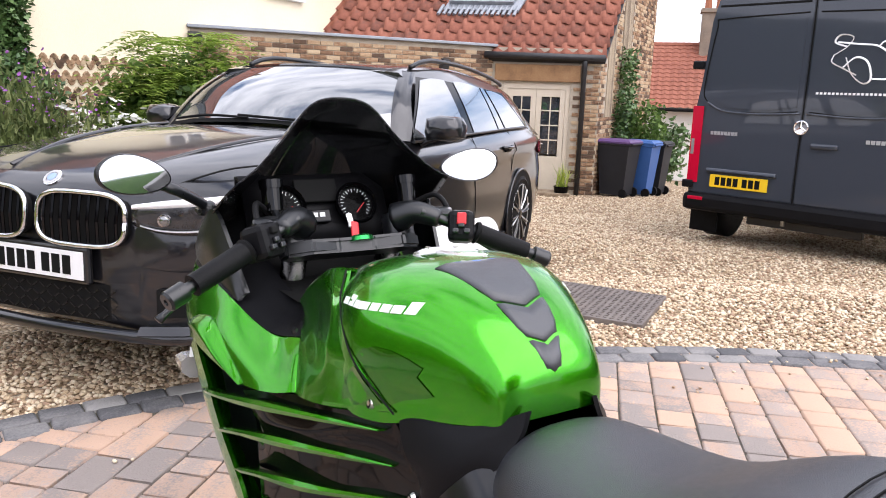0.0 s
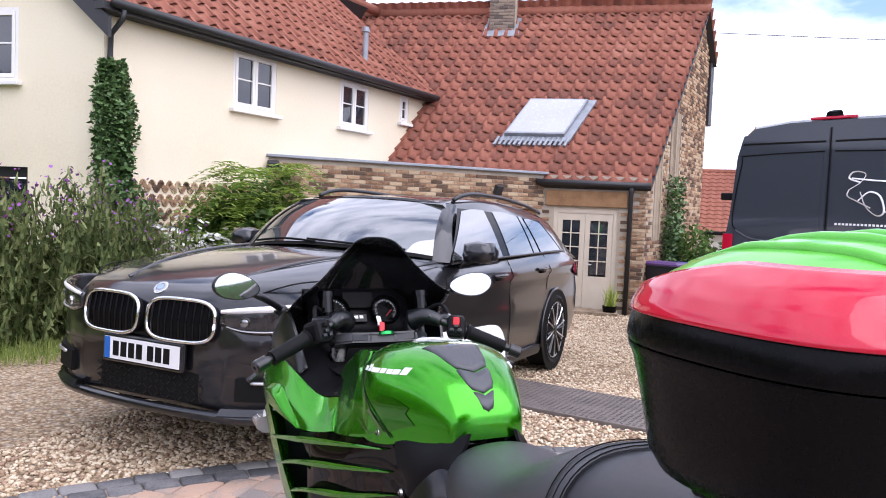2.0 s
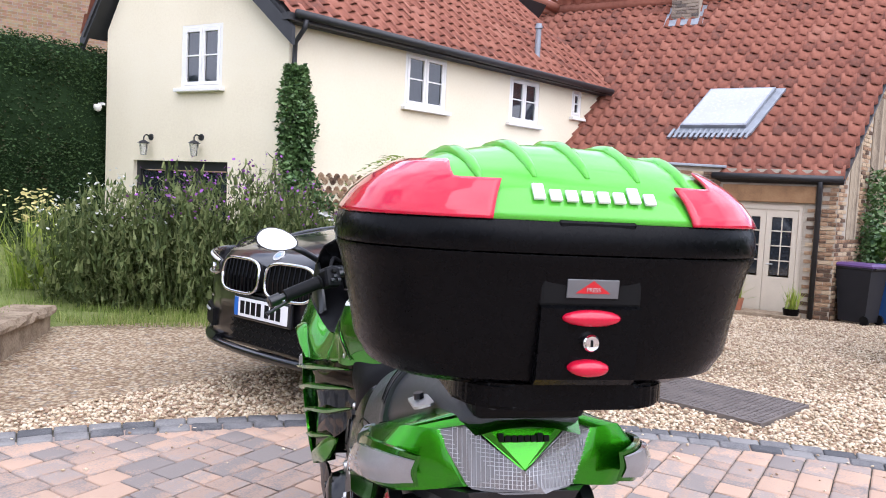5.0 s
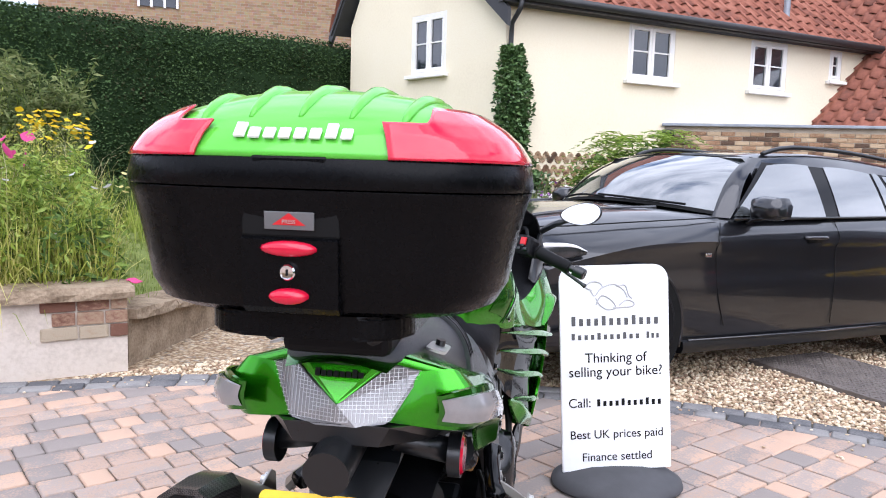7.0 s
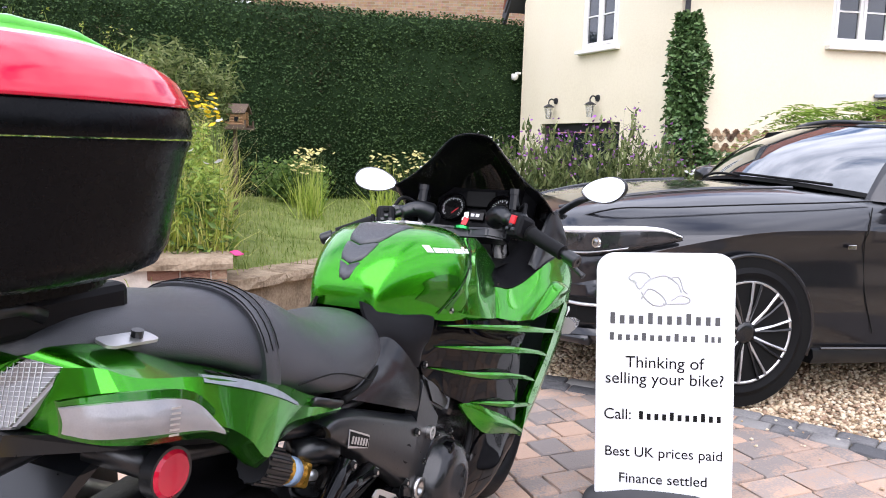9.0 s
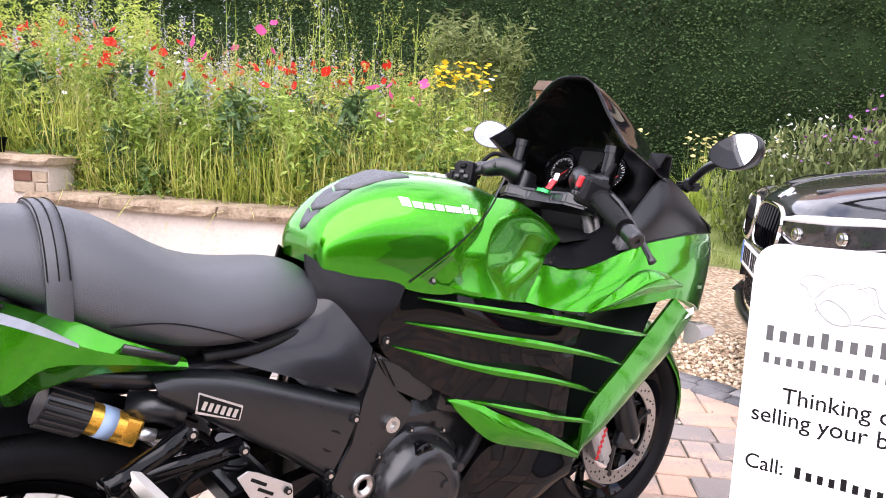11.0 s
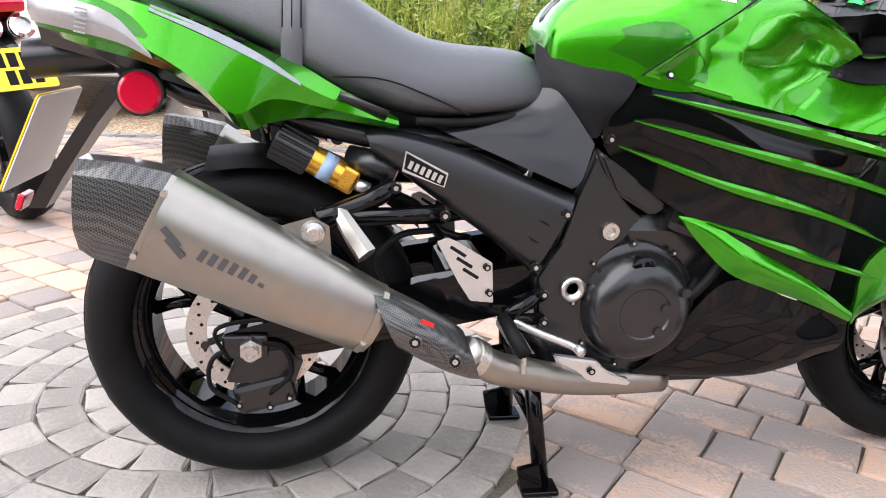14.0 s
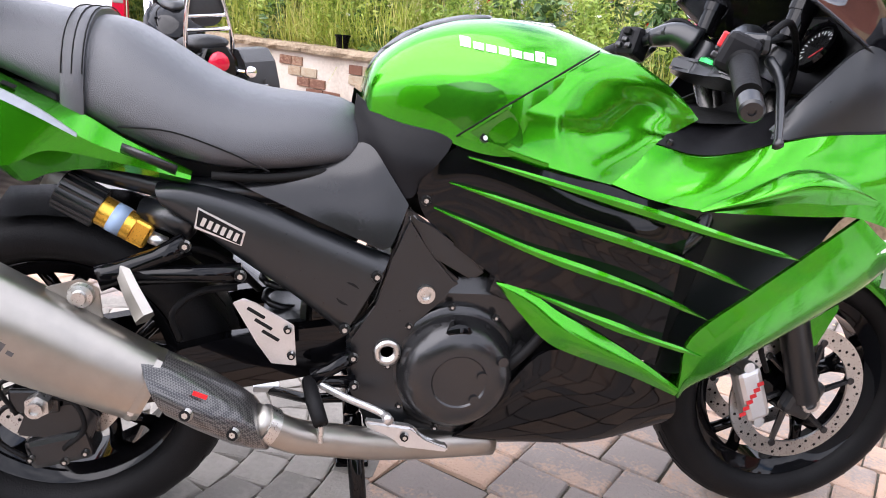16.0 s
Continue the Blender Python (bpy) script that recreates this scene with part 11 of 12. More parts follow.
fern, _ = shrub("fern_shrub", (1.35, 9.1, gz(1.35, 9.1)), 0.9, 1.9, 6500, 0.08, M["leaf"], "bright green feathery shrub before the brick wall", lumps=12)
fm = []
for k in range(150):
    a, rise = NR.uniform(0, 2 * np.pi), NR.uniform(0.8, 2.0)
    out, ln = np.array([math.cos(a), math.sin(a), 0.0]), NR.uniform(0.6, 0.95)
    root = out * NR.uniform(0.15, 0.8) * (1.25 - 0.45 * rise) + np.array([0, 0, rise])
    up = NR.uniform(0.2, 0.75)
    for j in range(13):
        t = (j + 1) / 13
        p = root + out * ln * t + np.array([0, 0, ln * (up * t - 0.75 * t * t)])
        side = np.array([-out[1], out[0], 0.0])
        for s in (-1, 1):
            d = side * s * 0.85 + out * 0.5 + np.array([0, 0, NR.uniform(-0.35, 0.1)])
            d /= np.linalg.norm(d)
            w = np.cross(d, [0, 0, 1.0])
            m = np.eye(4)
            size = 0.2 * (1.05 - 0.6 * t)
            m[:3, 0], m[:3, 1], m[:3, 2], m[:3, 3] = w * size * 0.5, d * size, np.cross(w, d) * size, p
            fm.append(m)
scatter_mesh("fronds", *LEAF, np.array(fm), M["leaf_fern"], fern, kind="stuff")


def perennials(c, rad, hgt, heads, head_name):
    """Tall upright stems with narrow leaves all along and small heads on top."""
    th = thing("thistle_clump", "tall grey-green thistle and verbena clump", "plants", Matrix.Translation(c))
    n = 260
    g = NR.normal(0, 0.42, (n, 2)) * rad
    foot = np.c_[g * 0.75, np.zeros(n)]
    h = hgt * NR.uniform(0.45, 1.08, n) * (1.05 - 0.28 * np.minimum(1.5, np.linalg.norm(g, axis=1) / rad))
    tip = np.c_[g * 1.15 + NR.normal(0, 0.07, (n, 2)), h]
    m = blade_mats(NR, foot, 1.0, 0.009, 0.0)
    m[:, :3, 1] = tip - foot
    m[:, :3, 2] = 0.02
    scatter_mesh("stalk", *BLADE, m, M["stem"], th, kind="stuff")
    k = NR.integers(0, n, 6500)
    t = NR.uniform(0.02, 0.97, 6500)[:, None]
    p = foot[k] + (tip - foot)[k] * t + NR.normal(0, 0.022, (6500, 3))
    p[:, 2] = np.abs(p[:, 2])
    scatter_mesh("leaves", *BLADE, blade_mats(NR, p, 0.11, 0.032, 0.9), M["sage"], th, kind="stuff")
    top = tip[h > hgt * 0.62]
    top = np.concatenate([top + NR.normal(0, 0.03, top.shape) for _ in range(1)])
    scatter_mesh("bloom", *PETAL, rand_mats(NR, top, 0.016, 0.4, 60), heads, th, head_name, kind="stuff")


for k, (x, y, r, h) in enumerate(((-1.5, 6.9, 0.75, 1.3), (-0.75, 7.3, 0.7, 1.45), (-2.25, 7.0, 0.7, 1.1), (-0.2, 7.7, 0.6, 1.15))):
    perennials((x, y, gz(x, y)), r, h * 1.15, M["thistle"] if k != 2 else M["white_petal"], "small purple flower heads" if k != 2 else "small white flower heads")
wf = NR.normal(0, 1, (260, 3)) * np.array([0.35, 0.3, 0.13]) + np.array([0.3, 8.2, 0.75])
flowers("white_phlox", wf, 0.035, M["white_petal"], "white flower heads beside the shrub", 0.3)
# ivy on the house corner
iv = []
for _ in range(8600):
    z = NR.uniform(-0.3, 3.1)
    w = (0.55 + 0.2 * math.sin(z * 3.1) + 0.22 * noise.noise((z * 2.2, 1.0, 0.0))) * (1 - (max(0, z - 0.2) / 3.4) ** 1.1) + 0.09
    if z < 1.7:
        w += 0.6 * (1 - z / 1.7) * NR.uniform(0, 1)
    iv.append(np.array(CORNER) + NR.uniform(-0.5, 1.1) * w * np.array(U) + np.array([0, 0, z]) + np.array((0.548, -0.837, 0)) * NR.uniform(0.02, 0.2 + 0.15 * (z < 1.5)))
leafy("corner_ivy", np.array(iv), 0.075, M["ivy"], "glossy green creeper climbing the house corner", 0.4, 60)
# creeper on the brick gable end and shrubs behind the bins
gc = []
for _ in range(2600):
    z = NR.uniform(-0.6, 2.2)
    x = NR.uniform(0.7, 1.5) + (0.0 if z < 1.2 else -0.1)
    if abs(x - 1.1) < 0.42 * (1 - (z / 2.8) ** 2):
        gc.append(np.array(EAVE) + np.array(U) * x * 1.5 + np.array((0.548, -0.837, 0)) * NR.uniform(0.03, 0.28) + np.array([0, 0, z]))
leafy("gable_creeper", np.array(gc), 0.09, M["ivy"], "creeper on the brick gable end", 0.4, 60)
shrub("dark_shrub", (11.6, 11.2, -0.75), 0.9, 1.6, 2600, 0.12, M["ivy"], "dark shrub behind the bins")
shrub("rose_bush", (10.6, 10.6, -0.7), 0.6, 1.9, 1500, 0.1, M["leaf"], "climbing rose beside the gable")
# lawn tussocks and lilies
lawn_pts = np.stack([NR.uniform(-7.5, -2.45, 9000), NR.uniform(3.2, 10.5, 9000), np.zeros(9000)], -1)
lawn_pts[:, 2] = [lawn_z(x, y) for x, y, _ in lawn_pts]
scatter_mesh("lawn_grass", *BLADE, blade_mats(NR, lawn_pts, 0.11, 0.008, 0.5), M["lawn_blade"], None, "short rough lawn grass", "stuff", "grass")
front = np.stack([NR.uniform(-2.4, 0.4, 3000), NR.uniform(5.7, 6.6, 3000), np.zeros(3000)], -1)
front[:, 2] = [lawn_z(x, y) for x, y, _ in front]
scatter_mesh("edge_grass", *BLADE, blade_mats(NR, front, 0.12, 0.008, 0.5), M["lawn_blade"], None, "grass edge before the flower border", "stuff", "grass")
for x, y in ((-3.1, 7.2), (-3.9, 7.8), (-4.8, 7.4), (-3.4, 8.6), (-5.6, 8.4)):
    n = 90
    p = np.stack([x + NR.normal(0, 0.08, n), y + NR.normal(0, 0.08, n), np.full(n, 0.12)], -1)
    scatter_mesh("lily_leaves", *BLADE, blade_mats(NR, p, 0.8, 0.022, 0.3), M["leaf_bright"], None, "strap-leaved yellow lily clump on the lawn", "stuff", "plants")
    f = np.stack([x + NR.normal(0, 0.12, 40), y + NR.normal(0, 0.12, 40), NR.uniform(0.8, 1.15, 40)], -1)
    flowers("lily_flowers", f, 0.03, M["pale_yellow"], "pale yellow lily spikes", 0.3)
shrub("hebe_shrub", (-6.2, 9.0, 0.1), 0.7, 0.9, 2400, 0.07, M["leaf"], "rounded green garden shrub")
# ---- behind the camera: the barn, and a hedge added for dark reflections ----
barn = thing("barn", "brick barn with a grey slate roof across the drive", "barn", Matrix.Translation((-7.5, -12.0, 0)), kind="structure")
part("barn_wall", box((13.0, 0.3, 2.7), (0, 0, 1.25)), M["far_brick"], barn, "buff brick barn wall")
part("barn_roof", loft([[(-6.7, y, z), (6.7, y, z), (6.7, y - 0.05, z - 0.1), (-6.7, y - 0.05, z - 0.1)] for y, z in ((0.35, 2.5), (-2.9, 4.6), (-6.2, 2.5))]), M["lead"], barn, "grey slate roof")
part("barn_door", box((2.4, 0.08, 2.5), (2.0, 0.18, 1.2), bevel=0.01), M["wood_grey"], barn, "weathered board door")
# Unseen hedge, added so glossy side panels reflect something dark instead of low sky.
EH = wall_frame(Vector((9.0, -9.0, 0)), Vector((0.0, 1.0, 0)))
added_hedge = thing("reflection_hedge", "unseen dark hedge added to darken reflections in the side panels", "hedge", EH)
rows = []
for i in range(41):
    x = 11.0 * i / 40
    rows.append([(x, y + 0.25 * noise.noise((x * 0.9, z, 5.0)), z + (0.5 * noise.noise((x * 0.5, 9.0, y)) if z > 3 else 0)) for y, z in ((0.0, -0.3), (-0.15, 1.2), (0.0, 1.7), (0.35, 2.2), (1.0, 2.4), (1.4, 2.0), (1.6, -0.3))])
part("hedge_core", loft(rows), M["hedge"], added_hedge, smooth=True)


# ---- small things about the drive ----
def wheelie_bin(x, y, turn, body, lid, label):
    b = thing("wheelie_bin", label, "bin", Matrix.Translation((x, y, gz(x, y) - 0.03)) @ pose(0, 0, 0, 0, 0, turn) @ Matrix.Diagonal((0.9, 0.9, 0.98, 1)), "bins by the wall")
    part("bin_body", loft([[(w * a, d * c, z) for a, c in ((-1, -1), (1, -1), (1, 1), (-1, 1))] for w, d, z in ((0.22, 0.26, 0.06), (0.235, 0.28, 0.3), (0.285, 0.35, 0.98), (0.30, 0.37, 1.0), (0.30, 0.37, 1.03))]), M[body], b, smooth=True, sharp=30)
    part("lid", loft([[(w * a, d * c + 0.0, z) for a, c in ((-1, -1), (1, -1), (1, 1), (-1, 1))] for w, d, z in ((0.305, 0.38, 1.03), (0.31, 0.385, 1.06), (0.26, 0.32, 1.10))]), M[lid], b, smooth=True, sharp=30)
    part("handle", sweep([(-0.24, 0.40, 1.02), (0.24, 0.40, 1.02)], 0.018, 8), M[body], b)
    for s in (-1, 1):
        part("bin_wheel", lathe([(s * 0.22, 0.09), (s * 0.27, 0.09)], (0, 0.27, 0.1), "X", 20), M["rubber"], b)
    return b


wheelie_bin(9.35, 10.0, 200, "bin", "bin_lid", "charcoal wheelie bin with a purple lid by the gable")
wheelie_bin(10.0, 10.1, 205, "bin_blue", "bin_blue", "blue wheelie bin beside the others")
wheelie_bin(10.55, 10.3, 205, "bin", "bin", "black wheelie bin behind the blue one")
# ribbed access cover in the gravel
dm = wall_frame(Vector((2.47, 2.67, -0.022)), Vector((0.62, 0.39, 0)))
cover = thing("drain_cover", "long grey-brown ribbed metal cover plate in the gravel", "cover", dm)
part("cover_plate", box((0.74, 1.52, 0.05), (0.37, 0.76, 0.0), (0.0, 0, 0), bevel=0.004), M["drain"], cover)
bm = bmesh.new()
for i in range(18):
    for j in range(38):
        add_box(bm, (0.024, 0.008, 0.006), (0.03 + 0.04 * i, 0.025 + 0.04 * j, 0.027), (0, 0, 45 if (i + j) % 2 else -45))
part("cover_ribs", bm, M["drain"], cover, kind="stuff")
# wall lamps over the garden doors
for s_ in (1.70, 2.83):
    lm = thing("wall_lamp", "black swan-neck wall lantern with clear glass", "lamp", GABLE @ Matrix.Translation((3.95 - s_, 0, 1.93)), "lamps over the garden doors")
    part("back_plate", lathe([(0, 0.055), (-0.02, 0.05)], (0, 0, 0.13), "Y", 16), M["black_paint"], lm)
    part("arm", sweep(curve_pts([(0, -0.02, 0.13), (0, -0.10, 0.16), (0, -0.15, 0.12), (0, -0.15, 0.06)], 4), 0.012, 6), M["black_paint"], lm)
    part("cap", lathe([(0.02, 0.10), (0.05, 0.06), (0.07, 0.02)], (0, -0.15, 0), "Z", 8), M["black_paint"], lm)
    part("glass", lathe([(-0.17, 0.05), (0.02, 0.075)], (0, -0.15, 0), "Z", 8), M["lamp_glass"], lm)
    part("cage", sweep([(0.078, -0.15, 0.02), (0.052, -0.15, -0.17), (-0.052, -0.15, -0.17), (-0.078, -0.15, 0.02)], 0.006, 5), M["black_paint"], lm)
# flood lights and a camera on the brick infill
fl = thing("flood_light", "small black flood light on the brick corner", "lamp", LEAN @ Matrix.Translation((0.05, -0.02, 1.95)))
part("lamp_head", box((0.2, 0.12, 0.16), (0, -0.1, 0), (25, 0, 0), bevel=0.02), M["black_paint"], fl)
part("bracket", box((0.05, 0.1, 0.05), (0, -0.02, 0.05)), M["black_paint"], fl)
fl2 = thing("flood_light", "small black flood light by the side door", "lamp", LEAN @ Matrix.Translation((LW - 1.05, -0.01, 1.75)))
part("lamp_head", box((0.16, 0.1, 0.18), (0, -0.1, 0), (20, 0, 15), bevel=0.015), M["black_paint"], fl2)
part("bracket", box((0.05, 0.08, 0.04), (0, -0.03, -0.07)), M["black_paint"], fl2)
cam_ = thing("wall_camera", "white dome camera on the cream wall corner", "camera", GABLE @ Matrix.Translation((0.0, -0.06, 2.6)))
part("dome", lathe([(-0.12, 0.001), (-0.1, 0.05), (-0.04, 0.07), (0.0, 0.06)], (-0.08, -0.05, 0), "Z", 16), M["white_paint"], cam_, smooth=True)
part("bracket", box((0.12, 0.05, 0.04), (-0.03, -0.01, 0.01)), M["white_paint"], cam_)
# step and pots at the french doors
stp = thing("door_step", "pale stone step before the french doors", "step", WING, kind="structure")
part("step_stone", box((1.6, 0.55, 0.16), (door_x[0] + 0.5, -0.3, -0.53), bevel=0.01), M["stone_cope"], stp)
for dx, r, h in ((0.25, 0.13, 0.22), (1.15, 0.14, 0.25), (-0.25, 0.12, 0.2), (-0.6, 0.15, 0.2)):
    pm_ = WING @ Matrix.Translation((door_x[0] + dx, -0.42, -0.45 if 0 < dx < 1.1 else -0.58))
    pt = thing("plant_pot", "potted green plant on the step", "pot", pm_, "pots at the doors")
    part("pot_body", lathe([(0, r * 0.7), (h, r), (h, r * 0.9), (h - 0.03, r * 0.85), (h - 0.03, 0.001)], (0, 0, 0), "Z", 16), M["terracotta"] if dx < 1 else M["box_black"], pt, smooth=True, sharp=35)
    q = np.stack([NR.normal(0, r * 0.3, 60), NR.normal(0, r * 0.3, 60), np.full(60, h - 0.03)], -1)
    scatter_mesh("leaves", *BLADE, blade_mats(NR, q, 0.45, 0.02, 0.4), M["leaf_bright"], pt, kind="stuff")

# ---- far buildings ----
fb = thing("brick_house", "tall brown brick house beyond the hedge", "house", wall_frame(Vector((-13.5, 17.0, 0)), Vector((1, 0.42, 0))), kind="")
part("wall", box((12.0, 0.3, 9.5), (6.0, 0.15, 4.0)), M["far_brick"], fb, "brown brick wall")
for x, z in ((9.6, 4.35), (3.0, 5.8)):
    w_ = part("window", box((1.0, 0.06, 0.6), (x, -0.01, z)), M["dark_glass"], fb)
    fr_ = bmesh.new()
    for dx in (-0.5, -0.17, 0.17, 0.5):
        add_box(fr_, (0.06, 0.05, 0.66), (x + dx, -0.05, z))
    add_box(fr_, (1.06, 0.05, 0.06), (x, -0.051, z + 0.33))
    part("window_frame", fr_, M["white_paint"], w_)
part("roof", slab([(-0.4, 8.7), (12.4, 8.7), (11.0, 11.5), (1.0, 11.5)], 0.2, pose(0, 0.1, 0, 90)), M["roof_tile"], fb)
bk = thing("back_cottage", "white cottage with a red tiled roof beyond the drive", "house", wall_frame(Vector((14.6, 16.4, 0)), Vector((0.68, -0.73, 0))))
part("wall", box((7.0, 0.3, 3.0), (3.5, 0.15, -0.35)), M["render_white"], bk, "white rendered wall")
course = []
for j in range(15):
    for lip in (0.0, 1.0):
        f = (j + lip) / 15
        course.append([(0.11 * i, -0.3 + 2.1 * f, 1.0 + 1.85 * f + 0.03 * abs(math.sin(0.11 * i * math.pi / 0.22)) + 0.03 * (1 - lip)) for i in range(66)])
part("roof_slope", loft(course, closed=False, caps=False), M["roof_tile"], bk, "red pantile roof")
part("ridge", sweep([(-0.05, 1.85, 2.87), (7.2, 1.85, 2.87)], 0.09, 8), M["roof_tile"], bk, "clay ridge tiles")
part("gable_end", slab([(-0.1, 1.0), (0.55, 1.0), (0.55, 1.7), (0.35, 2.0), (-0.1, 1.5)], 0.5, pose(0, -0.2, 0, 90)), M["render_white"], bk, "white gable end")
part("gutter", sweep([(0.0, -0.32, 0.98), (7.1, -0.32, 0.98)], 0.05, 8), M["ink"], bk, "black gutter")
part("chimney", box((0.62, 0.55, 1.5), (3.05, 1.7, 3.15), bevel=0.01), M["dark_brick"], bk)
part("chimney_cap", box((0.72, 0.65, 0.12), (3.05, 1.7, 3.84), bevel=0.01), M["dark_brick"], bk)
for dx in (-0.16, 0.16):
    part("chimney_pot", lathe([(3.88, 0.11), (4.2, 0.09), (4.25, 0.12)], (3.05 + dx, 1.7, 0), "Z", 12), M["terracotta"], bk)
cable = part("overhead_cable", sweep([(9.0 + 4.0 * k, 22.0 - 2.2 * k, 7.6 - 0.25 * math.sin(math.pi * k / 8)) for k in range(9)], 0.012, 5), M["ink"], None, "thin black overhead cable", category="cable", kind="structure")


# ---- bricks of the house, then paving and gravel ----
brick_courses(wall_3, WING, WINGW, FOOT, 1.95, wing_holes + [(door_x[0] - 0.2, door_x[1] + 0.2, 1.46, 1.82), (0, 5.8, -1, 3)], pieces=150)
brick_courses(wall_5, LEAN, LW, FOOT, 2.08, lean_holes, pieces=300)
brick_courses(wall_4, GEND, GL, FOOT, 6.2, [(0.55, 1.0, 0.9, 3.2), (1.6, 2.4, -0.2, 3.6)], pieces=200, top=lambda x: 1.95 + 4.1 - abs(x - 4.1))
bm = bmesh.new()
for x0, x1, z0, z1 in ((0.55, 1.0, 0.9, 3.2), (1.6, 2.4, -0.2, 3.6)):
    k = x0
    while k < x1:
        add_box(bm, (0.07, 0.02, min(z1, 1.9 + k * 1.05) - z0), (k + 0.035, -0.006, (z0 + min(z1, 1.9 + k * 1.05)) / 2))
        k += 0.075
part("board_panel", bm, M["wood_grey"], wall_4, "weathered upright boards in the gable", kind="stuff")
bm = bmesh.new()
hm = LONG
for i in range(20):
    for j in range(8):
        x, z = 0.15 + 0.15 * i, 0.10 + 0.2 * j
        for sgn in (-1, 1):
            add_box(bm, (0.2, 0.03, 0.06), (x + (0.075 if sgn > 0 else 0), -0.006, z), (0, sgn * 45, 0))
hb_ = part("herringbone_bricks", bm, M["buff_brick"], wall_1, "herringbone brick plinth", kind="stuff")
hb_.location = (0.0, 0.0, 0.0)

PC, PR = Vector((-0.08, -2.2, 0)), 4.93
KC, KR = Vector((-0.38, -0.15, 0)), 0.80
paving = part("paving", lathe([(-0.03, 5.16), (-0.0145, 5.16), (-0.0145, 0.001)], (PC.x, PC.y, 0), "Z", 96), M["sand"], None, "tumbled block paving laid in courses", kind="structure", category="paving")
rng = random.Random(21)


def block_mesh(name, w, d, h, mat, seed):
    r = random.Random(seed)
    bm = box((w, d, h), bevel=0.008, seg=2)
    for v in bm.verts:
        v.co.x += r.uniform(-0.003, 0.003)
        v.co.y += r.uniform(-0.003, 0.003)
    me = bpy.data.meshes.new(name)
    bm.to_mesh(me)
    bm.free()
    me.materials.append(mat)
    return me


CW = 0.150
lens_ = (0.150, 0.225, 0.112, 0.150, 0.225)
blocks = {L: [block_mesh("paver", L - 0.006, CW - 0.006, 0.05, M["paver"], 7 * q + int(L * 1000)) for q in range(3)] for L in set(lens_)}
ca, sa_ = math.cos(radians(47)), math.sin(radians(47))
spots = []
for row in range(-56, 57):
    v = row * CW
    u = -8.4 + rng.uniform(0, 0.2)
    while u < 8.4:
        L = rng.choice(lens_)
        c = Vector(((u + L / 2) * ca - v * sa_, (u + L / 2) * sa_ + v * ca, 0)) + Vector((0.1, 0.9, 0))
        u += L
        if (c - PC).length < PR + 0.09 and (c - KC).length > KR - 0.05:
            spots.append((c - Vector((0, 0, 0.004 if (c - KC).length < KR + 0.14 or (c - PC).length > PR - 0.13 else 0)), L))
spots.sort(key=lambda p: (p[0] - Vector((0.25, 0.95, 0))).length)
unit = box((1, 1, 1), bevel=0.07, seg=1)
unit.verts.ensure_lookup_table()
uv_, uf_ = [tuple(v.co) for v in unit.verts], [tuple(v.index for v in f.verts) for f in unit.faces]
unit.free()
rest = []
for k, (c, L) in enumerate(spots):
    m = Matrix.Translation(c + Vector((0, 0, -0.0255 + rng.uniform(-0.003, 0.001)))) @ pose(0, 0, 0, rng.uniform(-0.6, 0.6), rng.uniform(-0.6, 0.6), 47 + rng.uniform(-0.9, 0.9))
    if k < 300:
        o = new("paver", rng.choice(blocks[L]))
        o.parent = paving
        o.matrix_world = m
    else:
        rest.append(np.array(m @ Matrix.Diagonal((L - 0.006, CW - 0.006, 0.05, 1))))
scatter_mesh("paver_field", uv_, uf_, rest, M["paver_rest"], paving, kind="stuff")
circle = part("paving_circle", lathe([(-0.02, KR - 0.005), (-0.0105, KR - 0.005), (-0.0105, 0.001)], (KC.x, KC.y, 0), "Z", 64), M["sand"], None, "small grey setts laid in rings", kind="structure", category="paving")
setts = [block_mesh("sett", 0.106, 0.098, 0.05, M["sett"], 90 + q) for q in range(3)]
for ring in range(8):
    r = 0.05 + 0.1 * ring
    n = max(3, round(2 * math.pi * r / 0.112))
    for j in range(n):
        a = 2 * math.pi * (j + 0.5 * (ring % 2)) / n
        o = new("sett", rng.choice(setts))
        o.parent = circle
        o.matrix_world = Matrix.Translation(KC + Vector((r * math.cos(a), r * math.sin(a), -0.0255 + rng.uniform(-0.001, 0.001)))) @ pose(0, 0, 0, 0, 0, math.degrees(a) + 90 + rng.uniform(-1.2, 1.2)) @ Matrix.Diagonal((min(1.25, 2 * math.pi * r / n / 0.104), 1, 1, 1))
edge = []
for ring in range(2):
    r = 4.985 + 0.108 * ring
    n = int(2 * math.pi * r / 0.16)
    for j in range(n):
        a = 2 * math.pi * (j + 0.5 * ring) / n
        edge.append(np.array(Matrix.Translation(PC + Vector((r * math.cos(a), r * math.sin(a), -0.022 + rng.uniform(-0.004, 0.003)))) @ pose(0, 0, 0, rng.uniform(-1.5, 1.5), rng.uniform(-1.5, 1.5), math.degrees(a) + 90 + rng.uniform(-1.5, 1.5)) @ Matrix.Diagonal((0.152, 0.101, 0.05, 1))))
scatter_mesh("edging_setts", uv_, uf_, edge, M["dark_sett"], paving, "dark edging setts round the paving", "stuff")
# loose stones of the drive
ico = bmesh.new()
bmesh.ops.create_icosphere(ico, subdivisions=1, radius=1.0)
for v in ico.verts:
    v.co = Vector((v.co.x * 1.15, v.co.y * 0.85, v.co.z * 0.62)) * (1 + 0.18 * noise.noise(v.co * 2.3))
ico.verts.ensure_lookup_table()
iv_, if_ = [tuple(v.co) for v in ico.verts], [tuple(v.index for v in f.verts) for f in ico.faces]
ico.free()


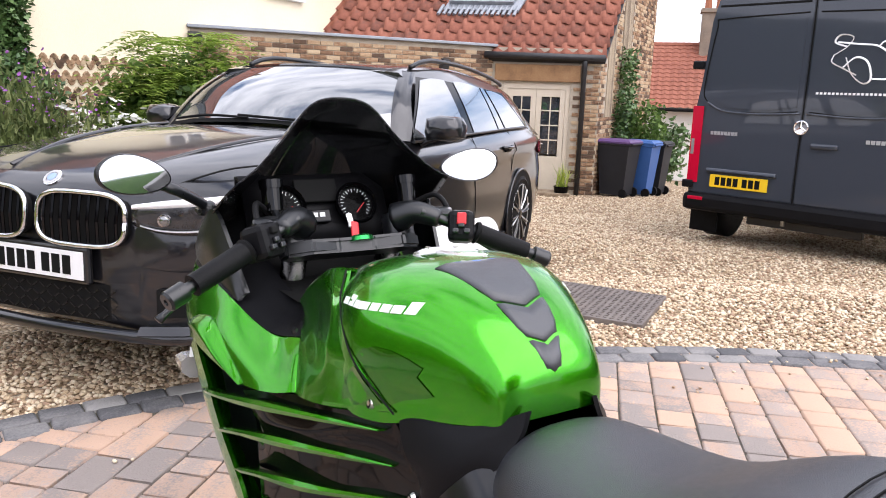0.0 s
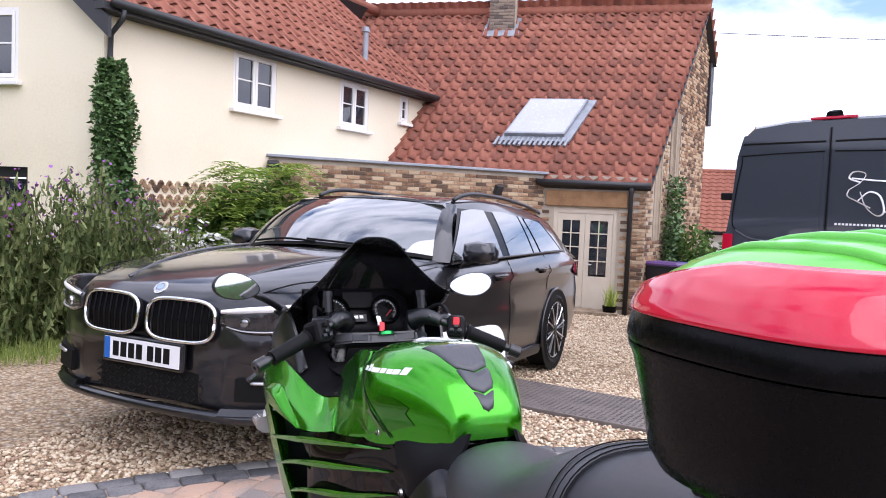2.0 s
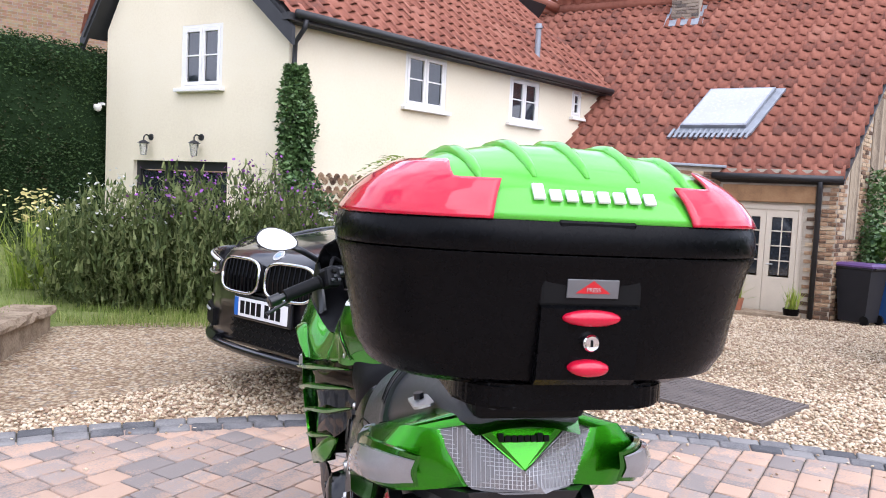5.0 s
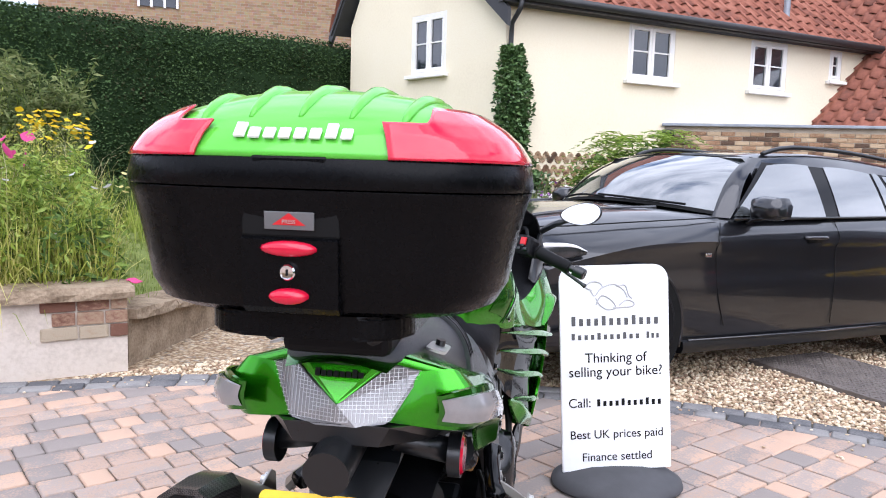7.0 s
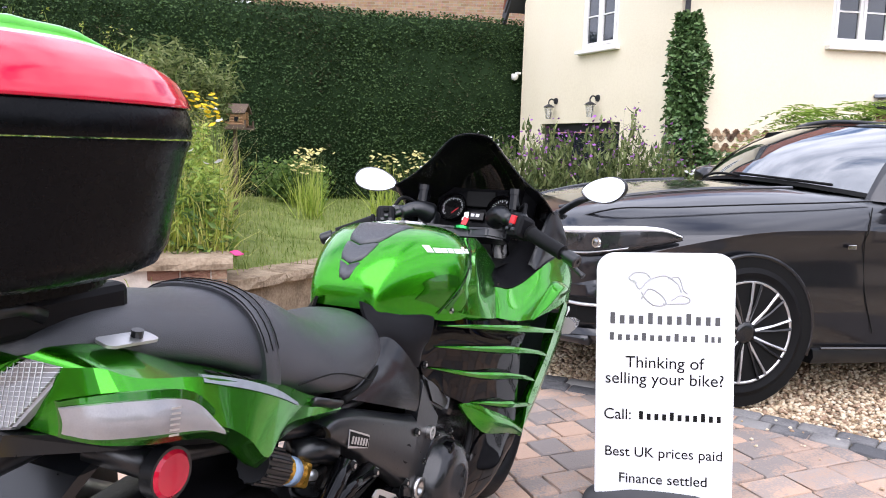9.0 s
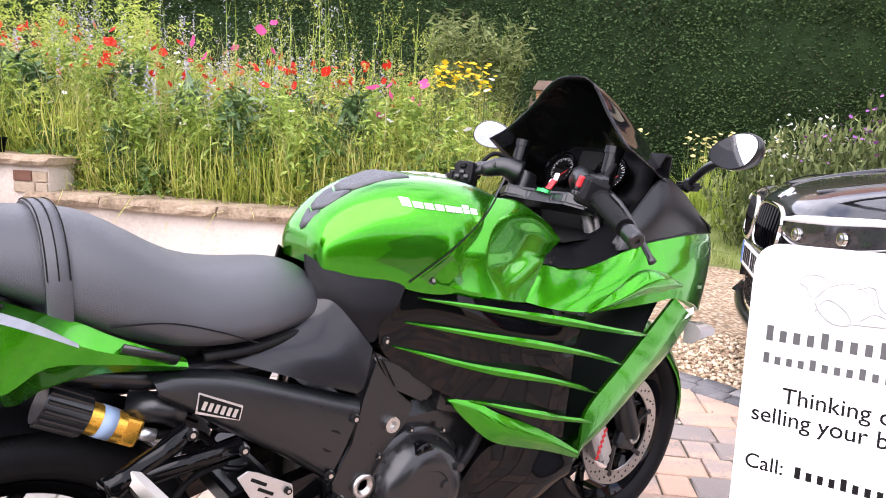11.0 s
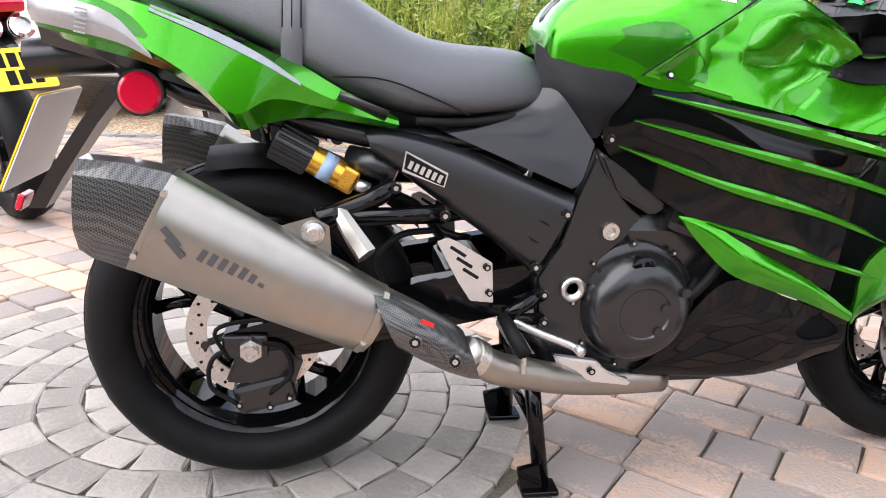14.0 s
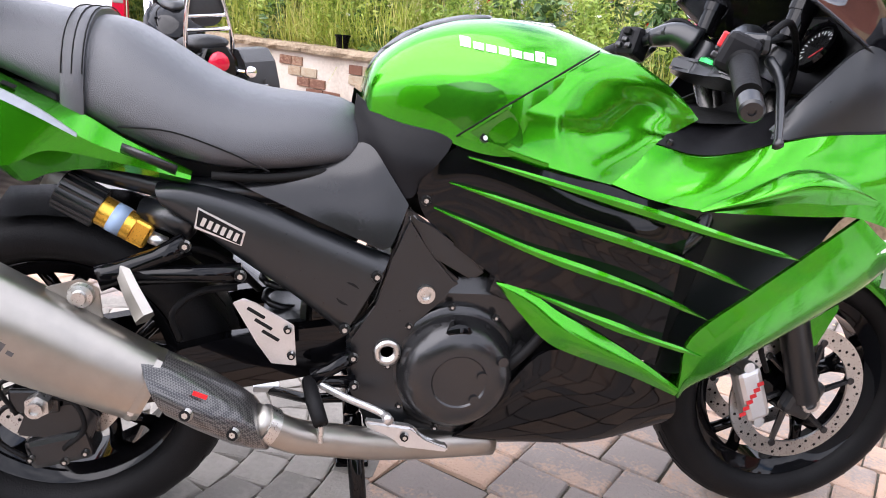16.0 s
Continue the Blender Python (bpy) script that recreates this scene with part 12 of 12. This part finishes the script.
def gravel(n, x0, x1, y0, y1, size, seed, keep):
    g = np.random.default_rng(seed)
    x, y = g.uniform(x0, x1, n), g.uniform(y0, y1, n)
    ok = keep(x, y)
    x, y = x[ok], y[ok]
    s = 0.6 * x + 0.8 * y - 4.2
    z = np.where(s > 0, -0.06 * s * s / (np.abs(s) + 0.6), 0) - 0.03 + g.uniform(0.0, 0.012, len(x))
    return rand_mats(g, np.stack([x, y, z], -1), size, 0.45, 25)


def outside(x, y):
    d = np.hypot(x - PC.x, y - PC.y)
    wall = (x + 2.22) * WN.x + (y - 2.73) * WN.y
    lx, ly = x - 2.47, y - 2.67
    a_, b_2 = lx * 0.846 + ly * 0.532, -lx * 0.532 + ly * 0.846
    drain = (a_ > 0) & (a_ < 0.74) & (b_2 > 0) & (b_2 < 1.52)
    return (d > 5.15) & (wall < -0.02) & ~drain & ((x > -2.35) | (y < 2.7)) & (x * 0.548 - y * 0.837 > -8.6)


near_m = gravel(60000, -2.4, 5.2, 1.0, 4.6, 0.0115, 1, lambda x, y: outside(x, y) & (np.hypot(x - PC.x, y - PC.y) < 6.9))
mid_m = gravel(75000, -2.4, 7.5, 1.0, 7.5, 0.0145, 2, lambda x, y: outside(x, y) & (np.hypot(x - PC.x, y - PC.y) > 6.5) & (y < 5.9 + np.clip(x + 1, 0, 9) * 0.8))
far_m = gravel(50000, 1.5, 13.0, 2.0, 11.5, 0.018, 3, lambda x, y: outside(x, y) & (np.hypot(x - PC.x, y - PC.y) > 9.0))
scatter_mesh("gravel_stones", iv_, if_, near_m, M["stones"], ground, "loose pale flint gravel", "stuff")
CHIP = ([(1.1, 0, 0), (0, 0.85, 0.1), (-1.0, 0.1, 0), (0.1, -0.9, -0.05), (0.1, 0.1, 0.62), (0, 0, -0.5)], [(0, 1, 4), (1, 2, 4), (2, 3, 4), (3, 0, 4), (1, 0, 5), (2, 1, 5), (3, 2, 5), (0, 3, 5)])
scatter_mesh("gravel_chips", *CHIP, np.concatenate([mid_m, far_m]), M["stones"], ground, "loose pale flint chippings", "stuff")
strays = np.random.default_rng(8)
a_ = strays.uniform(radians(20), radians(150), 160)
r_ = 5.1 - np.abs(strays.normal(0, 0.35, 160))
scatter_mesh("stray_stones", iv_, if_, rand_mats(strays, np.stack([PC.x + r_ * np.cos(a_), PC.y + r_ * np.sin(a_), np.full(160, 0.004)], -1), 0.008, 0.4, 20), M["stones"], ground, "stray stones on the paving", "stuff")
